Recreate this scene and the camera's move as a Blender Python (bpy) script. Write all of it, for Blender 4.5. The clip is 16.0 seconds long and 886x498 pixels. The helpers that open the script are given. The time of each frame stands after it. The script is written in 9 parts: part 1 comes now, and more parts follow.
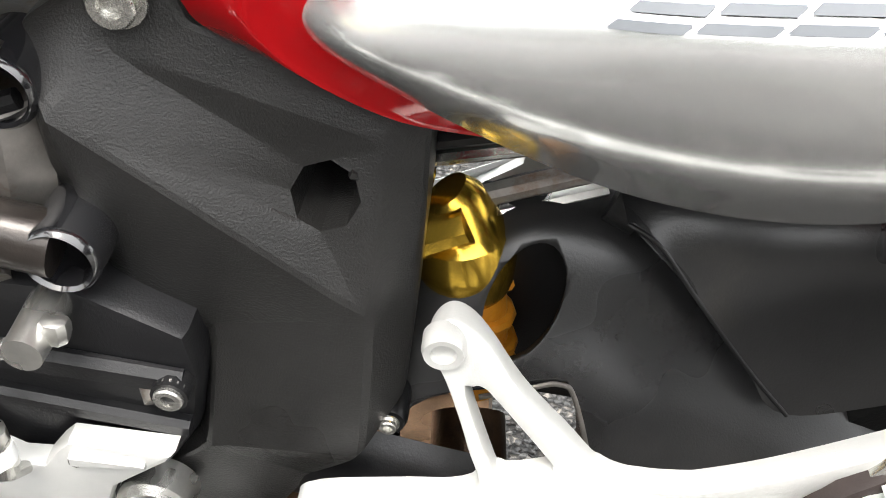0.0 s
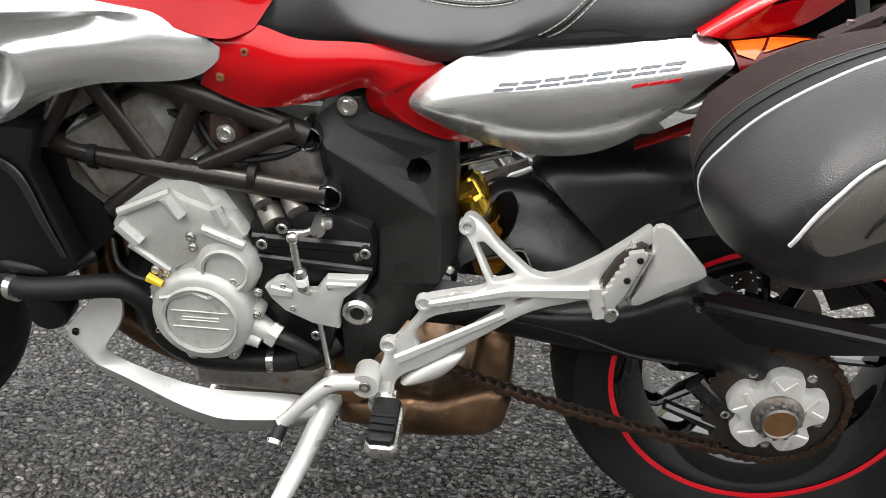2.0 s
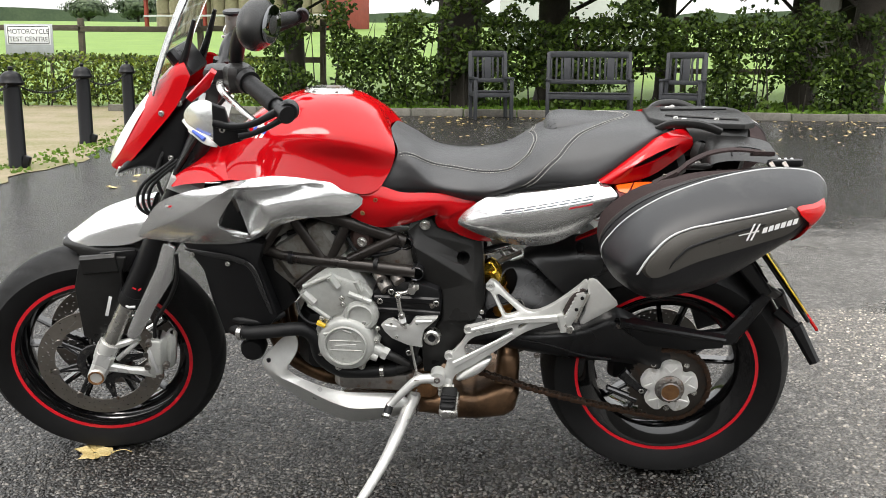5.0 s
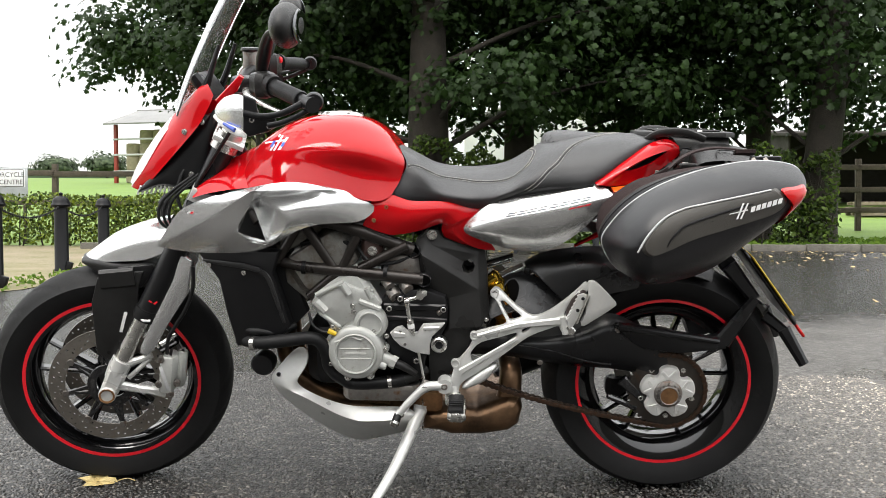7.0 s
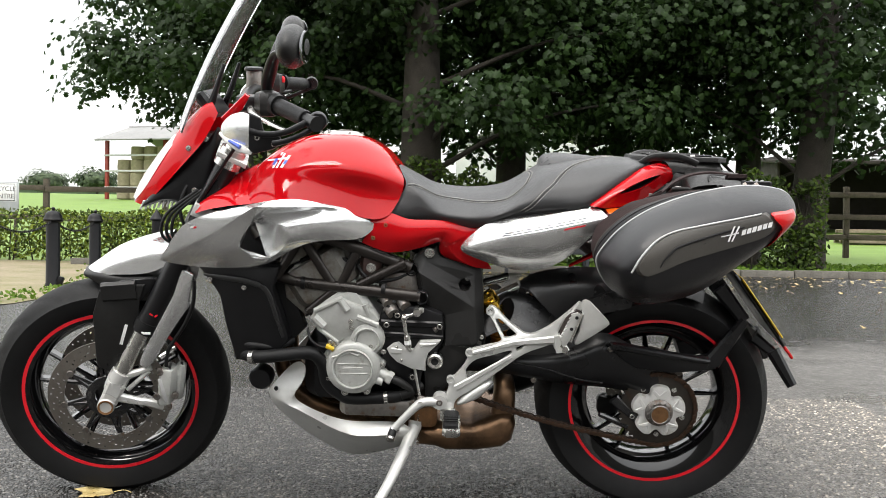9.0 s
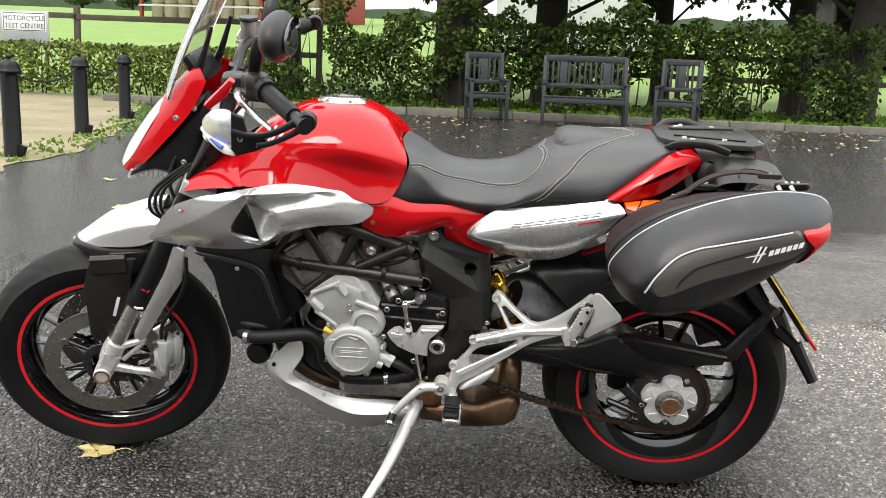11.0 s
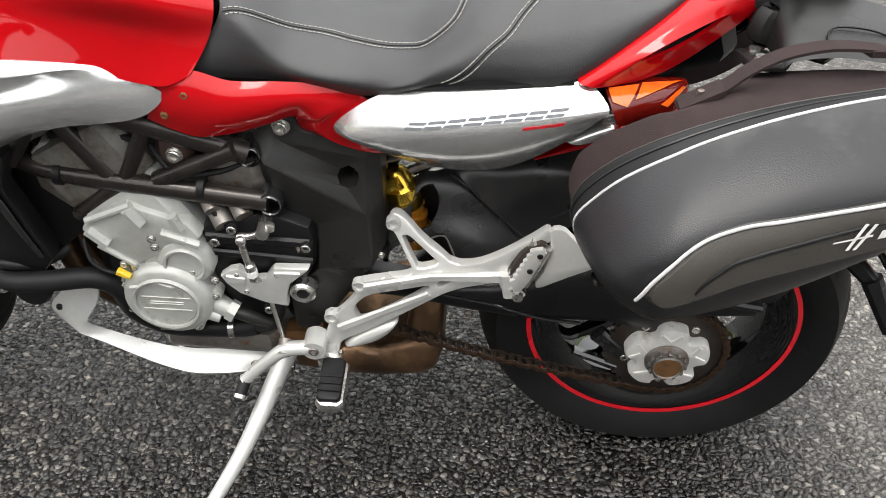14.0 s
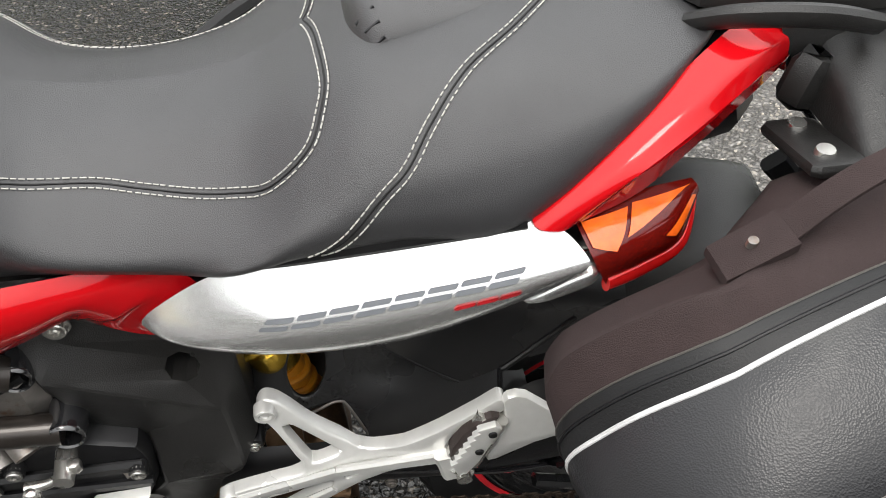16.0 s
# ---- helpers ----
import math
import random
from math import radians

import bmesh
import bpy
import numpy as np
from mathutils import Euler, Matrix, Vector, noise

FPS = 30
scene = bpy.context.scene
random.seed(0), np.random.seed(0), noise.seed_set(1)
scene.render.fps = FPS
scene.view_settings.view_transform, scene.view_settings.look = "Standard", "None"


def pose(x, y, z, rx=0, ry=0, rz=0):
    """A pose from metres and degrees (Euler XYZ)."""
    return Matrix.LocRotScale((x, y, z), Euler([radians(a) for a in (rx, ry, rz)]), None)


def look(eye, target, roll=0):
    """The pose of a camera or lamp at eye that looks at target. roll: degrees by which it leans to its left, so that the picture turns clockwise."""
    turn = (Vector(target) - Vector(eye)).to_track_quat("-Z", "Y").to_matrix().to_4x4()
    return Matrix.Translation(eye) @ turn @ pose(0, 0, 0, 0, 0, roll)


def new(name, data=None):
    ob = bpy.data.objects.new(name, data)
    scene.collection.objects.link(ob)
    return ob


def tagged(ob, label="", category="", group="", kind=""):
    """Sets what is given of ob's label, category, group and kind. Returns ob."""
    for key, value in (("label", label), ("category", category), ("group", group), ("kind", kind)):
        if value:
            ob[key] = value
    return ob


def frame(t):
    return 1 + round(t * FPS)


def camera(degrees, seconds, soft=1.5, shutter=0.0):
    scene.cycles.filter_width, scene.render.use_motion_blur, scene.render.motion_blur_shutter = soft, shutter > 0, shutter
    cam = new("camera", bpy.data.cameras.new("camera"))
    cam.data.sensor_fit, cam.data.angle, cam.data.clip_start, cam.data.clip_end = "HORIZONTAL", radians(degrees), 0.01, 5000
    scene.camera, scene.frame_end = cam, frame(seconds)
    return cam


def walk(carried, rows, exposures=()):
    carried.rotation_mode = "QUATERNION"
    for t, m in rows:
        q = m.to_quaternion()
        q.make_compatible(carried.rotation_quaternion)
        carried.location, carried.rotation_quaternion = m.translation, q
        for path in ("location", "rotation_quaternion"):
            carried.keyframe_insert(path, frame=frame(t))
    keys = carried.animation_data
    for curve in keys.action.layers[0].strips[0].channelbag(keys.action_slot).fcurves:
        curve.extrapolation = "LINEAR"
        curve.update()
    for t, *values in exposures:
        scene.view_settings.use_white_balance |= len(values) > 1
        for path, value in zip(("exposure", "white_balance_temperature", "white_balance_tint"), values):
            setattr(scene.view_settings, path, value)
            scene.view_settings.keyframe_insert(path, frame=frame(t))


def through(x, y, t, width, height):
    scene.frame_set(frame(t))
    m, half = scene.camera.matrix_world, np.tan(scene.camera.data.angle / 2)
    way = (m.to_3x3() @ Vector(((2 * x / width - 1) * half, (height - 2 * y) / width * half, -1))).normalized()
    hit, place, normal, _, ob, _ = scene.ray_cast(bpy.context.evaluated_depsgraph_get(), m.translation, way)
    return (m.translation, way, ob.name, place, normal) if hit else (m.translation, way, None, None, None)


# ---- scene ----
cam = camera(50.2, 16.0, soft=0.9)
PATH = [
    (0, (0.27, -0.55, 0.808), (0.336, 1.192, -0.172), 10.3),
    (0.5, (0.308, -0.669, 0.823), (0.36, 1.145, -0.017), 9.5),
    (1, (0.365, -0.866, 0.858), (0.334, 0.989, 0.11), 6.75),
    (1.5, (0.375, -1.097, 0.893), (0.23, 0.757, 0.157), 3.8),
    (2, (0.357, -1.323, 0.923), (0.205, 0.552, 0.246), 2.9),
    (2.5, (0.405, -1.524, 0.96), (0.128, 0.365, 0.363), 2.9),
    (3, (0.366, -1.7, 1.049), (0.082, 0.193, 0.469), 2.7),
    (3.5, (0.341, -1.892, 1.072), (0.11, 0.019, 0.529), 1.2),
    (4, (0.338, -2.057, 1.094), (0.173, -0.132, 0.577), 1.2),
    (4.5, (0.369, -2.244, 1.131), (0.198, -0.309, 0.656), 0.4),
    (6.8, (0.278, -2.527, 0.762), (0.187, -0.532, 0.651), 0.4),
    (7, (0.273, -2.547, 0.756), (0.181, -0.551, 0.668), 0.0),
    (7.5, (0.258, -2.568, 0.748), (0.161, -0.571, 0.683), 0.6),
    (8, (0.261, -2.577, 0.744), (0.166, -0.58, 0.683), 0.6),
    (8.5, (0.259, -2.589, 0.75), (0.174, -0.591, 0.702), 0.8),
    (9, (0.256, -2.595, 0.75), (0.185, -0.597, 0.707), 0.9),
    (9.2, (0.255, -2.595, 0.752), (0.185, -0.597, 0.708), 0.9),
    (11.3, (0.331, -2.341, 1.184), (0.192, -0.406, 0.696), 2.2),
    (11.5, (0.338, -2.298, 1.211), (0.213, -0.375, 0.677), 2.3),
    (12, (0.325, -2.123, 1.238), (0.191, -0.241, 0.573), 2.5),
    (12.5, (0.336, -1.966, 1.246), (0.151, -0.13, 0.473), 1.9),
    (13, (0.381, -1.775, 1.238), (0.117, -0.003, 0.349), 2.0),
    (13.5, (0.41, -1.566, 1.22), (0.228, 0.164, 0.234), 2.03),
    (14, (0.43, -1.374, 1.233), (0.342, 0.332, 0.194), 1.79),
    (14.5, (0.455, -1.212, 1.234), (0.335, 0.464, 0.148), 1.19),
    (15, (0.453, -1.074, 1.244), (0.389, 0.568, 0.105), 0.62),
    (15.5, (0.415, -0.946, 1.229), (0.558, 0.638, 0.015), -1.04),
    (16, (0.399, -0.817, 1.234), (0.584, 0.739, -0.009), -2.51),
]
walk(cam, [(t, look(eye, target, roll)) for t, eye, target, roll in PATH], exposures=[(0,1.35),(0.5,0.95),(1.0,0.62),(1.5,0.55),(3.0,0.40),(4.5,0.24),(7.0,0.24),(9.2,0.24),(11.3,0.32),(12.5,0.34),(14.5,0.32),(16,0.26)])

# ---- world, sun, exposure ----
world = bpy.data.worlds.new("overcast_sky")
scene.world = world
world.use_nodes = True
wn, wl = world.node_tree.nodes, world.node_tree.links
sky = wn.new("ShaderNodeTexSky")
sky.sky_type, sky.sun_disc = "NISHITA", False
sky.sun_elevation, sky.sun_rotation = radians(52), radians(200)
sky.air_density, sky.dust_density = 1.0, 3.0
sky_gain = wn.new("ShaderNodeVectorMath")
sky_gain.operation = "SCALE"
sky_gain.inputs[3].default_value = 0.10
cloud = wn.new("ShaderNodeMixRGB")
cloud.inputs[0].default_value = 0.85
cloud.inputs[2].default_value = (1.0, 1.0, 0.985, 1)
# an overcast sky: about three times as bright overhead as at the horizon
way = wn.new("ShaderNodeTexCoord")
split = wn.new("ShaderNodeSeparateXYZ")
height = wn.new("ShaderNodeMapRange")
height.inputs["From Min"].default_value, height.inputs["From Max"].default_value = 0.0, 1.0
height.inputs["To Min"].default_value, height.inputs["To Max"].default_value = 1.05, 3.4
gain = wn.new("ShaderNodeVectorMath")
gain.operation = "SCALE"
wl.new(way.outputs["Generated"], split.inputs[0])
wl.new(split.outputs[2], height.inputs["Value"])
wl.new(height.outputs[0], gain.inputs[3])
wl.new(sky.outputs[0], sky_gain.inputs[0])
wl.new(sky_gain.outputs[0], cloud.inputs[1])
wl.new(cloud.outputs[0], gain.inputs[0])
wl.new(gain.outputs[0], wn["Background"].inputs[0])
wn["Background"].inputs[1].default_value = 1.0

sun = new("sun", bpy.data.lights.new("sun", "SUN"))
sun.data.energy, sun.data.angle, sun.data.color = 1.4, radians(20), (1.0, 0.96, 0.9)
sun.matrix_world = look((-2, -5, 9), (0, 0, 0))


# ---- materials ----
def nodes_of(name):
    m = bpy.data.materials.new(name)
    m.use_nodes = True
    return m, m.node_tree.nodes, m.node_tree.links, m.node_tree.nodes["Principled BSDF"]


def noise_node(n, l, coord, scale, detail=5.0, rough=0.6):
    t = n.new("ShaderNodeTexNoise")
    t.inputs["Scale"].default_value, t.inputs["Detail"].default_value, t.inputs["Roughness"].default_value = scale, detail, rough
    l.new(coord, t.inputs["Vector"])
    return t.outputs["Fac"]


def ramp(n, l, fac, stops):
    r = n.new("ShaderNodeValToRGB")
    while len(r.color_ramp.elements) < len(stops):
        r.color_ramp.elements.new(0.5)
    for e, (p, c) in zip(r.color_ramp.elements, stops):
        e.position, e.color = p, (*c, 1) if len(c) == 3 else c
    l.new(fac, r.inputs[0])
    return r.outputs[0]


def math_node(n, l, op, a, b):
    m = n.new("ShaderNodeMath")
    m.operation = op
    for k, v in enumerate((a, b)):
        if isinstance(v, (int, float)):
            m.inputs[k].default_value = v
        else:
            l.new(v, m.inputs[k])
    return m.outputs[0]


def surface(name, base, rough=0.5, metal=0.0, coat=0.0, var=0.12, scale=30.0, bump=0.1, grain=400.0, rvar=0.12, dirt=None, dirt_at=0.62, weave=False, spec=0.5):
    """A painted, cast or moulded surface: grain, uneven tone, uneven gloss and, if given, dirt of its own colour."""
    m, n, l, p = nodes_of(name)
    co = n.new("ShaderNodeTexCoord").outputs["Object"]
    fine, wide = noise_node(n, l, co, scale), noise_node(n, l, co, scale * 0.13, 3)
    tone = math_node(n, l, "MULTIPLY_ADD", fine, 0.5)
    n[tone.node.name].inputs[2].default_value = 0.0
    tone = math_node(n, l, "ADD", tone, math_node(n, l, "MULTIPLY", wide, 0.5))
    lo, hi = [c * (1 - var) for c in base], [min(1, c * (1 + var)) for c in base]
    colour = ramp(n, l, tone, [(0.35, lo), (0.65, hi)])
    if dirt:
        mask = ramp(n, l, noise_node(n, l, co, scale * 0.4, 8, 0.7), [(dirt_at - 0.08, (0, 0, 0)), (dirt_at + 0.1, (1, 1, 1))])
        mix = n.new("ShaderNodeMixRGB")
        l.new(mask, mix.inputs[0]), l.new(colour, mix.inputs[1])
        mix.inputs[2].default_value = (*dirt, 1)
        colour = mix.outputs[0]
    l.new(colour, p.inputs["Base Color"])
    r = n.new("ShaderNodeMapRange")
    r.inputs["To Min"].default_value, r.inputs["To Max"].default_value = max(0.02, rough - rvar), min(1, rough + rvar)
    r.inputs["From Min"].default_value, r.inputs["From Max"].default_value = 0.3, 0.7
    l.new(wide, r.inputs["Value"]), l.new(r.outputs[0], p.inputs["Roughness"])
    p.inputs["Metallic"].default_value, p.inputs["Specular IOR Level"].default_value = metal, spec
    p.inputs["Coat Weight"].default_value, p.inputs["Coat Roughness"].default_value = coat, 0.04
    if bump:
        b = n.new("ShaderNodeBump")
        b.inputs["Strength"].default_value, b.inputs["Distance"].default_value = bump, 0.002
        if weave:
            w = n.new("ShaderNodeTexVoronoi")
            w.inputs["Scale"].default_value = grain
            l.new(co, w.inputs["Vector"])
            l.new(w.outputs["Distance"], b.inputs["Height"])
        else:
            l.new(noise_node(n, l, co, grain, 3), b.inputs["Height"])
        l.new(b.outputs[0], p.inputs["Normal"])
    return m


RED = surface("red_paint", (0.43, 0.003, 0.006), 0.06, 0.0, 0.08, 0.05, 8, 0.0, rvar=0.02, spec=0.32)
SILVER = surface("silver_metallic_paint", (0.80, 0.805, 0.80), 0.24, 0.80, 0.8, 0.03, 40, 0.0, rvar=0.03)
BLACK = surface("black_textured_plastic", (0.014, 0.0137, 0.0133), 0.36, 0.0, 0.0, 0.25, 60, 0.30, 800, spec=0.36)
SATIN = surface("satin_black_paint", (0.006, 0.006, 0.0068), 0.36, 0.0, 0.0, 0.2, 40, 0.12, 700, spec=0.4)
GLOSSBLACK = surface("gloss_black_paint", (0.01, 0.01, 0.011), 0.15, 0.0, 1.0, 0.15, 20, 0.0)
TUBE = surface("dark_bronze_tube", (0.030, 0.025, 0.022), 0.34, 0.5, 0.2, 0.25, 60, 0.1, 500)
CAST = surface("cast_grey_alloy", (0.50, 0.505, 0.48), 0.44, 0.35, 0.0, 0.10, 70, 0.3, 1100, dirt=(0.2, 0.17, 0.13), dirt_at=0.68)
ALLOY = surface("silver_painted_alloy", (0.62, 0.62, 0.60), 0.34, 0.40, 0.25, 0.06, 60, 0.12, 900, dirt=(0.50, 0.47, 0.41), dirt_at=0.74)
# a darker, browner cast alloy for the head and cam cover behind the trellis
HEADGREY = surface("dark_cast_alloy", (0.18, 0.175, 0.158), 0.55, 0.3, 0.0, 0.2, 60, 0.3, 1100, dirt=(0.10, 0.08, 0.06), dirt_at=0.52)
STEEL = surface("bright_steel", (0.62, 0.61, 0.58), 0.24, 0.95, 0.0, 0.12, 120, 0.05, 600, dirt=(0.3, 0.24, 0.17), dirt_at=0.7)
DARKSTEEL = surface("dull_steel", (0.23, 0.215, 0.20), 0.42, 0.8, 0.0, 0.2, 90, 0.15, 500, dirt=(0.16, 0.09, 0.05), dirt_at=0.6)
DISC = surface("brake_disc_steel", (0.29, 0.265, 0.235), 0.38, 0.85, 0.0, 0.12, 60, 0.1, 900, dirt=(0.30, 0.24, 0.19), dirt_at=0.66)
BRONZE = surface("heat_stained_exhaust", (0.20, 0.118, 0.066), 0.31, 0.8, 0.0, 0.5, 18, 0.2, 200, dirt=(0.07, 0.045, 0.03), dirt_at=0.56)
GOLD = surface("gold_anodised_alloy", (0.72, 0.46, 0.06), 0.25, 0.95, 0.0, 0.12, 40, 0.05, 500)
OCHRE = surface("orange_shock_spring", (0.50, 0.20, 0.015), 0.4, 0.2, 0.0, 0.3, 60, 0.2, 300)
RUBBER = surface("tyre_rubber", (0.009, 0.009, 0.0092), 0.6, 0.0, 0.0, 0.25, 30, 0.2, 500, dirt=(0.024, 0.022, 0.02), dirt_at=0.68, spec=0.22)
SOFT = surface("black_rubber", (0.007, 0.007, 0.0075), 0.5, 0.0, 0.0, 0.2, 60, 0.25, 600, spec=0.3)
RIMBLACK = surface("black_wheel_paint", (0.004, 0.004, 0.0045), 0.07, 0.0, 0.6, 0.3, 30, 0.0, 500, rvar=0.03, spec=0.5)
STRIPE = surface("red_rim_tape", (0.75, 0.012, 0.025), 0.3, 0.0, 0.3, 0.05, 20, 0.0)
VINYL = surface("grey_black_seat_vinyl", (0.029, 0.029, 0.0305), 0.40, 0.0, 0.0, 0.12, 30, 0.35, 1100, rvar=0.05, spec=0.55)
THREAD = surface("pale_thread", (0.40, 0.39, 0.36), 0.8, 0.0, 0.0, 0.15, 300, 0.4, 2000)
LUGGAGE = surface("black_luggage_vinyl", (0.012, 0.012, 0.0135), 0.36, 0.0, 0.0, 0.2, 14, 0.16, 700, dirt=(0.045, 0.044, 0.042), dirt_at=0.62, weave=True, spec=0.42)
LUGGREY = surface("grey_luggage_vinyl", (0.052, 0.048, 0.042), 0.5, 0.0, 0.0, 0.12, 20, 0.4, 600)
FABRIC = surface("brown_black_ribbed_fabric", (0.033, 0.0225, 0.022), 0.85, 0.0, 0.0, 0.15, 50, 0.7, 900, spec=0.2)
PIPING = surface("pale_reflective_piping", (0.46, 0.46, 0.46), 0.45, 0.0, 0.0, 0.12, 80, 0.2, 700)
WHITE = surface("white_marking", (0.78, 0.78, 0.77), 0.4, 0.0, 0.0, 0.05, 60, 0.0)
GREYMARK = surface("dark_grey_marking", (0.13, 0.138, 0.15), 0.55, 0.0, 0.0, 0.1, 60, 0.0, spec=0.2)
BLUE = surface("blue_marking", (0.03, 0.08, 0.45), 0.35, 0.0, 0.5, 0.1, 60, 0.0)
YELLOW = surface("yellow_plate", (0.75, 0.50, 0.02), 0.4, 0.0, 0.2, 0.06, 40, 0.0)
CHAIN = surface("rusty_oiled_chain", (0.052, 0.038, 0.029), 0.45, 0.7, 0.0, 0.4, 90, 0.3, 300, dirt=(0.085, 0.038, 0.018), dirt_at=0.58)
PALEHUB = surface("machined_hub_alloy", (0.74, 0.73, 0.70), 0.38, 0.35, 0.0, 0.08, 50, 0.1, 700, dirt=(0.30, 0.24, 0.16), dirt_at=0.66)
SPROCKET = surface("oiled_sprocket_steel", (0.050, 0.043, 0.037), 0.45, 0.6, 0.0, 0.3, 60, 0.2, 300, dirt=(0.07, 0.035, 0.02), dirt_at=0.62)
AMBERFACET = surface("amber_reflector", (0.66, 0.105, 0.008), 0.12, 0.0, 0.6, 0.45, 45, 0.3, 160)
PEGRUBBER = surface("worn_brown_rubber", (0.030, 0.021, 0.019), 0.6, 0.0, 0.0, 0.25, 60, 0.2, 400)
ARMPAINT = surface("semi_gloss_black_arm", (0.017, 0.017, 0.0175), 0.27, 0.0, 0.0, 0.25, 30, 0.10, 700, dirt=(0.030, 0.028, 0.026), dirt_at=0.66, spec=0.55)
MIRROR = surface("mirror_glass", (0.16, 0.165, 0.17), 0.03, 1.0, 0.0, 0.02, 20, 0.0, rvar=0.01)
RUSTBORE = surface("rusty_bore", (0.22, 0.11, 0.045), 0.6, 0.4, 0.0, 0.4, 60, 0.3, 200)


def lens(name, colour, rough=0.06, transmit=0.75):
    m, n, l, p = nodes_of(name)
    co = n.new("ShaderNodeTexCoord").outputs["Object"]
    l.new(ramp(n, l, noise_node(n, l, co, 60, 2), [(0.3, [c * 0.85 for c in colour]), (0.7, colour)]), p.inputs["Base Color"])
    p.inputs["Roughness"].default_value, p.inputs["Transmission Weight"].default_value, p.inputs["IOR"].default_value = rough, transmit, 1.45
    return m


SMOKE = lens("amber_red_lens", (0.24, 0.010, 0.006), 0.05, 0.6)
AMBER = lens("amber_lens", (1.0, 0.22, 0.02), 0.05, 0.5)
REDLENS = lens("red_lens", (0.85, 0.015, 0.015), 0.05, 0.45)
CLEAR = lens("clear_screen", (0.93, 0.95, 0.95), 0.03, 0.95)
# pale and hardly see-through: the sky's white reflection is put into its colour
GLASS = lens("whitened_lamp_glass", (0.9, 0.9, 0.88), 0.05, 0.25)


# ---- mesh helpers ----
def spline(pts, n, closed=False):
    """n points along a smooth curve through pts (tuples of any length)."""
    p = np.array(pts, float)
    k = len(p)
    out = []
    spans = k if closed else k - 1
    for i in range(n):
        s = i / n * spans if closed else i / (n - 1) * spans
        a = min(int(s), spans - 1)
        u = s - a
        if closed:
            q = [p[(a + d) % k] for d in (-1, 0, 1, 2)]
        else:
            q = [p[min(max(a + d, 0), k - 1)] for d in (-1, 0, 1, 2)]
        out.append(0.5 * (2 * q[1] + (q[2] - q[0]) * u + (2 * q[0] - 5 * q[1] + 4 * q[2] - q[3]) * u * u + (3 * q[1] - q[0] - 3 * q[2] + q[3]) * u ** 3))
    return np.array(out)


def straight(pts, per):
    """A closed polygon with per points on each side, corners kept."""
    p = np.array(pts, float)
    return np.array([p[i] + (p[(i + 1) % len(p)] - p[i]) * k / per for i in range(len(p)) for k in range(per)])


def inset(poly, d):
    """A closed outline in x, z moved inwards by d."""
    p = np.array(poly, float)
    area = np.sum(p[:, 0] * np.roll(p[:, 1], -1) - np.roll(p[:, 0], -1) * p[:, 1])
    a, b = p - np.roll(p, 1, 0), np.roll(p, -1, 0) - p
    na = np.stack([-a[:, 1], a[:, 0]], 1) / (np.linalg.norm(a, axis=1)[:, None] + 1e-9)
    nb = np.stack([-b[:, 1], b[:, 0]], 1) / (np.linalg.norm(b, axis=1)[:, None] + 1e-9)
    m = na + nb
    m /= np.maximum(np.sum(m * m, 1), 0.8)[:, None] / 2
    return p + m * d * (1 if area > 0 else -1)


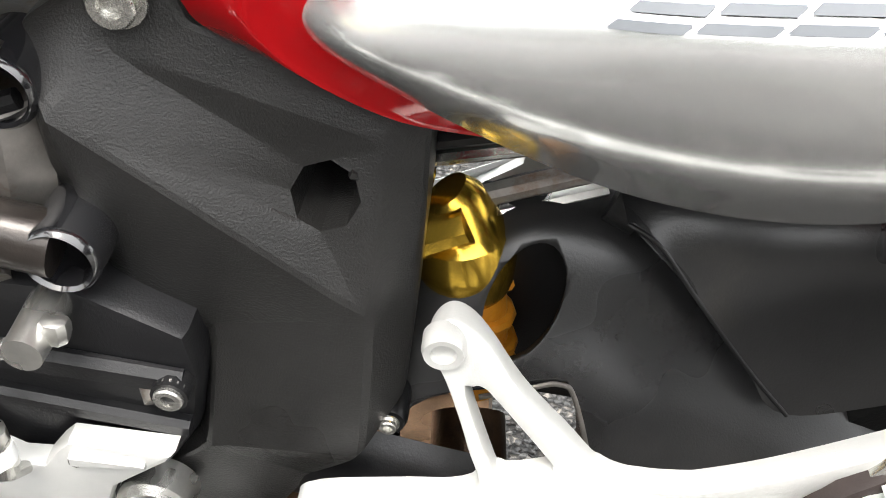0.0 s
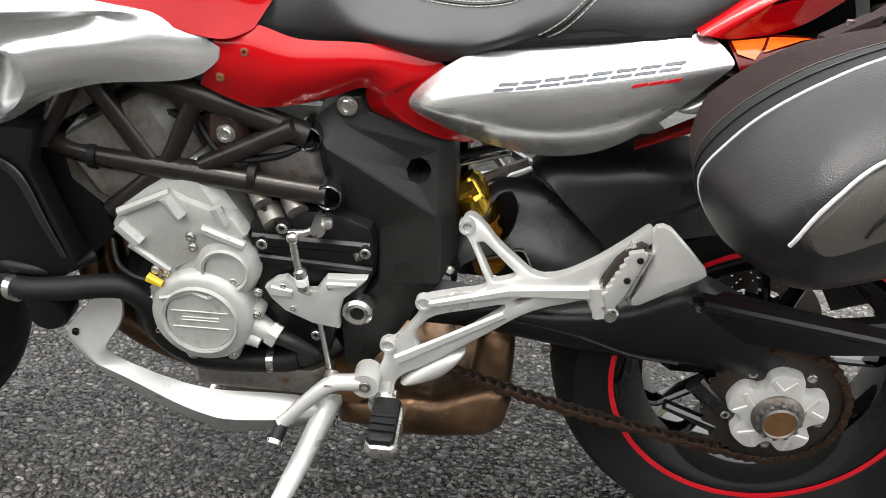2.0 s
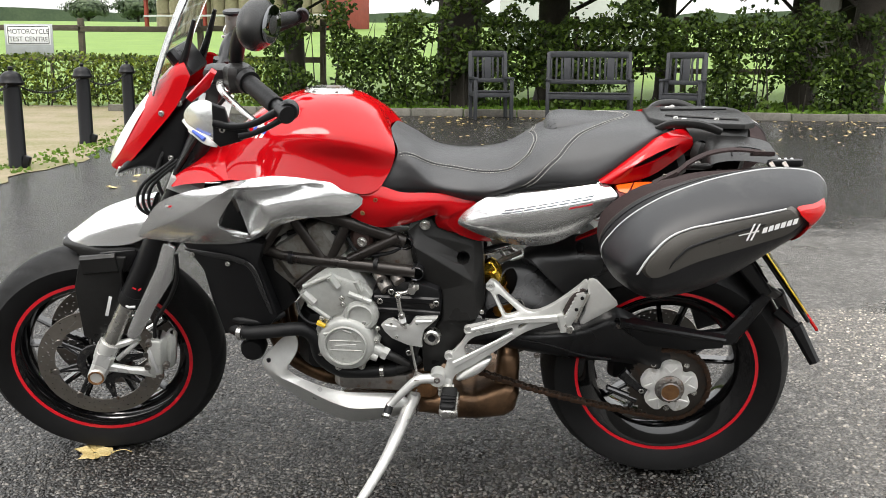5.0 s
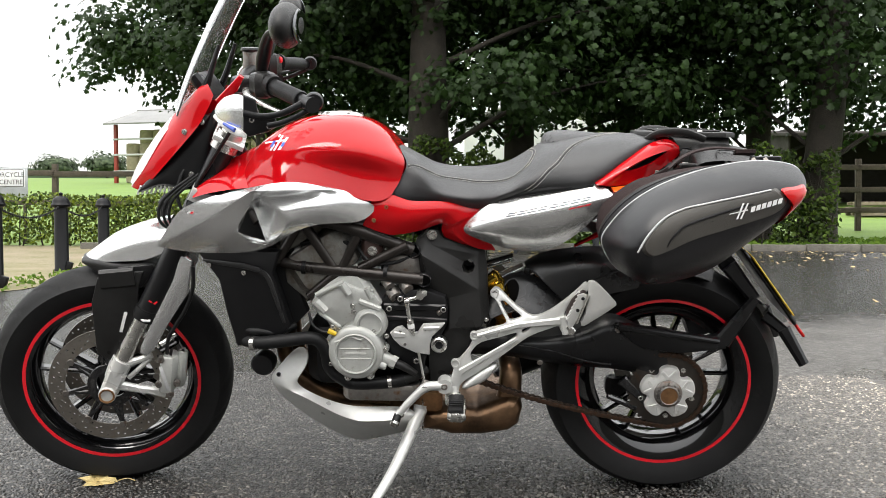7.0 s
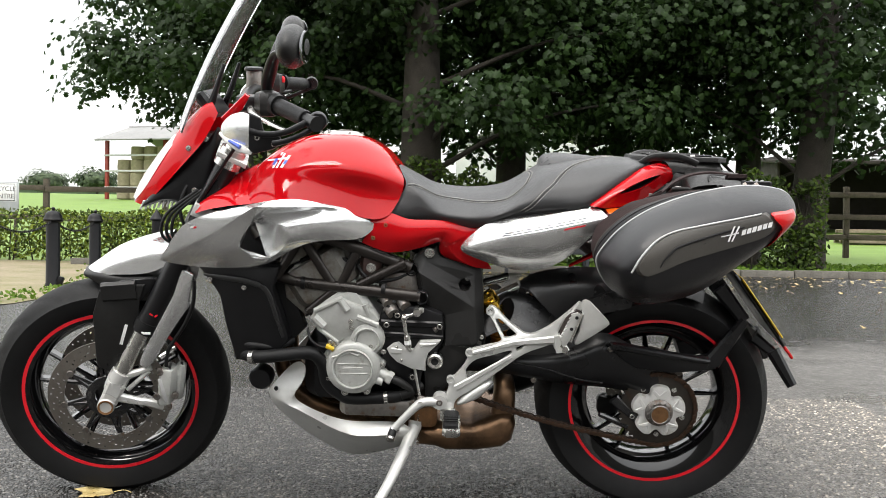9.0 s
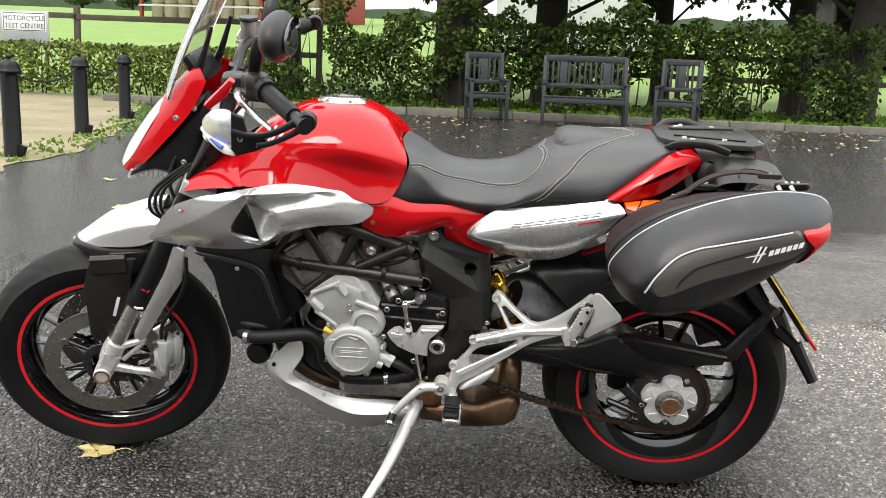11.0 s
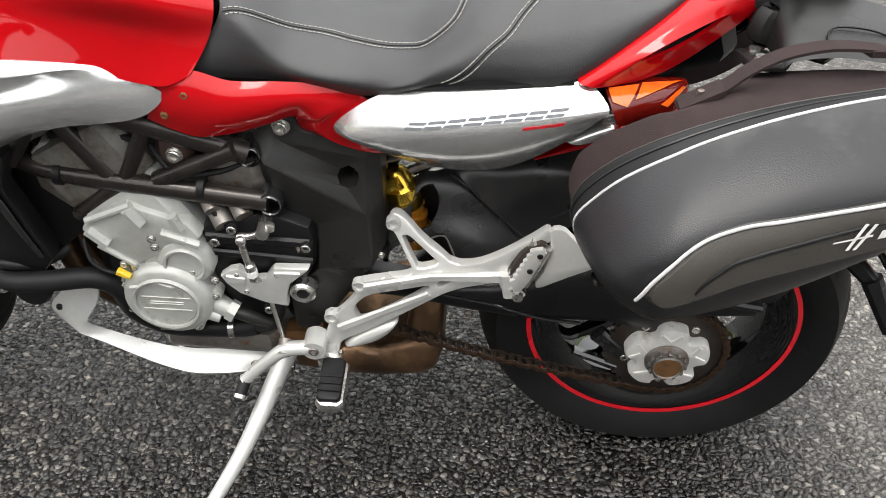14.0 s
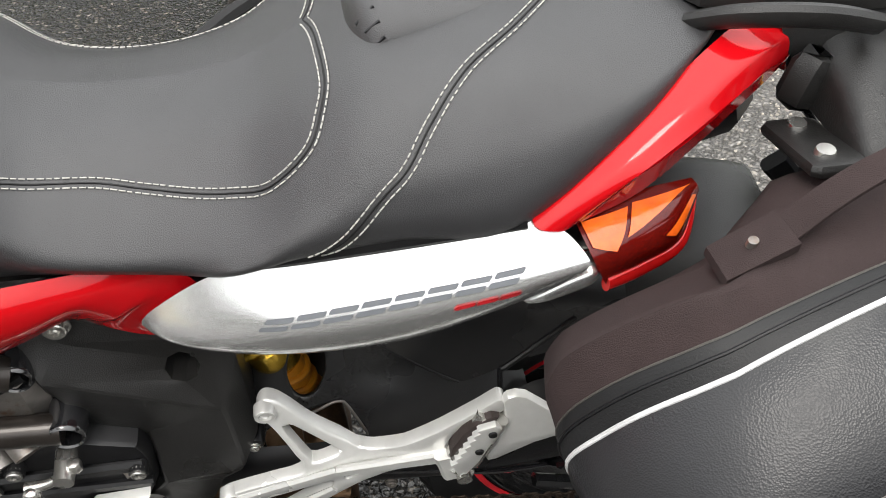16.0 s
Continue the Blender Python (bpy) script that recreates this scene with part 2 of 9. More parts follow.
class Shape:
    """Vertices and faces to which solids are added."""

    def __init__(self):
        self.v, self.f = [], []

    def grid(self, rows, wrap=False, ends=False):
        """Faces between rows of equally many points; wrap joins each row's end to its start; ends fills first and last."""
        o, n = len(self.v), len(rows[0])
        for r in rows:
            self.v += [tuple(float(c) for c in q) for q in r]
        for i in range(len(rows) - 1):
            for j in range(n if wrap else n - 1):
                a, b = o + i * n + j, o + i * n + (j + 1) % n
                self.f.append((a, b, b + n, a + n))
        if ends:
            self.f.append(tuple(range(o + n - 1, o - 1, -1)))
            self.f.append(tuple(range(o + (len(rows) - 1) * n, o + len(rows) * n)))
        return self

    def tube(self, pts, r, seg=12, smooth=0, flat=1.0):
        """A round bar along pts; r a radius or one for each point; smooth: points of a curve through pts; flat squeezes it sideways."""
        p = np.array(pts, float)
        rr = np.full(len(p), r, float) if np.isscalar(r) else np.array(r, float)
        if smooth:
            q = spline(np.column_stack([p, rr]), smooth)
            p, rr = q[:, :3], q[:, 3]
        t = np.gradient(p, axis=0)
        t /= np.linalg.norm(t, axis=1)[:, None] + 1e-12
        up = np.array([0, 1, 0]) if abs(t[0][1]) < 0.8 else np.array([0, 0, 1])
        rows = []
        for k in range(len(p)):
            a = np.cross(t[k], up)
            a /= np.linalg.norm(a) + 1e-12
            b = np.cross(a, t[k])
            up = b
            rows.append([p[k] + rr[k] * (math.cos(w) * a + flat * math.sin(w) * b) for w in np.arange(seg) * 2 * math.pi / seg])
        return self.grid(rows, True, True)

    def lathe(self, profile, centre, axis="y", seg=48, ends=True):
        """profile: (radius, distance along the axis) pairs turned about the axis through centre."""
        rows = []
        for r, d in profile:
            row = []
            for w in np.arange(seg) * 2 * math.pi / seg:
                c, s = r * math.cos(w), r * math.sin(w)
                q = {"y": (c, d, s), "z": (c, s, d), "x": (d, c, s)}[axis]
                row.append(np.add(q, centre))
            rows.append(row)
        return self.grid(rows, True, ends)

    def ring(self, ro, ri, y0, y1, centre, seg=64, chamfer=0.001):
        """A flat ring about the y axis."""
        c = chamfer
        return self.lathe([(ri, y0), (ro - c, y0), (ro, y0 + c), (ro, y1 - c), (ro - c, y1), (ri, y1), (ri, y0)], centre, "y", seg, False)

    def plate(self, outline, y0, thick, edge=0.003, smooth=0, y_of=None):
        """A plate in the x, z plane whose outer face lies at y0 (towards -y), with a rounded edge. y_of(x, z) bends it."""
        p = spline(outline, smooth, True) if smooth else np.array(outline, float)
        at = y_of or (lambda x, z: 0.0)
        rows = []
        for d, y in ((0, thick), (0, edge), (edge * 0.3, edge * 0.3), (edge, 0)):
            q = inset(p, d)
            rows.append([(x, y0 + y + at(x, z), z) for x, z in q])
        return self.grid(rows, True, True)

    def pierced(self, outline, holes, y0, thick, edge=0.003, smooth=0):
        """A plate like plate(), with holes through it."""
        outer = spline(outline, smooth, True) if smooth else np.array(outline, float)
        loops = [(outer, 1)] + [(spline(h, 28, True), -1) for h in holes]
        bm = bmesh.new()
        ends = {0: [], 1: []}
        for p, sgn in loops:
            rings = []
            for d, y in ((edge, 0), (edge * 0.3, edge * 0.3), (0, edge), (0, thick)):
                q = inset(p, d * sgn)
                rings.append([bm.verts.new((x, y0 + y, z)) for x, z in q])
            for a, b in zip(rings[:-1], rings[1:]):
                for k in range(len(p)):
                    bm.faces.new((a[k], a[(k + 1) % len(p)], b[(k + 1) % len(p)], b[k]))
            for key, r in ((0, rings[0]), (1, rings[-1])):
                ends[key] += [bm.edges.get((r[k], r[(k + 1) % len(p)])) for k in range(len(p))]
        for key in ends:
            bmesh.ops.triangle_fill(bm, use_beauty=True, edges=ends[key])
        o = len(self.v)
        bm.verts.index_update()
        self.v += [tuple(v.co) for v in bm.verts]
        self.f += [tuple(v.index + o for v in f.verts) for f in bm.faces]
        bm.free()
        return self

    def puff(self, outline, spine, y0, h, rings=7, back=0.012, n=72, smooth=True, power=0.5, side=-1):
        """A panel in the x, z plane that swells by h from its outline (at y0, a number or a function of x, z) to its spine."""
        p = spline(outline, n, True) if smooth else straight(outline, max(1, n // len(outline)))
        sp = np.array(spine, float)
        at = y0 if callable(y0) else (lambda x, z: y0)
        foot = []
        for q in p:
            best = None
            for a, b in zip(sp[:-1], sp[1:]):
                u = np.clip(np.dot(q - a, b - a) / np.dot(b - a, b - a), 0, 1)
                c = a + u * (b - a)
                d = np.linalg.norm(q - c)
                if best is None or d < best[0]:
                    best = (d, c)
            foot.append(best[1])
        foot = np.array(foot)
        rows = [[(x, at(x, z) - side * back, z) for x, z in p + (foot - p) * 0.03]]
        for k in range(rings + 1):
            f = k / rings
            q = p + (foot - p) * f
            rows.append([(x, at(x, z) + side * h * (1 - (1 - f) ** 2) ** power, z) for x, z in q])
        self.grid(rows, True)
        rows = [[(x, at(x, z) - side * back, z) for x, z in p + (foot - p) * f] for f in (0.995, 0.5, 0.03)]
        return self.grid(rows, True)

    def box(self, centre, size, bevel=0.004, m=None):
        """A box with rounded edges, turned by the matrix m."""
        sx, sy, sz = (s / 2 for s in size)
        b = min(bevel, sx * 0.9, sy * 0.9, sz * 0.9)
        rows = []
        for z, d in ((-sz, b), (-sz + b * 0.3, b * 0.3), (-sz + b, 0), (sz - b, 0), (sz - b * 0.3, b * 0.3), (sz, b)):
            x, y = sx - d, sy - d
            rows.append([(x - b, -y, z), (x, -y + b, z), (x, y - b, z), (x - b, y, z), (-x + b, y, z), (-x, y - b, z), (-x, -y + b, z), (-x + b, -y, z)])
        if m is not None:
            rows = [[tuple(m @ Vector(q)) for q in r] for r in rows]
        return self.grid([[np.add(q, centre) for q in r] for r in rows], True, True)

    def beam(self, a, b, wa, wb, ta, tb, edge=0.004):
        """A tapering flat bar from a to b: widths in the x, z plane, thicknesses along y, edges rounded."""
        a, b = np.array(a, float), np.array(b, float)
        t = b - a
        t /= np.linalg.norm(t)
        n = np.cross(t, (0, 1, 0))
        n /= np.linalg.norm(n)
        o = np.cross(n, t)
        rows = []
        for p, w, h in ((a, wa, ta), (b, wb, tb)):
            w, h, e = w / 2, h / 2, min(edge, w / 2.2, h / 2.2)
            rows.append([p + n * x + o * y for x, y in ((w, h - e), (w - e, h), (-w + e, h), (-w, h - e), (-w, -h + e), (-w + e, -h), (w - e, -h), (w, -h + e))])
        return self.grid(rows, True, True)

    def blob(self, centre, radii, seg=20, rings=12, m=None):
        rows = []
        for k in range(rings + 1):
            a = math.pi * min(max(k / rings, 0.004), 0.996)
            row = [Vector((radii[0] * math.sin(a) * math.cos(w), radii[1] * math.sin(a) * math.sin(w), radii[2] * math.cos(a))) for w in np.arange(seg) * 2 * math.pi / seg]
            rows.append([np.add(m @ q if m else q, centre) for q in row])
        return self.grid(rows, True, True)

    def moved(self, m):
        self.v = [tuple(m @ Vector(q)) for q in self.v]
        return self

    def mirrored(self):
        """The same for the other side of the machine."""
        s = Shape()
        s.v, s.f = [(x, -y, z) for x, y, z in self.v], [tuple(reversed(f)) for f in self.f]
        return s

    def join(self, other):
        o = len(self.v)
        self.v += other.v
        self.f += [tuple(i + o for i in f) for f in other.f]
        return self

    def mesh(self, name, material, sharp=35.0, weld=True):
        me = bpy.data.meshes.new(name)
        me.from_pydata(self.v, [], self.f)
        bm = bmesh.new()
        bm.from_mesh(me)
        if weld:
            bmesh.ops.remove_doubles(bm, verts=bm.verts, dist=0.00005)
        bmesh.ops.recalc_face_normals(bm, faces=bm.faces)
        bm.to_mesh(me)
        bm.free()
        me.shade_smooth()
        me.set_sharp_from_angle(angle=radians(sharp))
        me.materials.append(material)
        return me


def part(name, shape, material, parent=None, label="", sharp=35.0, m=None):
    """One mesh object, under its thing or part if parent is given; m: its pose in its parent."""
    me = shape if isinstance(shape, bpy.types.Mesh) else shape.mesh(name, material, sharp)
    ob = new(name, me)
    if parent:
        ob.parent = parent
    if m is not None:
        ob.matrix_basis = m
    return tagged(ob, label)


def thing(name, label, category, m=None, group="", kind=""):
    ob = new(name)
    ob.empty_display_size = 0.1
    if m is not None:
        ob.matrix_basis = m
    return tagged(ob, label, category, group, kind)


def cage(name, table, faces, creases, side, material, parent, label="", thick=0.004, levels=3, sharp=18.0, corners=False):
    """A smooth panel over a coarse cage of named corners (x, z, distance outwards); creased edges stay crisp."""
    bm = bmesh.new()
    vs = {k: bm.verts.new((x, side * y, z)) for k, (x, z, y) in table.items()}
    for f in faces.split("|"):
        bm.faces.new([vs[k] for k in f.split()])
    layer = bm.edges.layers.float.new("crease_edge")
    for line, value in creases.items():
        line = line.split()
        for p, q in zip(line[:-1], line[1:]):
            e = bm.edges.get((vs[p], vs[q]))
            if e:
                e[layer] = value
    bmesh.ops.recalc_face_normals(bm, faces=bm.faces)
    if sum(f.normal.y * f.calc_area() for f in bm.faces) * side < 0:
        bmesh.ops.reverse_faces(bm, faces=bm.faces)
    me = bpy.data.meshes.new(name)
    bm.to_mesh(me)
    bm.free()
    me.materials.append(material)
    ob = new(name, me)
    sub = ob.modifiers.new("smooth", "SUBSURF")
    sub.levels = sub.render_levels = levels
    if corners:
        sub.boundary_smooth = "PRESERVE_CORNERS"
    t = ob.modifiers.new("thickness", "SOLIDIFY")
    t.thickness, t.offset = thick, -1.0
    bpy.context.view_layer.update()
    baked = bpy.data.meshes.new_from_object(ob.evaluated_get(bpy.context.evaluated_depsgraph_get()))
    ob.modifiers.clear()
    ob.data = baked
    baked.shade_smooth()
    baked.set_sharp_from_angle(angle=radians(sharp))
    ob.parent = parent
    return tagged(ob, label)


class Loft:
    """A smooth skin over sections; each section is a list of points from its first to its last edge."""

    def __init__(self, sections, nu=40, nv=24):
        rows = [spline(s, nv) for s in sections]
        cols = [spline([r[j] for r in rows], nu) for j in range(nv)]
        self.p = np.array(cols).transpose(1, 0, 2)

    def at(self, u, v):
        """The point at u along and v across, both 0 to 1."""
        nu, nv = self.p.shape[:2]
        a, b = u * (nu - 1), v * (nv - 1)
        i, j = min(int(a), nu - 2), min(int(b), nv - 2)
        a, b = a - i, b - j
        q = self.p
        return (q[i, j] * (1 - a) + q[i + 1, j] * a) * (1 - b) + (q[i, j + 1] * (1 - a) + q[i + 1, j + 1] * a) * b

    def skin(self, shape, mirror=True, thick=0.0):
        rows = [list(r) for r in self.p]
        if mirror:
            rows = [[(x, -y, z) for x, y, z in reversed(r[1:])] + r for r in rows]
        shape.grid(rows)
        if thick:
            mid = np.mean([q for r in rows for q in r], axis=0)
            inner = [[np.array(q) + (mid - q) / (np.linalg.norm(mid - q) + 1e-9) * thick for q in r] for r in rows]
            shape.grid(inner)
            shape.grid([rows[0], inner[0]]), shape.grid([rows[-1], inner[-1]])
            shape.grid([[r[0] for r in rows], [r[0] for r in inner]]), shape.grid([[r[-1] for r in rows], [r[-1] for r in inner]])
        return shape


def drape(pts, mesh_object, lift=0.0008):
    """Points (x, z) laid on the side of a panel that faces -y."""
    from_tree = bvh_of(mesh_object)
    out = []
    for x, z in pts:
        hit = from_tree.ray_cast(Vector((x, -2, z)), Vector((0, 1, 0)))[0]
        out.append((x, (hit.y if hit else -0.2) - lift, z))
    return out


def cut(ob, tool_shape, lining):
    """Hollows a part out with a tool; the cut faces take the lining material."""
    tool = new("tool", tool_shape.mesh("tool", lining))
    tool.parent = ob.parent
    b = ob.modifiers.new("hollow", "BOOLEAN")
    b.operation, b.object, b.solver = "DIFFERENCE", tool, "EXACT"
    b.material_mode = "TRANSFER"
    bpy.context.view_layer.update()
    me = bpy.data.meshes.new_from_object(ob.evaluated_get(bpy.context.evaluated_depsgraph_get()))
    ob.modifiers.clear()
    ob.data = me
    bpy.data.objects.remove(tool)


BVH = {}


def bvh_of(ob):
    from mathutils.bvhtree import BVHTree
    if ob.name not in BVH:
        me = ob.data
        BVH[ob.name] = BVHTree.FromPolygons([v.co.copy() for v in me.vertices], [tuple(p.vertices) for p in me.polygons])
    return BVH[ob.name]


def mark(shape, corners, ob, lift=0.0008, cuts=4):
    """A thin four-cornered marking laid on a panel."""
    a, b, c, d = (np.array(q, float) for q in corners)
    for k in (0, 1):
        rows = []
        for i in range(cuts + 1):
            u = i / cuts
            line = [a + (b - a) * u, d + (c - d) * u]
            rows.append(drape([tuple(q) for q in line], ob, lift * (1 - 0.7 * k)))
        shape.grid(rows)
    return shape


bolt_meshes = {}


def bolt(parent, place, r=0.007, material=None, turn=None, out=-1):
    """A round socket-head bolt whose head looks along -y (out = -1)."""
    material = material or STEEL
    key = (material.name,)
    if key not in bolt_meshes:
        s = Shape().lathe([(0.15, 0.45), (0.45, 0.45), (0.5, 0.1), (0.52, 0.0), (0.9, 0.0), (1.0, 0.12), (1.0, 0.7), (1.25, 0.72), (1.25, 0.95)], (0, 0, 0), "y", 16, True)
        bolt_meshes[key] = s.mesh("bolt", material)
    m = Matrix.Translation(place) @ (turn or Matrix()) @ Matrix.Diagonal((r, r * (-out), r, 1))
    return part("bolt", bolt_meshes[key], None, parent, m=m)


# ---- ground ----
def asphalt():
    m, n, l, p = nodes_of("wet_asphalt")
    co = n.new("ShaderNodeTexCoord").outputs["Object"]
    vor = n.new("ShaderNodeTexVoronoi")
    vor.inputs["Scale"].default_value = 66
    warp = n.new("ShaderNodeVectorMath")
    warp.operation = "MULTIPLY_ADD"
    wn1 = n.new("ShaderNodeTexNoise")
    wn1.inputs["Scale"].default_value = 60
    l.new(co, wn1.inputs["Vector"])
    l.new(wn1.outputs["Color"], warp.inputs[0])
    warp.inputs[1].default_value = (0.012, 0.012, 0.012)
    l.new(co, warp.inputs[2])
    l.new(warp.outputs[0], vor.inputs["Vector"])
    edge = n.new("ShaderNodeTexVoronoi")
    edge.feature = "DISTANCE_TO_EDGE"
    edge.inputs["Scale"].default_value = 66
    l.new(warp.outputs[0], edge.inputs["Vector"])
    sep = n.new("ShaderNodeSeparateColor")
    l.new(vor.outputs["Color"], sep.inputs[0])
    stone = ramp(n, l, sep.outputs[0], [(0.0, (0.013, 0.0118, 0.0105)), (0.40, (0.042, 0.038, 0.0335)), (0.72, (0.120, 0.108, 0.094)), (0.9, (0.225, 0.203, 0.175)), (1.0, (0.38, 0.345, 0.30))])
    gap = ramp(n, l, edge.outputs["Distance"], [(0.0, (0.05, 0.05, 0.05)), (0.12, (0.18, 0.18, 0.18)), (0.26, (1, 1, 1))])
    mul = n.new("ShaderNodeMixRGB")
    mul.blend_type = "MULTIPLY"
    mul.inputs[0].default_value = 1.0
    l.new(stone, mul.inputs[1]), l.new(gap, mul.inputs[2])
    wet = ramp(n, l, noise_node(n, l, co, 0.9, 6, 0.62), [(0.42, (0, 0, 0)), (0.60, (1, 1, 1))])
    # wet patch under the machine, darkened further to stand in for its shade
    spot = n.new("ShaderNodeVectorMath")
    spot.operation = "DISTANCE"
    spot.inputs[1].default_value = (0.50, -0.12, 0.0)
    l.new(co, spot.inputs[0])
    wet_shade = n.new("ShaderNodeMapRange")
    wet_shade.interpolation_type = "SMOOTHSTEP"
    wet_shade.inputs["From Min"].default_value, wet_shade.inputs["From Max"].default_value = 1.05, 0.55
    l.new(math_node(n, l, "ADD", spot.outputs["Value"], math_node(n, l, "MULTIPLY", noise_node(n, l, co, 2.2, 5, 0.6), 0.5)), wet_shade.inputs["Value"])
    wet = math_node(n, l, "MAXIMUM", wet, wet_shade.outputs[0])
    # a drier, paler stretch with a ragged edge
    sx = n.new("ShaderNodeSeparateXYZ")
    l.new(co, sx.inputs[0])
    rag = math_node(n, l, "MULTIPLY", noise_node(n, l, co, 0.8, 7, 0.65), 2.4)
    px = n.new("ShaderNodeMapRange")
    px.interpolation_type = "SMOOTHSTEP"
    px.inputs["From Min"].default_value, px.inputs["From Max"].default_value = 1.45, 2.6
    l.new(math_node(n, l, "ADD", sx.outputs[0], rag), px.inputs["Value"])
    py = n.new("ShaderNodeMapRange")
    py.interpolation_type = "SMOOTHSTEP"
    py.inputs["From Min"].default_value, py.inputs["From Max"].default_value = 5.2, 4.6
    l.new(math_node(n, l, "ADD", sx.outputs[1], rag), py.inputs["Value"])
    # beyond it the ground under the trees has stayed wet
    damp = math_node(n, l, "MULTIPLY", px.outputs[0], math_node(n, l, "SUBTRACT", 1.0, py.outputs[0]))
    wet = math_node(n, l, "MAXIMUM", wet, damp)
    # so has the lane behind the machine
    lane = n.new("ShaderNodeMapRange")
    lane.interpolation_type = "SMOOTHSTEP"
    lane.inputs["From Min"].default_value, lane.inputs["From Max"].default_value = 1.0, 2.6
    l.new(math_node(n, l, "ADD", sx.outputs[1], math_node(n, l, "MULTIPLY", rag, 0.6)), lane.inputs["Value"])
    wet = math_node(n, l, "MAXIMUM", wet, math_node(n, l, "MULTIPLY", lane.outputs[0], math_node(n, l, "SUBTRACT", 1.0, px.outputs[0])))
    # wet ground darkens the stone, and so does the shade painted under the machine
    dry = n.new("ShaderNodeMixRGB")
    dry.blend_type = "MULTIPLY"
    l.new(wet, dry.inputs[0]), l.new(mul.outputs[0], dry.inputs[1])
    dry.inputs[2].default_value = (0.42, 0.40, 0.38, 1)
    pale = n.new("ShaderNodeMixRGB")
    l.new(math_node(n, l, "MULTIPLY", math_node(n, l, "MULTIPLY", px.outputs[0], py.outputs[0]), math_node(n, l, "SUBTRACT", 1.0, wet_shade.outputs[0])), pale.inputs[0])
    even = ramp(n, l, sep.outputs[0], [(0.0, (0.10, 0.094, 0.086)), (0.5, (0.16, 0.15, 0.138)), (1.0, (0.27, 0.255, 0.235))])
    joint = n.new("ShaderNodeMixRGB")
    joint.blend_type = "MULTIPLY"
    joint.inputs[0].default_value = 0.6
    l.new(even, joint.inputs[1]), l.new(gap, joint.inputs[2])
    l.new(joint.outputs[0], pale.inputs[2])
    l.new(dry.outputs[0], pale.inputs[1])
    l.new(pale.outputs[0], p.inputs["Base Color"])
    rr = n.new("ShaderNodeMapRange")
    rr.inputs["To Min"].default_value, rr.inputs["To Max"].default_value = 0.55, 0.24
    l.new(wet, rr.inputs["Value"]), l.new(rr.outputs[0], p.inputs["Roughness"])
    b = n.new("ShaderNodeBump")
    b.inputs["Strength"].default_value, b.inputs["Distance"].default_value = 1.0, 0.007
    top = ramp(n, l, edge.outputs["Distance"], [(0.0, (0, 0, 0)), (0.35, (1, 1, 1))])
    hgt = math_node(n, l, "MULTIPLY", top, math_node(n, l, "ADD", sep.outputs[1], 0.4))
    l.new(hgt, b.inputs["Height"]), l.new(b.outputs[0], p.inputs["Normal"])
    return m


def mottled(name, stops, scale, rough=0.85, bump=0.5, detail_scale=None):
    m, n, l, p = nodes_of(name)
    co = n.new("ShaderNodeTexCoord").outputs["Object"]
    f = math_node(n, l, "ADD", math_node(n, l, "MULTIPLY", noise_node(n, l, co, scale, 8, 0.65), 0.6), math_node(n, l, "MULTIPLY", noise_node(n, l, co, (detail_scale or scale * 9), 4), 0.4))
    l.new(ramp(n, l, f, stops), p.inputs["Base Color"])
    p.inputs["Roughness"].default_value = rough
    b = n.new("ShaderNodeBump")
    b.inputs["Strength"].default_value, b.inputs["Distance"].default_value = bump, 0.02
    l.new(noise_node(n, l, co, detail_scale or scale * 9, 4), b.inputs["Height"]), l.new(b.outputs[0], p.inputs["Normal"])
    return m


def foliage(name, dark, bright, through=0.25):
    """Leaves: each leaf its own tone, a little light passing through."""
    m, n, l, p = nodes_of(name)
    rnd = n.new("ShaderNodeNewGeometry").outputs["Random Per Island"]
    c = ramp(n, l, rnd, [(0.0, dark), (0.7, [(a + b) / 2 for a, b in zip(dark, bright)]), (1.0, bright)])
    l.new(c, p.inputs["Base Color"])
    p.inputs["Roughness"].default_value, p.inputs["Specular IOR Level"].default_value = 0.5, 0.2
    tr = n.new("ShaderNodeBsdfTranslucent")
    l.new(c, tr.inputs["Color"])
    mix = n.new("ShaderNodeMixShader")
    mix.inputs[0].default_value = through
    out = n["Material Output"]
    l.new(p.outputs[0], mix.inputs[1]), l.new(tr.outputs[0], mix.inputs[2]), l.new(mix.outputs[0], out.inputs["Surface"])
    return m


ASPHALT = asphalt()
FIELD = mottled("field_grass", [(0.3, (0.07, 0.13, 0.018)), (0.5, (0.11, 0.19, 0.02)), (0.7, (0.155, 0.235, 0.03))], 0.6, 0.8, 0.6, 14)
PAVING = mottled("mossy_block_paving", [(0.3, (0.085, 0.10, 0.018)), (0.44, (0.155, 0.14, 0.055)), (0.56, (0.23, 0.185, 0.12)), (0.75, (0.29, 0.235, 0.165))], 0.9, 0.75, 0.4, 22)
KERB = mottled("weathered_kerb_stone", [(0.3, (0.06, 0.055, 0.045)), (0.6, (0.15, 0.14, 0.12)), (0.8, (0.20, 0.19, 0.16))], 4, 0.8, 0.4)
BARK = mottled("sycamore_bark", [(0.3, (0.010, 0.008, 0.006)), (0.55, (0.026, 0.021, 0.015)), (0.8, (0.050, 0.043, 0.030))], 5, 0.9, 0.8)
WOOD = mottled("weathered_fence_wood", [(0.3, (0.035, 0.028, 0.020)), (0.6, (0.085, 0.068, 0.048)), (0.8, (0.13, 0.11, 0.08))], 6, 0.85, 0.5)
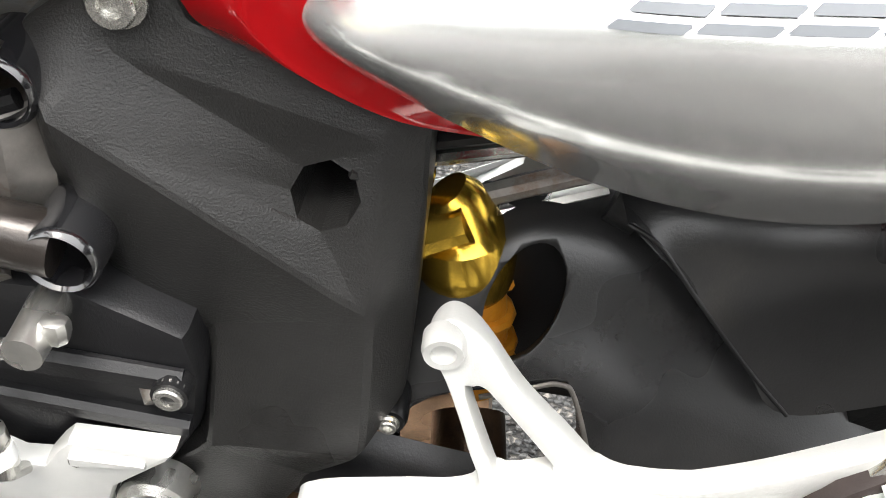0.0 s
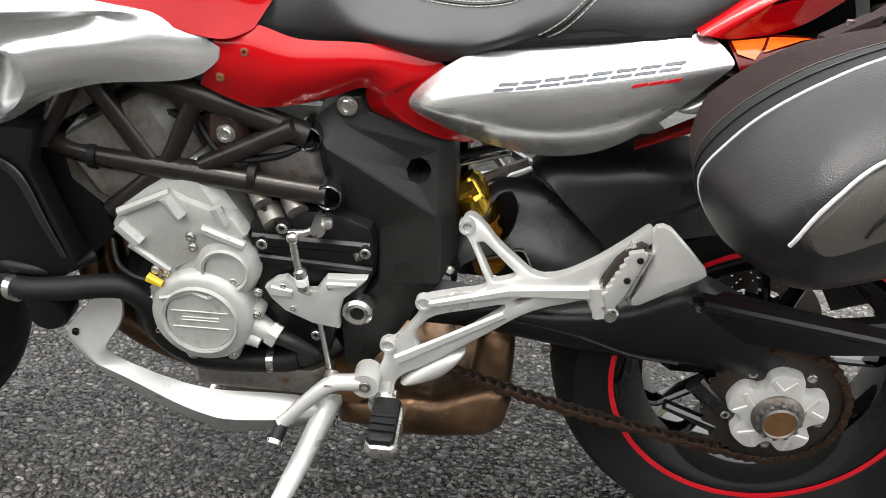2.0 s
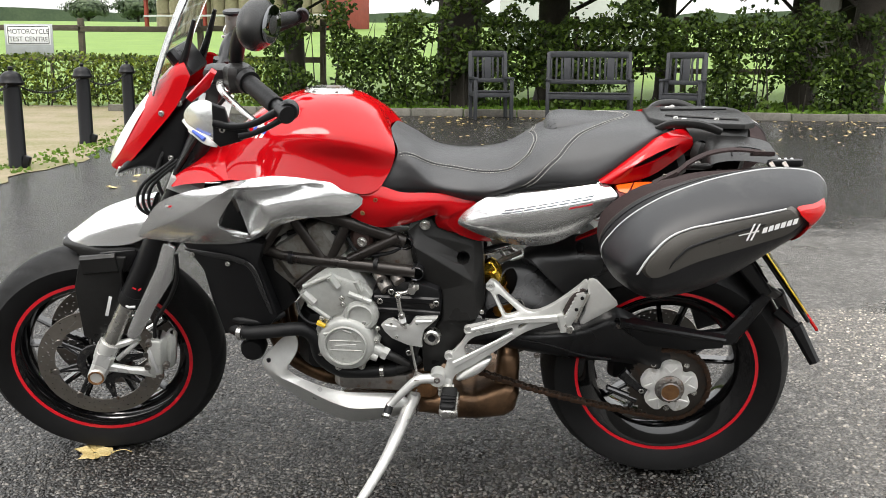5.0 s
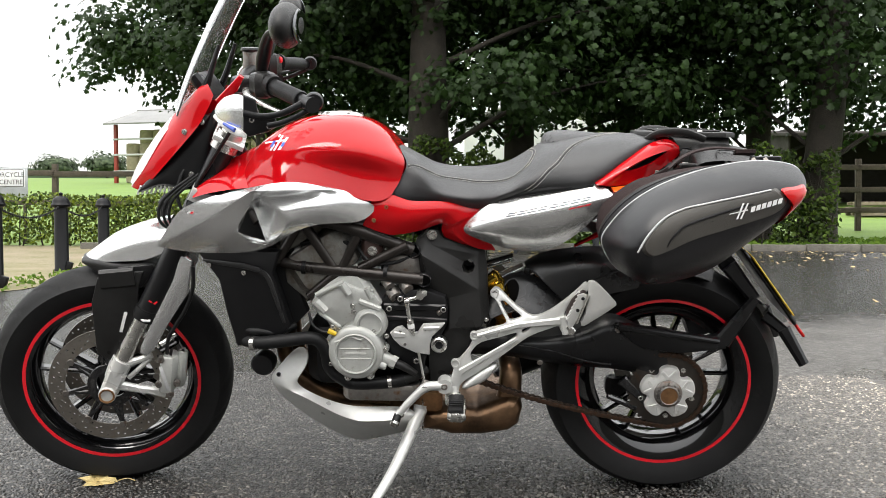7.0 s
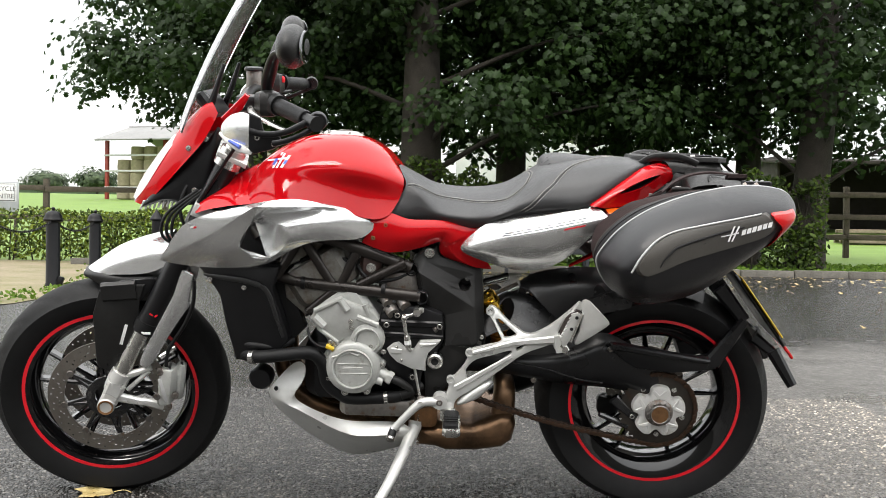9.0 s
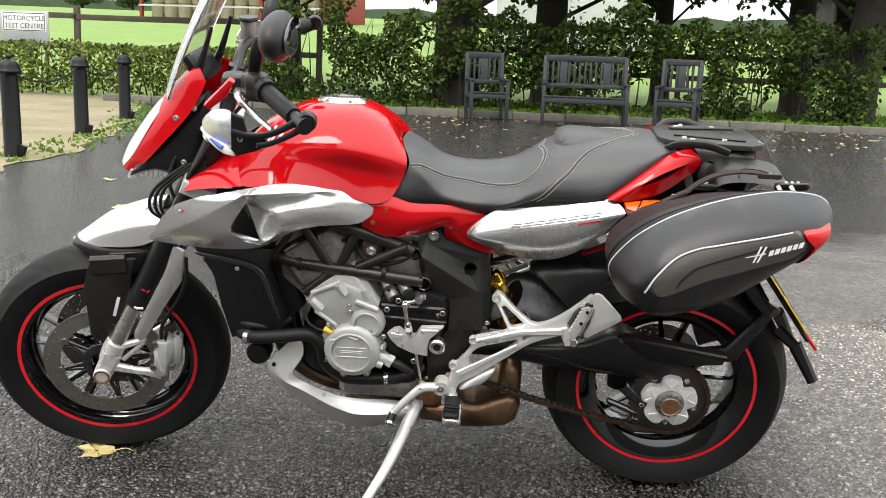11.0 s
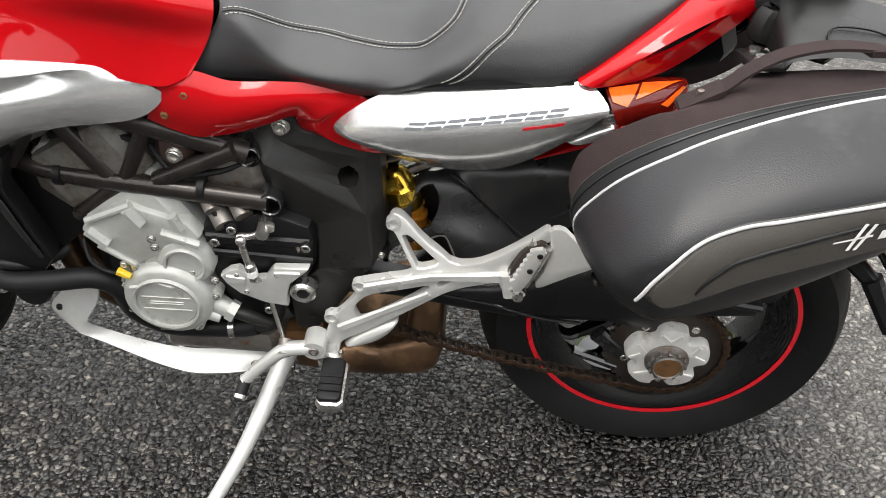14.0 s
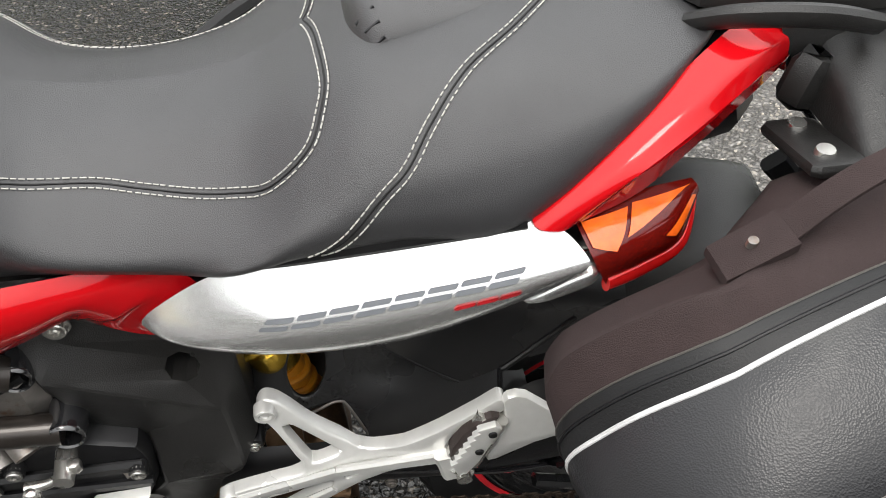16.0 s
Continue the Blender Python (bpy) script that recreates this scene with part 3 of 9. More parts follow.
# grey bench paint, darkened so the canopy's shade lies in its colour
BENCHWOOD = mottled("shaded_bench_paint", [(0.3, (0.014, 0.015, 0.018)), (0.6, (0.024, 0.026, 0.030)), (0.8, (0.045, 0.047, 0.052))], 8, 0.55, 0.3)
IRON = surface("black_cast_iron_paint", (0.004, 0.004, 0.005), 0.42, 0.0, 0.0, 0.2, 20, 0.15, 160, spec=0.25)
LEAF = foliage("sycamore_leaf", (0.012, 0.027, 0.006), (0.030, 0.062, 0.013), 0.40)
HEDGE = foliage("hedge_leaf", (0.010, 0.022, 0.004), (0.085, 0.135, 0.016), 0.3)
LOWHEDGE = foliage("bright_hedge_leaf", (0.012, 0.030, 0.005), (0.19, 0.24, 0.025), 0.3)
GRASS = foliage("grass_blade", (0.06, 0.12, 0.012), (0.16, 0.26, 0.035), 0.3)
FALLEN = foliage("fallen_leaf", (0.28, 0.20, 0.06), (0.55, 0.45, 0.20), 0.1)


def rise(x, y):
    """Height of the land: level round the car park, a field rising gently behind it."""
    h = 0.045 * max(0.0, y - 16.5)
    if y > 120:
        h = 0.045 * 103.5 + 0.01 * (y - 120)
    return h - 0.03


xs = np.concatenate([np.linspace(-900, -60, 12), np.linspace(-50, 50, 41), np.linspace(60, 900, 12)])
ys = np.concatenate([np.linspace(-900, -30, 10), np.linspace(-25, 40, 27), np.linspace(45, 130, 18), np.linspace(160, 1500, 10)])
ground = Shape().grid([[(x, y, rise(x, y) + 0.12 * noise.noise(Vector((x * 0.05, y * 0.05, 0))) * min(1, max(0, (y - 25) / 30))) for x in xs] for y in ys])
part("ground", ground, FIELD, None, sharp=180)
tagged(bpy.data.objects["ground"], "green grass field rising gently to the horizon", "ground", kind="structure")
road = Shape()
rx = [-60.0, -30.0, -12.0, -6.0, -3.0, 0.0, 3.0, 6.0, 12.0, 30.0, 60.0]
ry = [-60.0, -20.0, -6.0, -3.0, -1.0, 1.0, 4.0, 8.0, 11.0, 14.0]
road.grid([[(x, y, 0.0) for x in rx] for y in ry])
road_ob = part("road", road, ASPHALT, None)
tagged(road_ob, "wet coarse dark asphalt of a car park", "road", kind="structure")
pave = Shape()
edge_pts = spline([(-3.4, -2.0), (-3.75, 3.0), (-3.95, 5.4), (-4.1, 7.0), (-4.75, 9.6), (-5.9, 13.0), (-6.8, 15.6)], 40)
pave.grid([[(x + 0.08 * math.sin(y * 3.1) + 0.05 * math.sin(y * 7.7), y, 0.006) for x, y in edge_pts], [(-9.0, y, 0.010) for x, y in edge_pts], [(-30.0, y, 0.010) for x, y in edge_pts]])
pave_ob = part("pavement", pave, PAVING, None)
tagged(pave_ob, "tan block paving with moss at its edge", "pavement", kind="structure")

kerb = thing("kerb", "weathered low stone kerb along the car park", "kerb", kind="structure")
kerb_me = Shape().box((0, 0, 0), (0.90, 0.14, 0.20), 0.018).mesh("kerb_stone", KERB)
for k in range(26):
    x = -6.6 + 0.915 * k
    part("kerb_stone", kerb_me, KERB, kerb, m=Matrix.Translation((x, 14.12 - 0.02 * (x + 1), 0.02 + 0.006 * math.sin(k * 2.3))) @ Matrix.Rotation(-0.02 + 0.008 * math.sin(k * 1.7), 4, "Z"))


# ---- loose-looking stones in the surface of the asphalt ----
def chippings():
    """Angular stone chippings standing a little proud of the asphalt, round the motorcycle."""
    rng = np.random.default_rng(5)
    step = 0.0135
    gx, gy = np.meshgrid(np.arange(-1.75, 1.95, step), np.arange(-0.72, 1.75, step))
    c = np.column_stack([gx.ravel(), gy.ravel()])
    c += rng.uniform(-0.5, 0.5, c.shape) * step * 0.9
    c = c[rng.uniform(size=len(c)) < 0.86]
    n = len(c)
    r = rng.uniform(0.0035, 0.0082, n)
    h = rng.uniform(0.0006, 0.0034, n)
    turn, squash = rng.uniform(0, 6.28, n), rng.uniform(0.55, 1.0, n)
    tilt = rng.normal(size=(n, 2)) * 0.13
    k = 6
    verts = np.zeros((n, 2 * k, 3))
    for j in range(k):
        a = turn + 2 * math.pi * j / k + rng.uniform(-0.3, 0.3, n)
        q = rng.uniform(0.8, 1.15, n)
        for ring_no, (f, z) in enumerate(((1.0, np.full(n, -0.0015)), (0.72, h))):
            lx, ly = r * q * f * np.cos(a - turn), r * q * f * squash * np.sin(a - turn)
            x, y = lx * np.cos(turn) - ly * np.sin(turn), lx * np.sin(turn) + ly * np.cos(turn)
            verts[:, ring_no * k + j] = np.column_stack([c[:, 0] + x, c[:, 1] + y, z + (x * tilt[:, 0] + y * tilt[:, 1]) * ring_no])
    faces = [[j, (j + 1) % k, k + (j + 1) % k, k + j] for j in range(k)]
    base = np.arange(n)[:, None] * 2 * k
    loops = np.concatenate([np.concatenate([base + np.array(f)[None, :] for f in faces], 1), base + np.arange(k, 2 * k)[None, :]], 1).ravel()
    size = np.tile(np.array([4] * k + [k]), n)
    me = bpy.data.meshes.new("chippings")
    me.vertices.add(n * 2 * k)
    me.vertices.foreach_set("co", verts.astype(np.float32).ravel())
    me.loops.add(len(loops))
    me.loops.foreach_set("vertex_index", loops.astype(np.int32))
    me.polygons.add(len(size))
    me.polygons.foreach_set("loop_start", np.concatenate([[0], np.cumsum(size)[:-1]]).astype(np.int32))
    me.polygons.foreach_set("loop_total", size.astype(np.int32))
    me.update(calc_edges=True)
    me.validate()
    m, nn, l, p = nodes_of("wet_stone")
    rnd = nn.new("ShaderNodeNewGeometry").outputs["Random Per Island"]
    co = nn.new("ShaderNodeTexCoord").outputs["Object"]
    col = ramp(nn, l, rnd, [(0.0, (0.014, 0.0135, 0.013)), (0.5, (0.034, 0.033, 0.031)), (0.85, (0.075, 0.072, 0.066)), (1.0, (0.17, 0.16, 0.145))])
    sx = nn.new("ShaderNodeSeparateXYZ")
    l.new(co, sx.inputs[0])
    rag = math_node(nn, l, "MULTIPLY", noise_node(nn, l, co, 1.3, 6, 0.6), 0.9)
    px = nn.new("ShaderNodeMapRange")
    px.interpolation_type = "SMOOTHSTEP"
    px.inputs["From Min"].default_value, px.inputs["From Max"].default_value = 1.4, 2.5
    l.new(math_node(nn, l, "ADD", sx.outputs[0], rag), px.inputs["Value"])
    pale = nn.new("ShaderNodeMixRGB")
    pale.blend_type = "MULTIPLY"
    l.new(px.outputs[0], pale.inputs[0]), l.new(col, pale.inputs[1])
    pale.inputs[2].default_value = (4.7, 4.4, 4.0, 1)
    l.new(pale.outputs[0], p.inputs["Base Color"])
    p.inputs["Roughness"].default_value = 0.30
    b = nn.new("ShaderNodeBump")
    b.inputs["Strength"].default_value, b.inputs["Distance"].default_value = 0.5, 0.001
    l.new(noise_node(nn, l, co, 900, 3), b.inputs["Height"]), l.new(b.outputs[0], p.inputs["Normal"])
    me.materials.append(m)
    tagged(new("chippings", me), "wet angular stone chippings in the asphalt", "chippings", kind="stuff")


chippings()


# ---- foliage ----
def leaf_cloud(name, centres, normals, sizes, material, parent, lobed=True):
    """Many single leaves: folded along the rib, lobed like sycamore or plain."""
    rng = np.random.default_rng(len(centres))
    if lobed:
        half = np.array([(0, -0.50), (0.20, -0.42), (0.26, -0.18), (0.50, -0.08), (0.34, 0.10), (0.42, 0.34), (0.18, 0.26), (0, 0.52)])
    else:
        half = np.array([(0, -0.5), (0.22, -0.2), (0.26, 0.1), (0, 0.5)])
    k = len(half)
    n = len(centres)
    nrm = normals / (np.linalg.norm(normals, axis=1)[:, None] + 1e-9)
    ref = rng.normal(size=(n, 3))
    u = np.cross(nrm, ref)
    u /= np.linalg.norm(u, axis=1)[:, None] + 1e-9
    v = np.cross(nrm, u)
    pts = []
    for sx in (1, -1):
        for a, b in half:
            pts.append(centres + sizes[:, None] * (sx * a * u + b * v - 0.28 * abs(a) * nrm))
    verts = np.stack(pts, 1).reshape(-1, 3)
    base = np.arange(n)[:, None] * (2 * k)
    f1 = base + np.arange(k)[None, :]
    right = [0] + list(range(k + 1, 2 * k - 1)) + [k - 1]
    f2 = base + np.array(right[::-1])[None, :]
    loops = np.stack([f1, f2], 1).reshape(-1)
    me = bpy.data.meshes.new(name)
    me.vertices.add(len(verts))
    me.vertices.foreach_set("co", verts.astype(np.float32).ravel())
    me.loops.add(len(loops))
    me.loops.foreach_set("vertex_index", loops.astype(np.int32))
    me.polygons.add(2 * n)
    me.polygons.foreach_set("loop_start", (np.arange(2 * n) * k).astype(np.int32))
    me.polygons.foreach_set("loop_total", np.full(2 * n, k, np.int32))
    me.update(calc_edges=True)
    me.validate()
    me.materials.append(material)
    ob = new(name, me)
    if parent:
        ob.parent = parent
    return ob


def crown_points(rng, clusters, per, spread, low):
    """Leaves round cluster centres, facing outwards and upwards, none below the level low."""
    c = np.repeat(clusters, per, axis=0)
    d = rng.normal(size=c.shape) * spread
    d[:, 2] *= 0.6
    p = c + d
    keep = p[:, 2] > low + 0.25 * np.sin(p[:, 0] * 2.1) + 0.2 * np.sin(p[:, 0] * 5.3 + 1)
    nrm = d + rng.normal(size=c.shape) * 0.35 + np.array((0, -0.25, 0.45))
    return p[keep], nrm[keep]


def tree(x, y, girth, height, half_x, half_y, low, leaves, seed, lean=0.0, label="tall sycamore with a dark green crown"):
    rng = np.random.default_rng(seed)
    t = thing("tree", label, "tree", Matrix.Translation((x, y, rise(x, y))), "sycamores behind the kerb")
    pts = [(0, 0, -0.1), (0.02, 0, 0.25), (lean * 0.3, 0.03, 1.5), (lean * 0.7, -0.05, 3.5), (lean, 0.05, 6.0), (lean * 1.2, 0.1, height)]
    part("trunk", Shape().tube(pts, [girth * 0.75, girth * 0.56, girth * 0.48, girth * 0.42, girth * 0.3, girth * 0.06], 18, 40), BARK, t, "grey-brown bark", sharp=180)
    clusters = []
    for k in range(16):
        z = low + 0.3 + (height - low - 1.0) * (k / 16) ** 1.3
        a = k * 2.4 + rng.uniform(-0.4, 0.4)
        reach = rng.uniform(0.55, 1.0) * (1 - 0.5 * (z - low) / (height - low))
        tip = np.array((half_x * reach * math.cos(a), half_y * reach * math.sin(a), z + rng.uniform(-0.5, 0.9)))
        root = np.array((lean * min(1, z / 6), 0, max(1.6, z - 0.9)))
        bend = (root + tip) / 2 + np.array((0, 0, 0.35))
        part("limb", Shape().tube([root, bend, tip], [girth * 0.075, girth * 0.04, girth * 0.015], 8, 12), BARK, t, sharp=180)
        for u in (0.45, 0.65, 0.82, 0.95, 1.05):
            clusters.append(root * (1 - u) ** 2 + 2 * bend * u * (1 - u) + tip * u * u + rng.normal(size=3) * 0.3)
    while len(clusters) < 190:
        q = rng.uniform(-1, 1, 3)
        if np.linalg.norm(q) < 1:
            if q[1] < 0 and q[2] < -0.5:
                continue
            clusters.append(np.array((q[0] * half_x + lean * 0.5, q[1] * half_y + 0.6, low + 0.2 + (q[2] + 1) / 2 * (min(height, 7.5) - low))))
    clusters = np.array(clusters)
    p, nr = crown_points(rng, clusters, leaves // len(clusters), 0.42, low)
    ob = leaf_cloud("crown", p, nr, rng.uniform(0.10, 0.19, len(p)), LEAF, t)
    tagged(ob, "dense lobed dark green leaves")
    return t


tree(-0.86, 15.9, 0.86, 11, 6.8, 2.2, 2.35, 27000, 3)
tree(0.98, 18.2, 0.70, 11, 4.4, 2.2, 2.3, 17000, 5)
tree(5.95, 17.6, 0.55, 10, 3.6, 2.2, 2.1, 12500, 8)
tree(6.60, 16.0, 0.70, 11, 4.0, 2.4, 2.1, 14000, 11, 0.35)
tree(-4.7, 18.6, 0.45, 10, 5.0, 2.2, 2.35, 24000, 13)
tree(3.4, 18.8, 0.40, 10, 3.4, 2.2, 2.2, 16000, 17)


def hedge(name, label, x0, x1, y0, y1, top, count, size, material, seed, ragged, category="hedge"):
    rng = np.random.default_rng(seed)
    t = thing(name, label, category)
    p = np.column_stack([rng.uniform(x0, x1, count), rng.uniform(y0, y1, count), rng.uniform(0.02, 1, count) ** 0.8 * top])
    bump = 1 + ragged * (0.5 * np.sin(p[:, 0] * 2.3 + seed) + 0.3 * np.sin(p[:, 0] * 5.9) + 0.2 * np.sin(p[:, 0] * 11.0))
    p[:, 2] *= bump
    gaps = np.array([noise.noise(Vector((q[0] * 1.3, q[1] * 0.5, q[2] * 1.6 + seed))) for q in p])
    p = p[gaps > -0.19 - (0.3 if ragged < 0.15 else 0.0)]
    nr = rng.normal(size=p.shape) * 0.6 + np.array((0, -0.5, 0.5))
    ob = leaf_cloud("leaves", p, nr, rng.uniform(size * 0.7, size * 1.3, len(p)), material, t, False)
    tagged(ob, kind="stuff")
    tw = Shape()
    for k in range(int((x1 - x0) * 5)):
        x = rng.uniform(x0, x1)
        y = (y0 + y1) / 2 + rng.uniform(-0.2, 0.2)
        tw.tube([(x, y, 0), (x + rng.uniform(-0.15, 0.15), y, top * 0.5), (x + rng.uniform(-0.3, 0.3), y, top * 0.9)], [0.016, 0.011, 0.004], 5)
    tagged(part("stem_thicket", tw, BARK, t), kind="stuff")
    return t


hedge("hedge", "clipped low hedge with pale yellow-green tips", -16.0, -4.3, 15.1, 16.2, 1.00, 15000, 0.085, LOWHEDGE, 21, 0.06)
hedge("hedge", "tall ragged hedge with gaps to the field", -4.4, 6.7, 14.9, 15.8, 1.85, 27000, 0.10, HEDGE, 22, 0.20)

# ---- bollards with a chain ----
def bollard(place, pointed=False):
    b = thing("bollard", "black cast iron bollard with a domed cap", "bollard", Matrix.Translation(place), "bollards along the paving")
    prof = [(0.002, -0.05), (0.085, -0.05), (0.085, 0.02), (0.080, 0.03), (0.078, 0.70), (0.074, 0.72), (0.074, 0.74), (0.105, 0.755), (0.112, 0.775), (0.105, 0.79), (0.098, 0.80), (0.094, 0.825), (0.080, 0.852), (0.050, 0.872), (0.022, 0.880), (0.016, 0.888), (0.024, 0.90), (0.022, 0.915), (0.002, 0.925)]
    if pointed:
        prof = [(0.002, -0.05), (0.075, -0.05), (0.072, 0.72), (0.068, 0.80), (0.100, 0.815), (0.100, 0.83), (0.05, 0.90), (0.02, 0.95), (0.002, 0.97)]
    part("post", Shape().lathe(prof, (0, 0, 0), "z", 28), IRON, b)
    part("foot_bracket", Shape().box((0.10, -0.03, 0.05), (0.07, 0.05, 0.12), 0.01, Matrix.Rotation(radians(18), 4, "Y")), IRON, b)
    return b


POSTS = [(-3.90, 3.75, 0.01), (-4.31, 6.05, 0.01), (-4.72, 8.35, 0.01), (-5.16, 10.65, 0.01)]
for q in POSTS:
    bollard(q)
bollard((-4.50, 11.3, 0.0), True)
link2 = Shape().tube([(0.020 * math.cos(a), 0, 0.011 * math.sin(a)) for a in np.linspace(0, 2 * math.pi, 13)], 0.004, 6)
link2_me = link2.mesh("link", IRON)
for a, b in zip(POSTS[:-1], POSTS[1:]):
    c = thing("chain", "black iron chain slung between two bollards", "chain", None, "chains between the bollards")
    for k in range(66):
        u = (k + 0.5) / 66
        q = Vector(a).lerp(Vector(b), u) + Vector((0, 0, 0.775 - 0.55 * u * (1 - u)))
        slope = -0.55 * (1 - 2 * u) / 2.4
        part("link", link2_me, IRON, c, m=Matrix.Translation(q) @ Matrix.Rotation(math.atan2(b[1] - a[1], b[0] - a[0]), 4, "Z") @ Matrix.Rotation(-math.atan(slope), 4, "Y") @ Matrix.Rotation(math.pi / 2 * (k % 2), 4, "X"))

# ---- benches ----
def bench(x, y, width, turn=0.0):
    b = thing("garden_bench" if width > 1 else "garden_chair", "grey painted slatted garden bench under the trees, shade in its colour" if width > 1 else "grey painted slatted garden armchair, tree shade in its colour", "bench" if width > 1 else "chair",
              Matrix.Translation((x, y, 0)) @ Matrix.Rotation(turn, 4, "Z"), "" if width > 1 else "armchairs beside the bench")
    w = width / 2
    for sx in (-1, 1):
        part("leg", Shape().box((sx * w, -0.28, 0.32), (0.06, 0.06, 0.64), 0.006), BENCHWOOD, b)
        part("leg", Shape().box((sx * w, 0.25, 0.55), (0.06, 0.06, 1.10), 0.006, Matrix.Rotation(radians(-6), 4, "X")), BENCHWOOD, b)
        part("armrest", Shape().box((sx * w, -0.03, 0.665), (0.075, 0.60, 0.035), 0.008), BENCHWOOD, b)
        part("side_rail", Shape().box((sx * w, 0.0, 0.40), (0.04, 0.52, 0.06), 0.005), BENCHWOOD, b)
    for k in range(5):
        part("seat_slat", Shape().box((0, -0.27 + 0.115 * k, 0.46 - 0.01 * k), (width, 0.09, 0.024), 0.005), BENCHWOOD, b)
    part("apron", Shape().box((0, -0.29, 0.40), (width, 0.03, 0.08), 0.005), BENCHWOOD, b)
    part("top_rail", Shape().box((0, 0.30, 1.06), (width, 0.035, 0.10), 0.01), BENCHWOOD, b)
    part("back_rail", Shape().box((0, 0.27, 0.62), (width, 0.035, 0.07), 0.008), BENCHWOOD, b)
    n = int(width / 0.085)
    for k in range(n):
        xx = -w + width * (k + 0.5) / n
        wide = 0.12 if (width > 1 and k in (n // 4, n - 1 - n // 4)) or (width < 1 and k == n // 2) else 0.035
        part("back_slat", Shape().box((xx, 0.285, 0.84), (wide, 0.018, 0.40), 0.004, Matrix.Rotation(radians(-6), 4, "X")), BENCHWOOD, b)
    return b


bench(1.42, 13.25, 1.32, -0.03)
bench(-0.18, 13.6, 0.60, 0.22)
bench(2.92, 13.3, 0.60, -0.30)

# ---- sign, fences, barn, far trees ----
SIGNWHITE = surface("white_sign_sheet", (0.72, 0.73, 0.72), 0.5, 0.0, 0.0, 0.06, 6, 0.0)
SIGNGREY = surface("galvanised_sheet", (0.42, 0.44, 0.45), 0.5, 0.4, 0.0, 0.1, 8, 0.0)
SIGNBLACK = surface("black_sign_paint", (0.02, 0.02, 0.02), 0.5)
sign = thing("sign", "white metal sign with black words on two posts", "sign", Matrix.Translation((-9.7, 16.6, 0.0)))
part("board", Shape().box((0, 0, 1.27), (1.02, 0.02, 0.62), 0.004), SIGNGREY, sign)
part("face", Shape().box((0, -0.013, 1.36), (0.92, 0.004, 0.38), 0.002), SIGNWHITE, sign)
for z in (1.19, 1.53):
    part("border", Shape().box((0, -0.017, z), (0.86, 0.003, 0.014), 0.001), SIGNBLACK, sign)
for x in (-0.43, 0.43):
    part("border", Shape().box((x, -0.017, 1.36), (0.014, 0.003, 0.33), 0.001), SIGNBLACK, sign)
    part("post", Shape().box((x, 0.03, 0.70), (0.06, 0.05, 1.5), 0.005), WOOD, sign)
for words, z in (("MOTORCYCLE", 1.385), ("TEST CENTRE", 1.235)):
    cu = bpy.data.curves.new("words", "FONT")
    cu.body, cu.size, cu.align_x, cu.extrude = words, 0.135, "CENTER", 0.001
    cu.materials.append(SIGNBLACK)
    tx = new("words", cu)
    tx.parent = sign
    tx.matrix_basis = Matrix.Translation((0, -0.0175, z)) @ Matrix.Rotation(radians(90), 4, "X")

def fence(x0, x1, y, rails, top, step, label):
    f = thing("fence", label, "fence", Matrix.Translation((0, y, rise(0, y))))
    n = int((x1 - x0) / step) + 1
    for k in range(n):
        x = x0 + step * k
        part("post", Shape().box((x, 0, top / 2), (0.13, 0.12, top + 0.12), 0.012, Matrix.Rotation(0.02 * math.sin(k * 3), 4, "Y")), WOOD, f)
    for z in rails:
        for k in range(n - 1):
            x = x0 + step * k
            part("rail", Shape().box((x + step / 2, -0.07, z + 0.015 * math.sin(k * 2.2)), (step + 0.05, 0.045, 0.13), 0.008), WOOD, f)
    return f


fence(-24.6, -3.0, 19.8, (1.45, 0.75), 1.62, 2.9, "weathered wooden post and rail fence along the field")
fence(-1.0, 21.0, 21.2, (1.55, 1.0, 0.5), 1.70, 2.6, "weathered wooden rail fence behind the hedge")

REDSTEEL = surface("red_oxide_steel", (0.25, 0.035, 0.025), 0.6, 0.0, 0.0, 0.2, 3, 0.0)
ROOF = mottled("grey_sheet_roof", [(0.3, (0.16, 0.16, 0.16)), (0.7, (0.26, 0.26, 0.25))], 0.5, 0.7, 0.1)
STRAW = mottled("straw_bale", [(0.3, (0.22, 0.19, 0.12)), (0.7, (0.40, 0.36, 0.25))], 3, 0.9, 0.6)
PALE = surface("pale_grey_cladding", (0.42, 0.43, 0.42), 0.7, 0.0, 0.0, 0.12, 2, 0.1, 20)
barn = thing("barn", "open hay barn with red steel posts and a grey roof", "barn", Matrix.Translation((-23.7, 84, rise(-22, 84))) @ Matrix.Rotation(radians(-14), 4, "Z"))
for kx in range(4):
    for ky in range(2):
        part("post", Shape().box((-9 + 6 * kx, -4 + 8 * ky, 2.6), (0.3, 0.3, 5.3), 0.02), REDSTEEL, barn)
for z in (1.0, 2.5, 3.9):
    part("rail", Shape().box((0, -4.2, z), (18.3, 0.12, 0.16), 0.02), PALE, barn)
for sgn in (-1, 1):
    part("roof", Shape().box((0, sgn * 2.6, 6.05), (18.7, 5.9, 0.14), 0.03, Matrix.Rotation(radians(-sgn * 17), 4, "X")), ROOF, barn)
part("back_wall", Shape().box((0, 4.1, 2.7), (18, 0.1, 5.4), 0.02), PALE, barn)
part("end_wall", Shape().box((9.1, 0, 2.7), (0.1, 8, 5.4), 0.02), REDSTEEL, barn)
bale_me = Shape().lathe([(0.02, -0.6), (0.58, -0.6), (0.65, -0.54), (0.67, 0), (0.65, 0.54), (0.58, 0.6), (0.02, 0.6)], (0, 0, 0), "z", 20).mesh("hay_bale", STRAW)
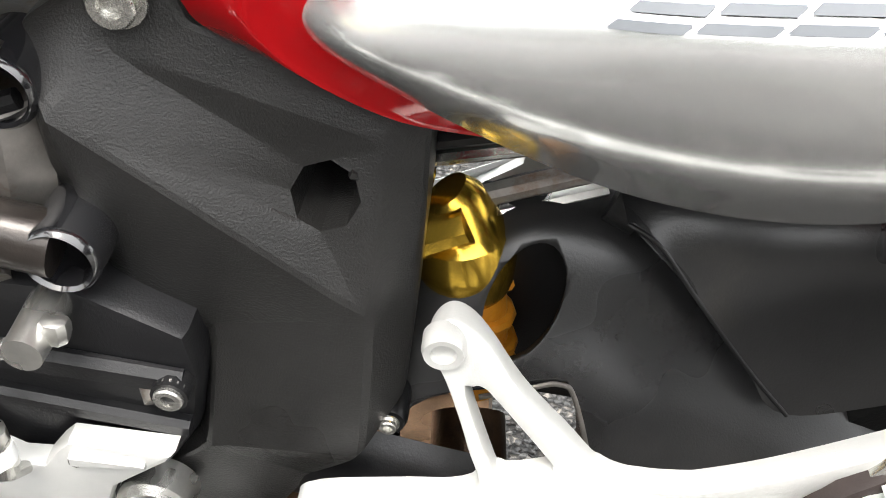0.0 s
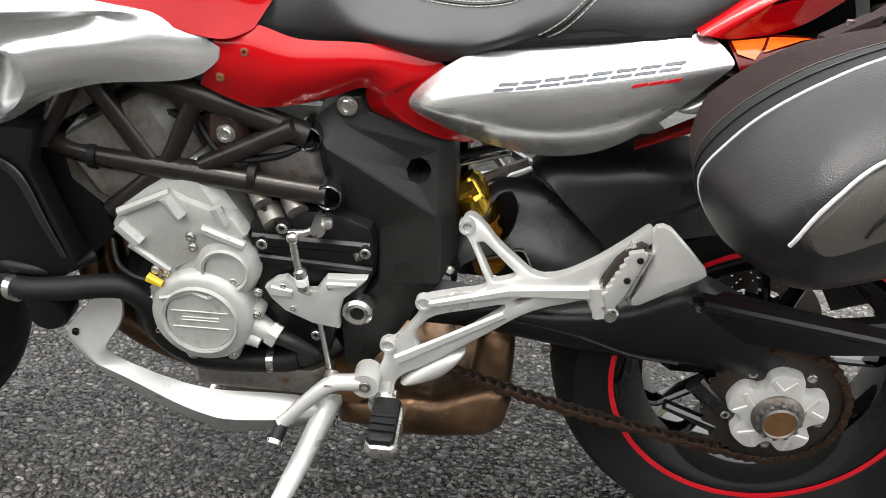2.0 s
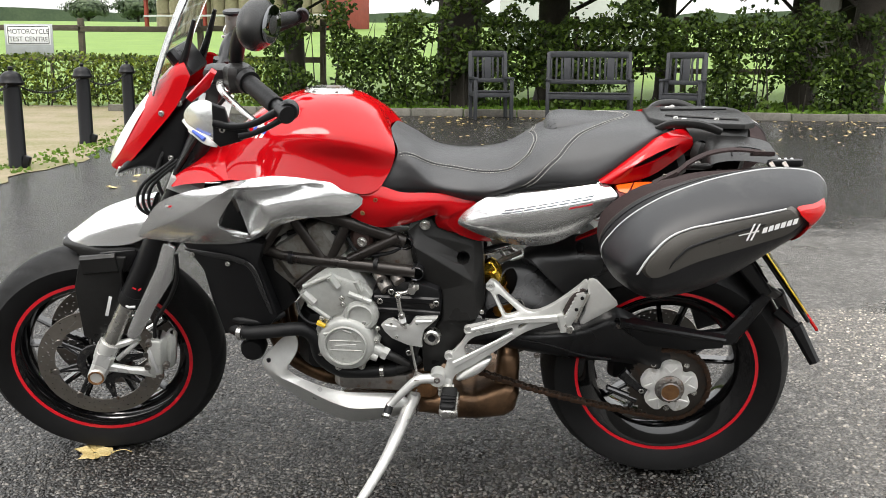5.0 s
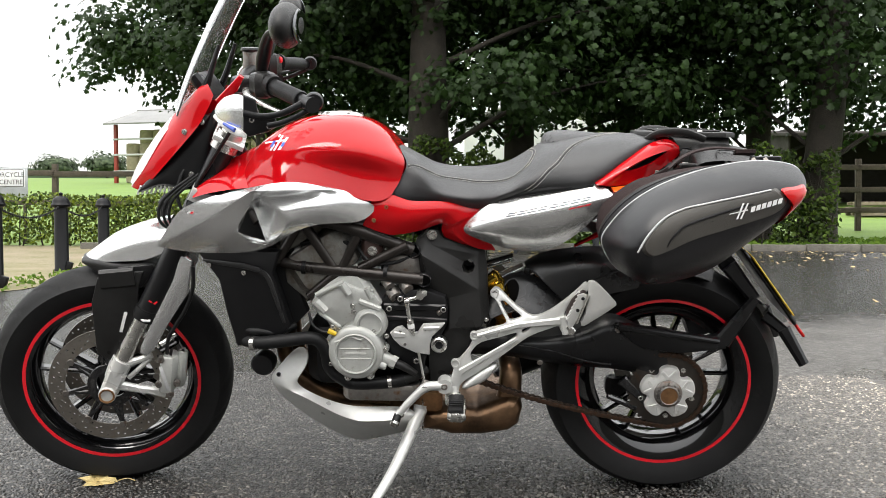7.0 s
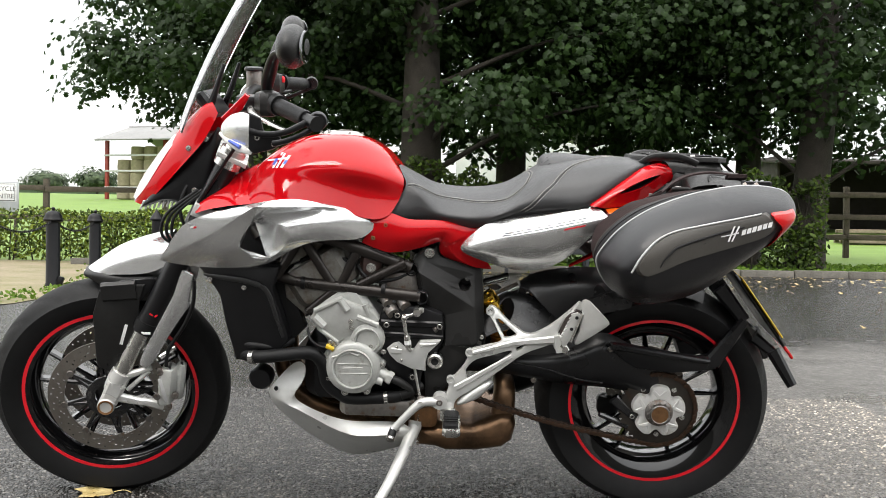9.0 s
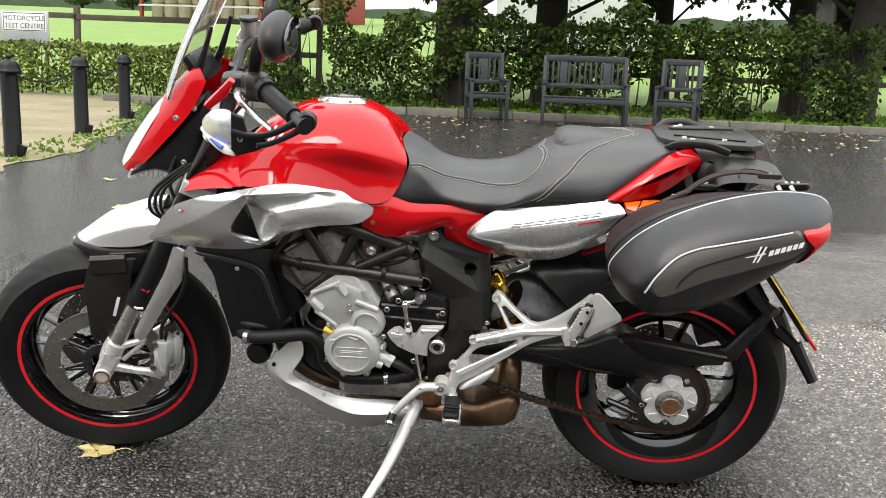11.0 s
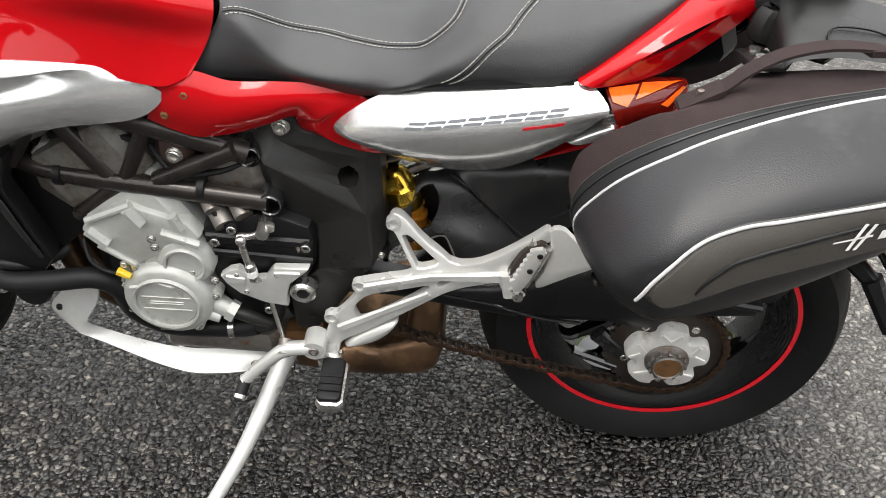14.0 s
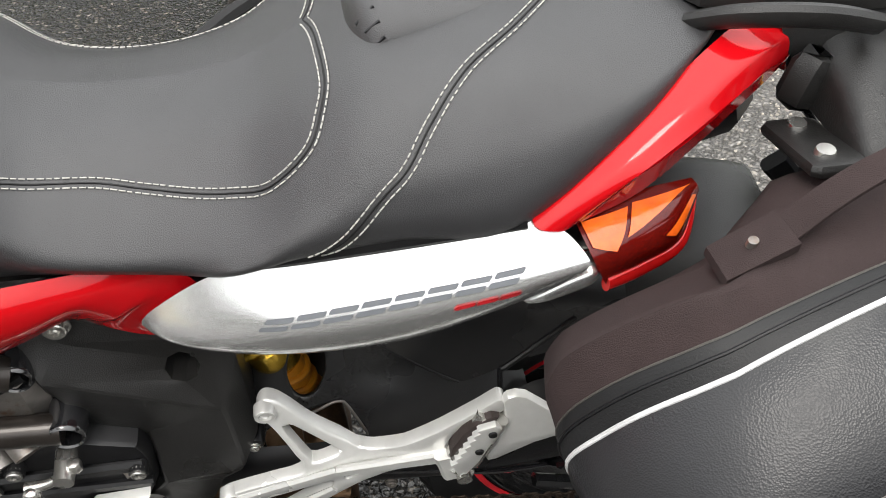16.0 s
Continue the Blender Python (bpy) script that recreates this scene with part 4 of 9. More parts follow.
for kx in range(12):
    for kz in range(4):
        if kz == 3 and kx < 1:
            continue
        o = new("hay_bale", bale_me)
        o.matrix_basis = barn.matrix_basis @ Matrix.Translation((-8.15 + 1.42 * kx, -2.6 + 0.1 * math.sin(kx * 5 + kz), 0.6 + 1.2 * kz))
        tagged(o, "round straw bale stacked in the barn", "hay bale", "bales in the barn")

far_leaf = foliage("far_leaf", (0.035, 0.055, 0.028), (0.085, 0.115, 0.055), 0.1)
for k, (x, y, h, w) in enumerate([(-52, 150, 8, 6), (-46, 158, 4.5, 6), (-38, 155, 5.0, 7), (-30, 150, 6.5, 5), (-70, 170, 6, 9), (-84, 180, 6, 9)]):
    rng = np.random.default_rng(40 + k)
    t = thing("tree", "distant round field tree", "tree", Matrix.Translation((x, y, rise(x, y))), "trees across the field")
    part("trunk", Shape().tube([(0, 0, -0.2), (0.1, 0, h * 0.5), (0, 0, h * 0.9)], [0.3, 0.22, 0.05], 8), BARK, t)
    q = rng.normal(size=(1500, 3))
    q /= np.linalg.norm(q, axis=1)[:, None]
    q *= rng.uniform(0.5, 1.0, 1500)[:, None] * (1 + 0.25 * np.sin(q[:, :1] * 5) * np.cos(q[:, 2:] * 4))
    p = q * np.array((w / 2, w / 2, h * 0.36)) + np.array((0, 0, h * 0.62))
    leaf_cloud("crown", p, q + np.array((0, 0, 0.4)), rng.uniform(0.35, 0.8, 1500), far_leaf, t)
# line of woods all round, far off
rows_a, rows_b = [], []
woods = Shape()
for k in range(241):
    a = 2 * math.pi * k / 240
    h = 7 + 3.0 * noise.noise(Vector((math.cos(a) * 9, math.sin(a) * 9, 0))) + 1.5 * noise.noise(Vector((math.cos(a) * 40, math.sin(a) * 40, 0)))
    r = 330
    rows_a.append((r * math.cos(a), r * math.sin(a), -3))
    rows_b.append((r * math.cos(a), r * math.sin(a), rise(r * math.cos(a), r * math.sin(a)) + h))
woods.grid([rows_a, rows_b])
wo = part("backdrop", woods, mottled("far_woods", [(0.3, (0.03, 0.05, 0.03)), (0.7, (0.08, 0.11, 0.06))], 0.15, 0.9, 0.0), None)
tagged(wo, "far line of woods", "woods", kind="structure")

# pale farm building and dark open shed behind the trees
farm = thing("farm_building", "pale clad farm building glimpsed through the trees", "building", Matrix.Translation((3.2, 46, rise(3, 46))))
part("wall", Shape().box((0, 0, 1.8), (8.0, 6.0, 3.6), 0.03), PALE, farm)
for sgn in (-1, 1):
    part("roof", Shape().box((sgn * 2.1, 0, 4.25), (4.6, 6.4, 0.12), 0.03, Matrix.Rotation(radians(sgn * 20), 4, "Y")), ROOF, farm)
SHEDBLACK = surface("dark_shed_boards", (0.02, 0.016, 0.013), 0.9)
shed = thing("shed", "dark open-fronted timber shed", "shed", Matrix.Translation((17.2, 36, rise(17, 36) - 0.3)))
part("back_wall", Shape().box((0, 3, 1.6), (11, 0.1, 3.6), 0.02), SHEDBLACK, shed)
part("roof", Shape().box((0, 0.5, 3.2), (11.6, 6.4, 0.14), 0.03, Matrix.Rotation(radians(5), 4, "X")), SHEDBLACK, shed)
for sgn in (-1, 1):
    part("end_wall", Shape().box((sgn * 5.5, 0.5, 1.5), (0.1, 5.2, 3.4), 0.02), SHEDBLACK, shed)
ORANGE = surface("faded_orange_paint", (0.55, 0.17, 0.03), 0.5, 0.0, 0.0, 0.2, 3, 0.1, 30)
digger = thing("digger", "faded orange excavator parked by the shed", "digger", Matrix.Translation((16.3, 33.0, rise(16, 33) + 0.3)))
part("body", Shape().box((1.2, 0, 0.75), (2.2, 1.4, 0.6), 0.12), ORANGE, digger)
part("cab", Shape().box((0.9, 0.2, 1.45), (0.8, 0.9, 1.0), 0.1), SHEDBLACK, digger)
part("boom", Shape().beam((0.1, 0, 0.9), (-0.6, 0, 2.0), 0.30, 0.26, 0.22, 0.2, 0.03).beam((-0.62, 0, 2.05), (-0.35, 0, 0.9), 0.24, 0.18, 0.2, 0.18, 0.03), ORANGE, digger)
for sgn in (-1, 1):
    part("track", Shape().box((1.1, sgn * 0.6, 0.22), (2.3, 0.35, 0.44), 0.18), SHEDBLACK, digger)
PALLET = mottled("pale_rough_timber", [(0.3, (0.16, 0.13, 0.09)), (0.7, (0.32, 0.27, 0.20))], 6, 0.9, 0.4)
for k in range(7):
    pl = thing("pallet", "pale rough timber pallet on a stack", "pallet", Matrix.Translation((12.2 + 0.9 * (k // 3) + 0.06 * math.sin(k * 3), 27.5, rise(12, 27.5) + 0.16 * (k % 3) + 0.08)) @ Matrix.Rotation(0.2 * math.sin(k * 2.1), 4, "Z"), "pallets behind the fence")
    for j in range(6):
        part("board", Shape().box((-0.5 + 0.2 * j, 0, 0.055), (0.12, 1.0, 0.022), 0.003), PALLET, pl)
    for j in range(3):
        part("bearer", Shape().box((0, -0.45 + 0.45 * j, 0.0), (1.15, 0.09, 0.09), 0.004), PALLET, pl)

# ---- grass tufts and fallen leaves ----
rng = np.random.default_rng(77)
n = 9000
gx, gy = rng.uniform(-5, 11, n), rng.uniform(14.3, 18.5, n)
c = np.column_stack([gx, gy, rng.uniform(0.0, 0.10, n)])
blades = leaf_cloud("grass", c, np.column_stack([rng.normal(size=n), rng.normal(size=n) - 1.0, rng.normal(size=n) * 0.3]), rng.uniform(0.06, 0.16, n), GRASS, None, False)
tagged(blades, "green grass and weeds behind the kerb", "grass", kind="stuff")
n = 700
a = rng.uniform(0, 1, n)
c = np.column_stack([-4.3 - 2.4 * a ** 2 + rng.normal(size=n) * 0.16, 5.6 + 9.0 * a, rng.uniform(0.0, 0.025, n)])
moss = leaf_cloud("weeds", c, np.column_stack([rng.normal(size=n), rng.normal(size=n) - 0.6, rng.uniform(0.2, 1, n)]), rng.uniform(0.03, 0.08, n), GRASS, None, False)
tagged(moss, "weeds along the edge of the paving", "weeds", kind="stuff")
n = 420
c = np.column_stack([rng.uniform(-3.5, 9, n), 13.9 - rng.exponential(2.2, n), rng.uniform(0.004, 0.012, n)])
c = c[(c[:, 1] > 1.2)]
litter = leaf_cloud("leaf_litter", c, rng.normal(size=c.shape) * 0.22 + np.array((0, 0, 1)), rng.uniform(0.03, 0.09, len(c)), FALLEN, None)
tagged(litter, "small fallen leaves scattered on the asphalt", "leaves", kind="stuff")


def yellow_leaf(x, y, size, turn, name="fallen_leaf"):
    """A curled lobed leaf with its stalk."""
    h = [(0, -0.50), (0.22, -0.40), (0.20, -0.20), (0.52, -0.16), (0.36, 0.06), (0.46, 0.30), (0.18, 0.24), (0.0, 0.52)]
    out = h + [(-a, b) for a, b in h[-2:0:-1]]
    p = straight(out, 3)
    rows = []
    for f in (1.0, 0.7, 0.4, 0.1):
        rows.append([(a * f * size, b * f * size, 0.004 + size * (0.10 * (a * f) ** 2 * 2 + 0.07 * math.sin(4 * a + 3 * b) * f * f + 0.05 * f)) for a, b in p])
    s = Shape().grid(rows, True)
    s.grid([[(a, b, c - 0.0008) for a, b, c in r] for r in rows], True)
    ob = thing(name, "curled pale yellow maple leaf lying on the asphalt", "leaf", Matrix.Translation((x, y, 0)) @ Matrix.Rotation(turn, 4, "Z"), "large fallen leaves")
    part("blade", s, FALLEN_BIG, ob)
    part("stalk", Shape().tube([(0, -0.5 * size, 0.006), (0.02 * size, -0.75 * size, 0.010), (-0.02 * size, -0.95 * size, 0.004)], 0.0014, 6, 10), FALLEN_BIG, ob)


FALLEN_BIG = mottled("pale_yellow_leaf", [(0.3, (0.42, 0.27, 0.07)), (0.5, (0.60, 0.47, 0.20)), (0.7, (0.66, 0.55, 0.30))], 22, 0.6, 0.3)
yellow_leaf(-0.790, -0.030, 0.105, radians(100))
yellow_leaf(-2.30, 3.70, 0.11, radians(40))
yellow_leaf(-2.9, 4.9, 0.09, radians(160))

# ---- an unseen wall added behind the camera to hold back low sky light ----
SKYBLOCK = mottled("sky_block_grey", [(0.3, (0.07, 0.068, 0.062)), (0.7, (0.13, 0.125, 0.115))], 0.8, 0.9, 0.3)
wall_south = part("wall_south", Shape().box((0, -9.2, 1.55), (44.0, 0.4, 3.5), 0.03), SKYBLOCK)
tagged(wall_south, "plain dark unseen wall added to block low sky", "wall", kind="structure")


# ---- the motorcycle ----
LEAN_ON_STAND = radians(11)
BIKE = Matrix.Translation((0, 0.085, 0)) @ Matrix.Rotation(LEAN_ON_STAND, 4, "X") @ Matrix.Rotation(radians(0.55), 4, "Y")
HEAD_FOOT, HEAD_AXIS = Vector((-0.644, 0, 0)), Vector((math.sin(radians(26)), 0, math.cos(radians(26))))
STEER = Matrix.Translation(HEAD_FOOT) @ Matrix.Rotation(radians(12), 4, HEAD_AXIS) @ Matrix.Translation(-HEAD_FOOT)
bike = thing("motorcycle", "red and silver touring motorcycle on its side stand", "motorcycle", BIKE)
FRONT, REAR = Vector((-0.745, 0, 0.313)), Vector((0.735, 0, 0.320))


def tyre(centre, radius, half, bead, m=None):
    """A tyre with slanting tread grooves cut into its crown."""
    prof = [(bead - 0.004, -half * 0.72), (bead + 0.012, -half * 0.86), (bead + 0.035, -half * 0.98), (bead + 0.055, -half), (radius - 0.030, -half * 0.93)]
    prof += [(radius - 0.030 * (abs(k) / 7) ** 2.2, half * 0.93 * k / 7) for k in range(-6, 7)]
    prof += [(r, -y) for r, y in prof[4::-1]]
    seg, rows = 252, []
    for i, (r, y) in enumerate(prof):
        row = []
        for k in range(seg):
            a, deep = 2 * math.pi * k / seg, 0.0
            s = i - 11
            if 2 <= abs(s) <= 6 and (k + 2 * abs(s) + (0 if s > 0 else 7)) % 14 < 1:
                deep = 0.005
            row.append((centre.x + (r - deep) * math.cos(a), centre.y + y, centre.z + (r - deep) * math.sin(a)))
        rows.append(row)
    rows.append(rows[0])
    s = Shape().grid(rows, True)
    return s.moved(m) if m else s


def wheel(name, centre, radius, half, rim_half, parent, m, spokes, label, barrel):
    """A cast wheel: rim, tyre, red tape, hub and forked spokes."""
    y = rim_half
    rim = Shape().lathe([(barrel + 0.005, -y * 0.55), (0.211, -y * 0.94), (0.229, -y), (0.231, -y * 0.93), (0.222, -y * 0.8), (0.216, -y * 0.3), (0.216, y * 0.3), (0.222, y * 0.8), (0.231, y * 0.93), (0.229, y),
                         (0.211, y * 0.94), (barrel + 0.005, y * 0.55), (barrel + 0.001, y * 0.3), (barrel, 0), (barrel + 0.001, -y * 0.3), (barrel + 0.005, -y * 0.55)], centre, "y", 96, False)
    rim.lathe([(0.02, -0.05), (0.042, -0.05), (0.045, -0.045), (0.04, 0), (0.045, 0.045), (0.042, 0.05), (0.02, 0.05)], centre, "y", 32)
    body = part(name, rim.moved(m), RIMBLACK, parent, label)
    part("tyre", tyre(centre, radius, half, 0.226, m), RUBBER, body, "black road tyre with slanting grooves")
    for sgn in (-1, 1):
        part("rim_tape", Shape().ring(0.2305, 0.2215, sgn * (y + 0.0012) - 0.001, sgn * (y + 0.0012) + 0.001, centre, 120, 0.0005).moved(m), STRIPE, body, "red rim tape")
    for k in range(spokes):
        for d in (-1, 1):
            a0 = 2 * math.pi * k / spokes + 0.25
            a1, a2 = a0 + d * 0.06, a0 + d * 0.22
            p0 = centre + Vector((0.04 * math.cos(a1), 0, 0.04 * math.sin(a1)))
            p1 = centre + Vector((0.200 * math.cos(a2), 0, 0.200 * math.sin(a2)))
            part("spoke", Shape().beam(p0, p1, 0.016, 0.010, 0.034, 0.028, 0.004).moved(m), RIMBLACK, body)
    return body


def rotor(centre, y, ro, ri, parent, m, label):
    """A drilled brake disc with its black carrier and bobbins."""
    seg, rows, s = 168, 8, Shape()
    for yy in (y - 0.0025, y + 0.0025):
        o = len(s.v)
        for i in range(rows + 1):
            r = ri + (ro - ri) * i / rows
            s.v += [(centre.x + r * math.cos(2 * math.pi * k / seg), centre.y + yy, centre.z + r * math.sin(2 * math.pi * k / seg)) for k in range(seg)]
        for i in range(rows):
            for k in range(seg):
                if (i, k % 8) in ((1, 0), (3, 3), (5, 6), (6, 1), (2, 5)):
                    continue
                a, b = o + i * seg + k, o + i * seg + (k + 1) % seg
                s.f.append((a, b, b + seg, a + seg))
    s.lathe([(ro, y - 0.0025), (ro + 0.0005, y), (ro, y + 0.0025)], centre, "y", seg, False)
    s.lathe([(ri, y - 0.0025), (ri - 0.0005, y), (ri, y + 0.0025)], centre, "y", seg, False)
    disc = part("brake_disc", s.moved(m), DISC, parent, label)
    c = Shape().ring(0.062, 0.040, y - 0.006, y + 0.004, centre, 40)
    for k in range(8):
        a = 2 * math.pi * k / 8 + 0.15
        u = Vector((math.cos(a), 0, math.sin(a)))
        for d in (-0.16, 0.16):
            w = Vector((math.cos(a + d), 0, math.sin(a + d)))
            arm = Shape().beam(centre + w * 0.055 + Vector((0, y, 0)), centre + u * (ri + 0.002) + Vector((0, y, 0)), 0.010, 0.010, 0.007, 0.006, 0.002)
            part("carrier_arm", arm.moved(m), GLOSSBLACK, disc)
    part("disc_carrier", c.moved(m), GLOSSBLACK, parent, "black disc carrier")
    for k in range(8):
        a = 2 * math.pi * k / 8 + 0.15
        q = centre + Vector(((ri + 0.002) * math.cos(a), y, (ri + 0.002) * math.sin(a)))
        part("bobbin", Shape().lathe([(0.002, -0.006), (0.0085, -0.006), (0.0095, -0.004), (0.0095, 0.004), (0.002, 0.004)], q, "y", 14).moved(m), DARKSTEEL, parent)
    return disc


front_wheel = wheel("front_wheel", FRONT, 0.314, 0.062, 0.048, bike, STEER, 5, "black front wheel with a red rim stripe", 0.191)
rotor(FRONT, -0.068, 0.160, 0.118, front_wheel, STEER, "drilled steel disc with a rusty bloom")
rotor(FRONT, 0.068, 0.160, 0.118, front_wheel, STEER, "drilled steel disc with a rusty bloom")
rear_wheel = wheel("rear_wheel", REAR, 0.316, 0.092, 0.070, bike, Matrix(), 5, "black rear wheel with a red rim stripe", 0.172)


# ---- front fork and mudguard ----
def fork_leg(side):
    s = side
    def at(x, z, y=-0.105):
        return (x, -s * y, z)
    upper = Shape().tube([at(-0.628, 0.532), at(-0.600, 0.585), at(-0.400, 0.965), at(-0.385, 0.993)], [0.030, 0.029, 0.0275, 0.0275], 24)
    leg = part("fork_leg", upper.moved(STEER), SATIN, bike, "black fork leg with a bare steel slider")
    part("slider", Shape().tube([at(-0.738, 0.335), at(-0.615, 0.560)], 0.0215, 24).moved(STEER), STEEL, leg, "worn steel slider")
    part("seal_collar", Shape().tube([at(-0.637, 0.514), at(-0.630, 0.527), at(-0.622, 0.543)], [0.0305, 0.033, 0.0325], 24).moved(STEER), SOFT, leg)
    part("fork_cap", Shape().tube([at(-0.389, 0.985), at(-0.381, 1.000), at(-0.377, 1.008)], [0.0285, 0.027, 0.016], 24).moved(STEER), STEEL, leg)
    # cast foot round the axle, with the arm that carries the caliper
    foot = Shape().tube([at(-0.728, 0.350), at(-0.712, 0.382), at(-0.700, 0.402)], [0.026, 0.028, 0.0275], 20)
    foot.lathe([(0.010, -0.022), (0.020, -0.022), (0.0225, -0.018), (0.0225, 0.016), (0.015, 0.016)], (-0.745, -s * -0.115, 0.314), "y", 28)
    foot.beam(at(-0.740, 0.322, -0.112), at(-0.715, 0.372, -0.108), 0.046, 0.050, 0.040, 0.046, 0.008)
    foot.beam(at(-0.728, 0.338, -0.118), at(-0.650, 0.315, -0.116), 0.026, 0.020, 0.018, 0.016, 0.005)
    foot.beam(at(-0.655, 0.318, -0.116), at(-0.600, 0.300, -0.110), 0.020, 0.028, 0.016, 0.018, 0.005)
    foot.beam(at(-0.706, 0.388, -0.112), at(-0.625, 0.412, -0.112), 0.022, 0.014, 0.020, 0.016, 0.005)
    foot.beam(at(-0.690, 0.352, -0.114), at(-0.632, 0.402, -0.112), 0.012, 0.012, 0.012, 0.012, 0.004)
    part("axle_clamp", foot.moved(STEER), ALLOY, leg, "silver cast axle clamp")
    part("axle_bore", Shape().lathe([(0.005, 0.006), (0.0145, 0.004), (0.0155, -0.003), (0.020, -0.004), (0.021, 0.012)], (-0.745, -s * -0.136, 0.314), "y", 24).moved(STEER), RUSTBORE, leg)
    # radial caliper
    tilt = Matrix.Rotation(radians(8), 4, "Y")
    cal = Shape().box(at(-0.585, 0.362, -0.100), (0.040, 0.056, 0.104), 0.012, tilt)
    cal.box(at(-0.556, 0.365, -0.095), (0.026, 0.05, 0.100), 0.010, tilt)
    cal.box(at(-0.590, 0.362, -0.132), (0.036, 0.012, 0.104), 0.006, tilt)
    cp = part("brake_caliper", cal.moved(STEER), CAST, leg, "grey four-piston brake caliper")
    for dx, dz in ((-0.612, 0.338), (-0.566, 0.338), (-0.600, 0.408), (-0.585, 0.306)):
        part("bolt", Shape().lathe([(0.003, 0.003), (0.004, 0.0), (0.0085, 0.0), (0.009, 0.002), (0.009, 0.014)], at(dx, dz, -0.140), "y", 12).moved(STEER), DARKSTEEL, cp)
    part("caliper_lettering", Shape().box(at(-0.596, 0.356, -0.1385), (0.009, 0.002, 0.07), 0.0008, Matrix.Rotation(radians(-12), 4, "Y")).moved(STEER), PIPING, cp, "pale maker's mark")
    # silver guard behind the slider
    g = [(-0.530, 0.690), (-0.502, 0.672), (-0.508, 0.640), (-0.518, 0.586), (-0.571, 0.508), (-0.617, 0.432), (-0.636, 0.417), (-0.652, 0.428), (-0.648, 0.446), (-0.622, 0.498), (-0.554, 0.622)]
    gs = Shape().plate(g, -0.132, 0.012, 0.004, 0, lambda x, z: 0.10 * abs((x + 0.58) * 0.85 - (z - 0.53) * 0.5))
    gs.beam((-0.598, -0.130, 0.448), (-0.560, -0.118, 0.470), 0.014, 0.010, 0.012, 0.010, 0.003)
    if s > 0:
        gs = gs.mirrored()
    part("fork_guard", gs.moved(STEER), SILVER, leg, "silver fork guard")
    if s < 0:
        bolt(leg, STEER @ Vector((-0.630, -0.130, 0.445)), 0.006, SATIN)
        for k in range(2):
            part("fork_mark", Shape().box((-0.612 + 0.012 * k, -0.1345, 0.566 + 0.004 * (1 - k)), (0.010, 0.001, 0.004), 0.0004, Matrix.Rotation(radians(35 - 70 * k), 4, "Y")).moved(STEER), STRIPE, leg)
        part("collar_lettering", Shape().tube([at(-0.644, 0.527, -0.132), at(-0.633, 0.520, -0.1385), at(-0.617, 0.5185, -0.136)], 0.0035, 8, 0, 0.3).moved(STEER), WHITE, leg)
    return leg


fork_leg(-1), fork_leg(1)
part("front_axle", Shape().tube([(-0.745, -0.11, 0.314), (-0.745, 0.11, 0.314)], 0.012, 16).moved(STEER), DARKSTEEL, bike)

beak = Loft([
    [(-0.796, 0, 0.652), (-0.795, -0.004, 0.652), (-0.794, -0.008, 0.650), (-0.792, -0.010, 0.648)],
    [(-0.762, 0, 0.676), (-0.762, -0.020, 0.673), (-0.763, -0.036, 0.664), (-0.764, -0.044, 0.651)],
    [(-0.700, 0, 0.716), (-0.700, -0.032, 0.711), (-0.702, -0.060, 0.694), (-0.704, -0.072, 0.660)],
    [(-0.620, 0, 0.742), (-0.620, -0.038, 0.737), (-0.622, -0.070, 0.716), (-0.625, -0.084, 0.666)],
    [(-0.560, 0, 0.752), (-0.560, -0.042, 0.747), (-0.562, -0.076, 0.728), (-0.566, -0.090, 0.690)]], 36, 18)
mud = part("mudguard", beak.skin(Shape(), True, 0.006).moved(STEER), SILVER, bike, "silver-white pointed front mudguard")
under = Loft([
    [(-0.790, 0, 0.660), (-0.790, -0.02, 0.657), (-0.792, -0.03, 0.652), (-0.790, -0.032, 0.646)],
    [(-0.735, 0, 0.668), (-0.735, -0.045, 0.664), (-0.735, -0.066, 0.652), (-0.728, -0.070, 0.622)],
    [(-0.680, 0, 0.660), (-0.680, -0.050, 0.658), (-0.680, -0.076, 0.648), (-0.676, -0.082, 0.594)],
    [(-0.610, 0, 0.650), (-0.610, -0.050, 0.652), (-0.610, -0.080, 0.648), (-0.616, -0.086, 0.590)],
    [(-0.540, 0, 0.612), (-0.540, -0.050, 0.612), (-0.540, -0.070, 0.605), (-0.545, -0.076, 0.570)]], 30, 14)
part("mudguard_liner", under.skin(Shape(), True, 0.005).moved(STEER), BLACK, mud, "black plastic mudguard liner")
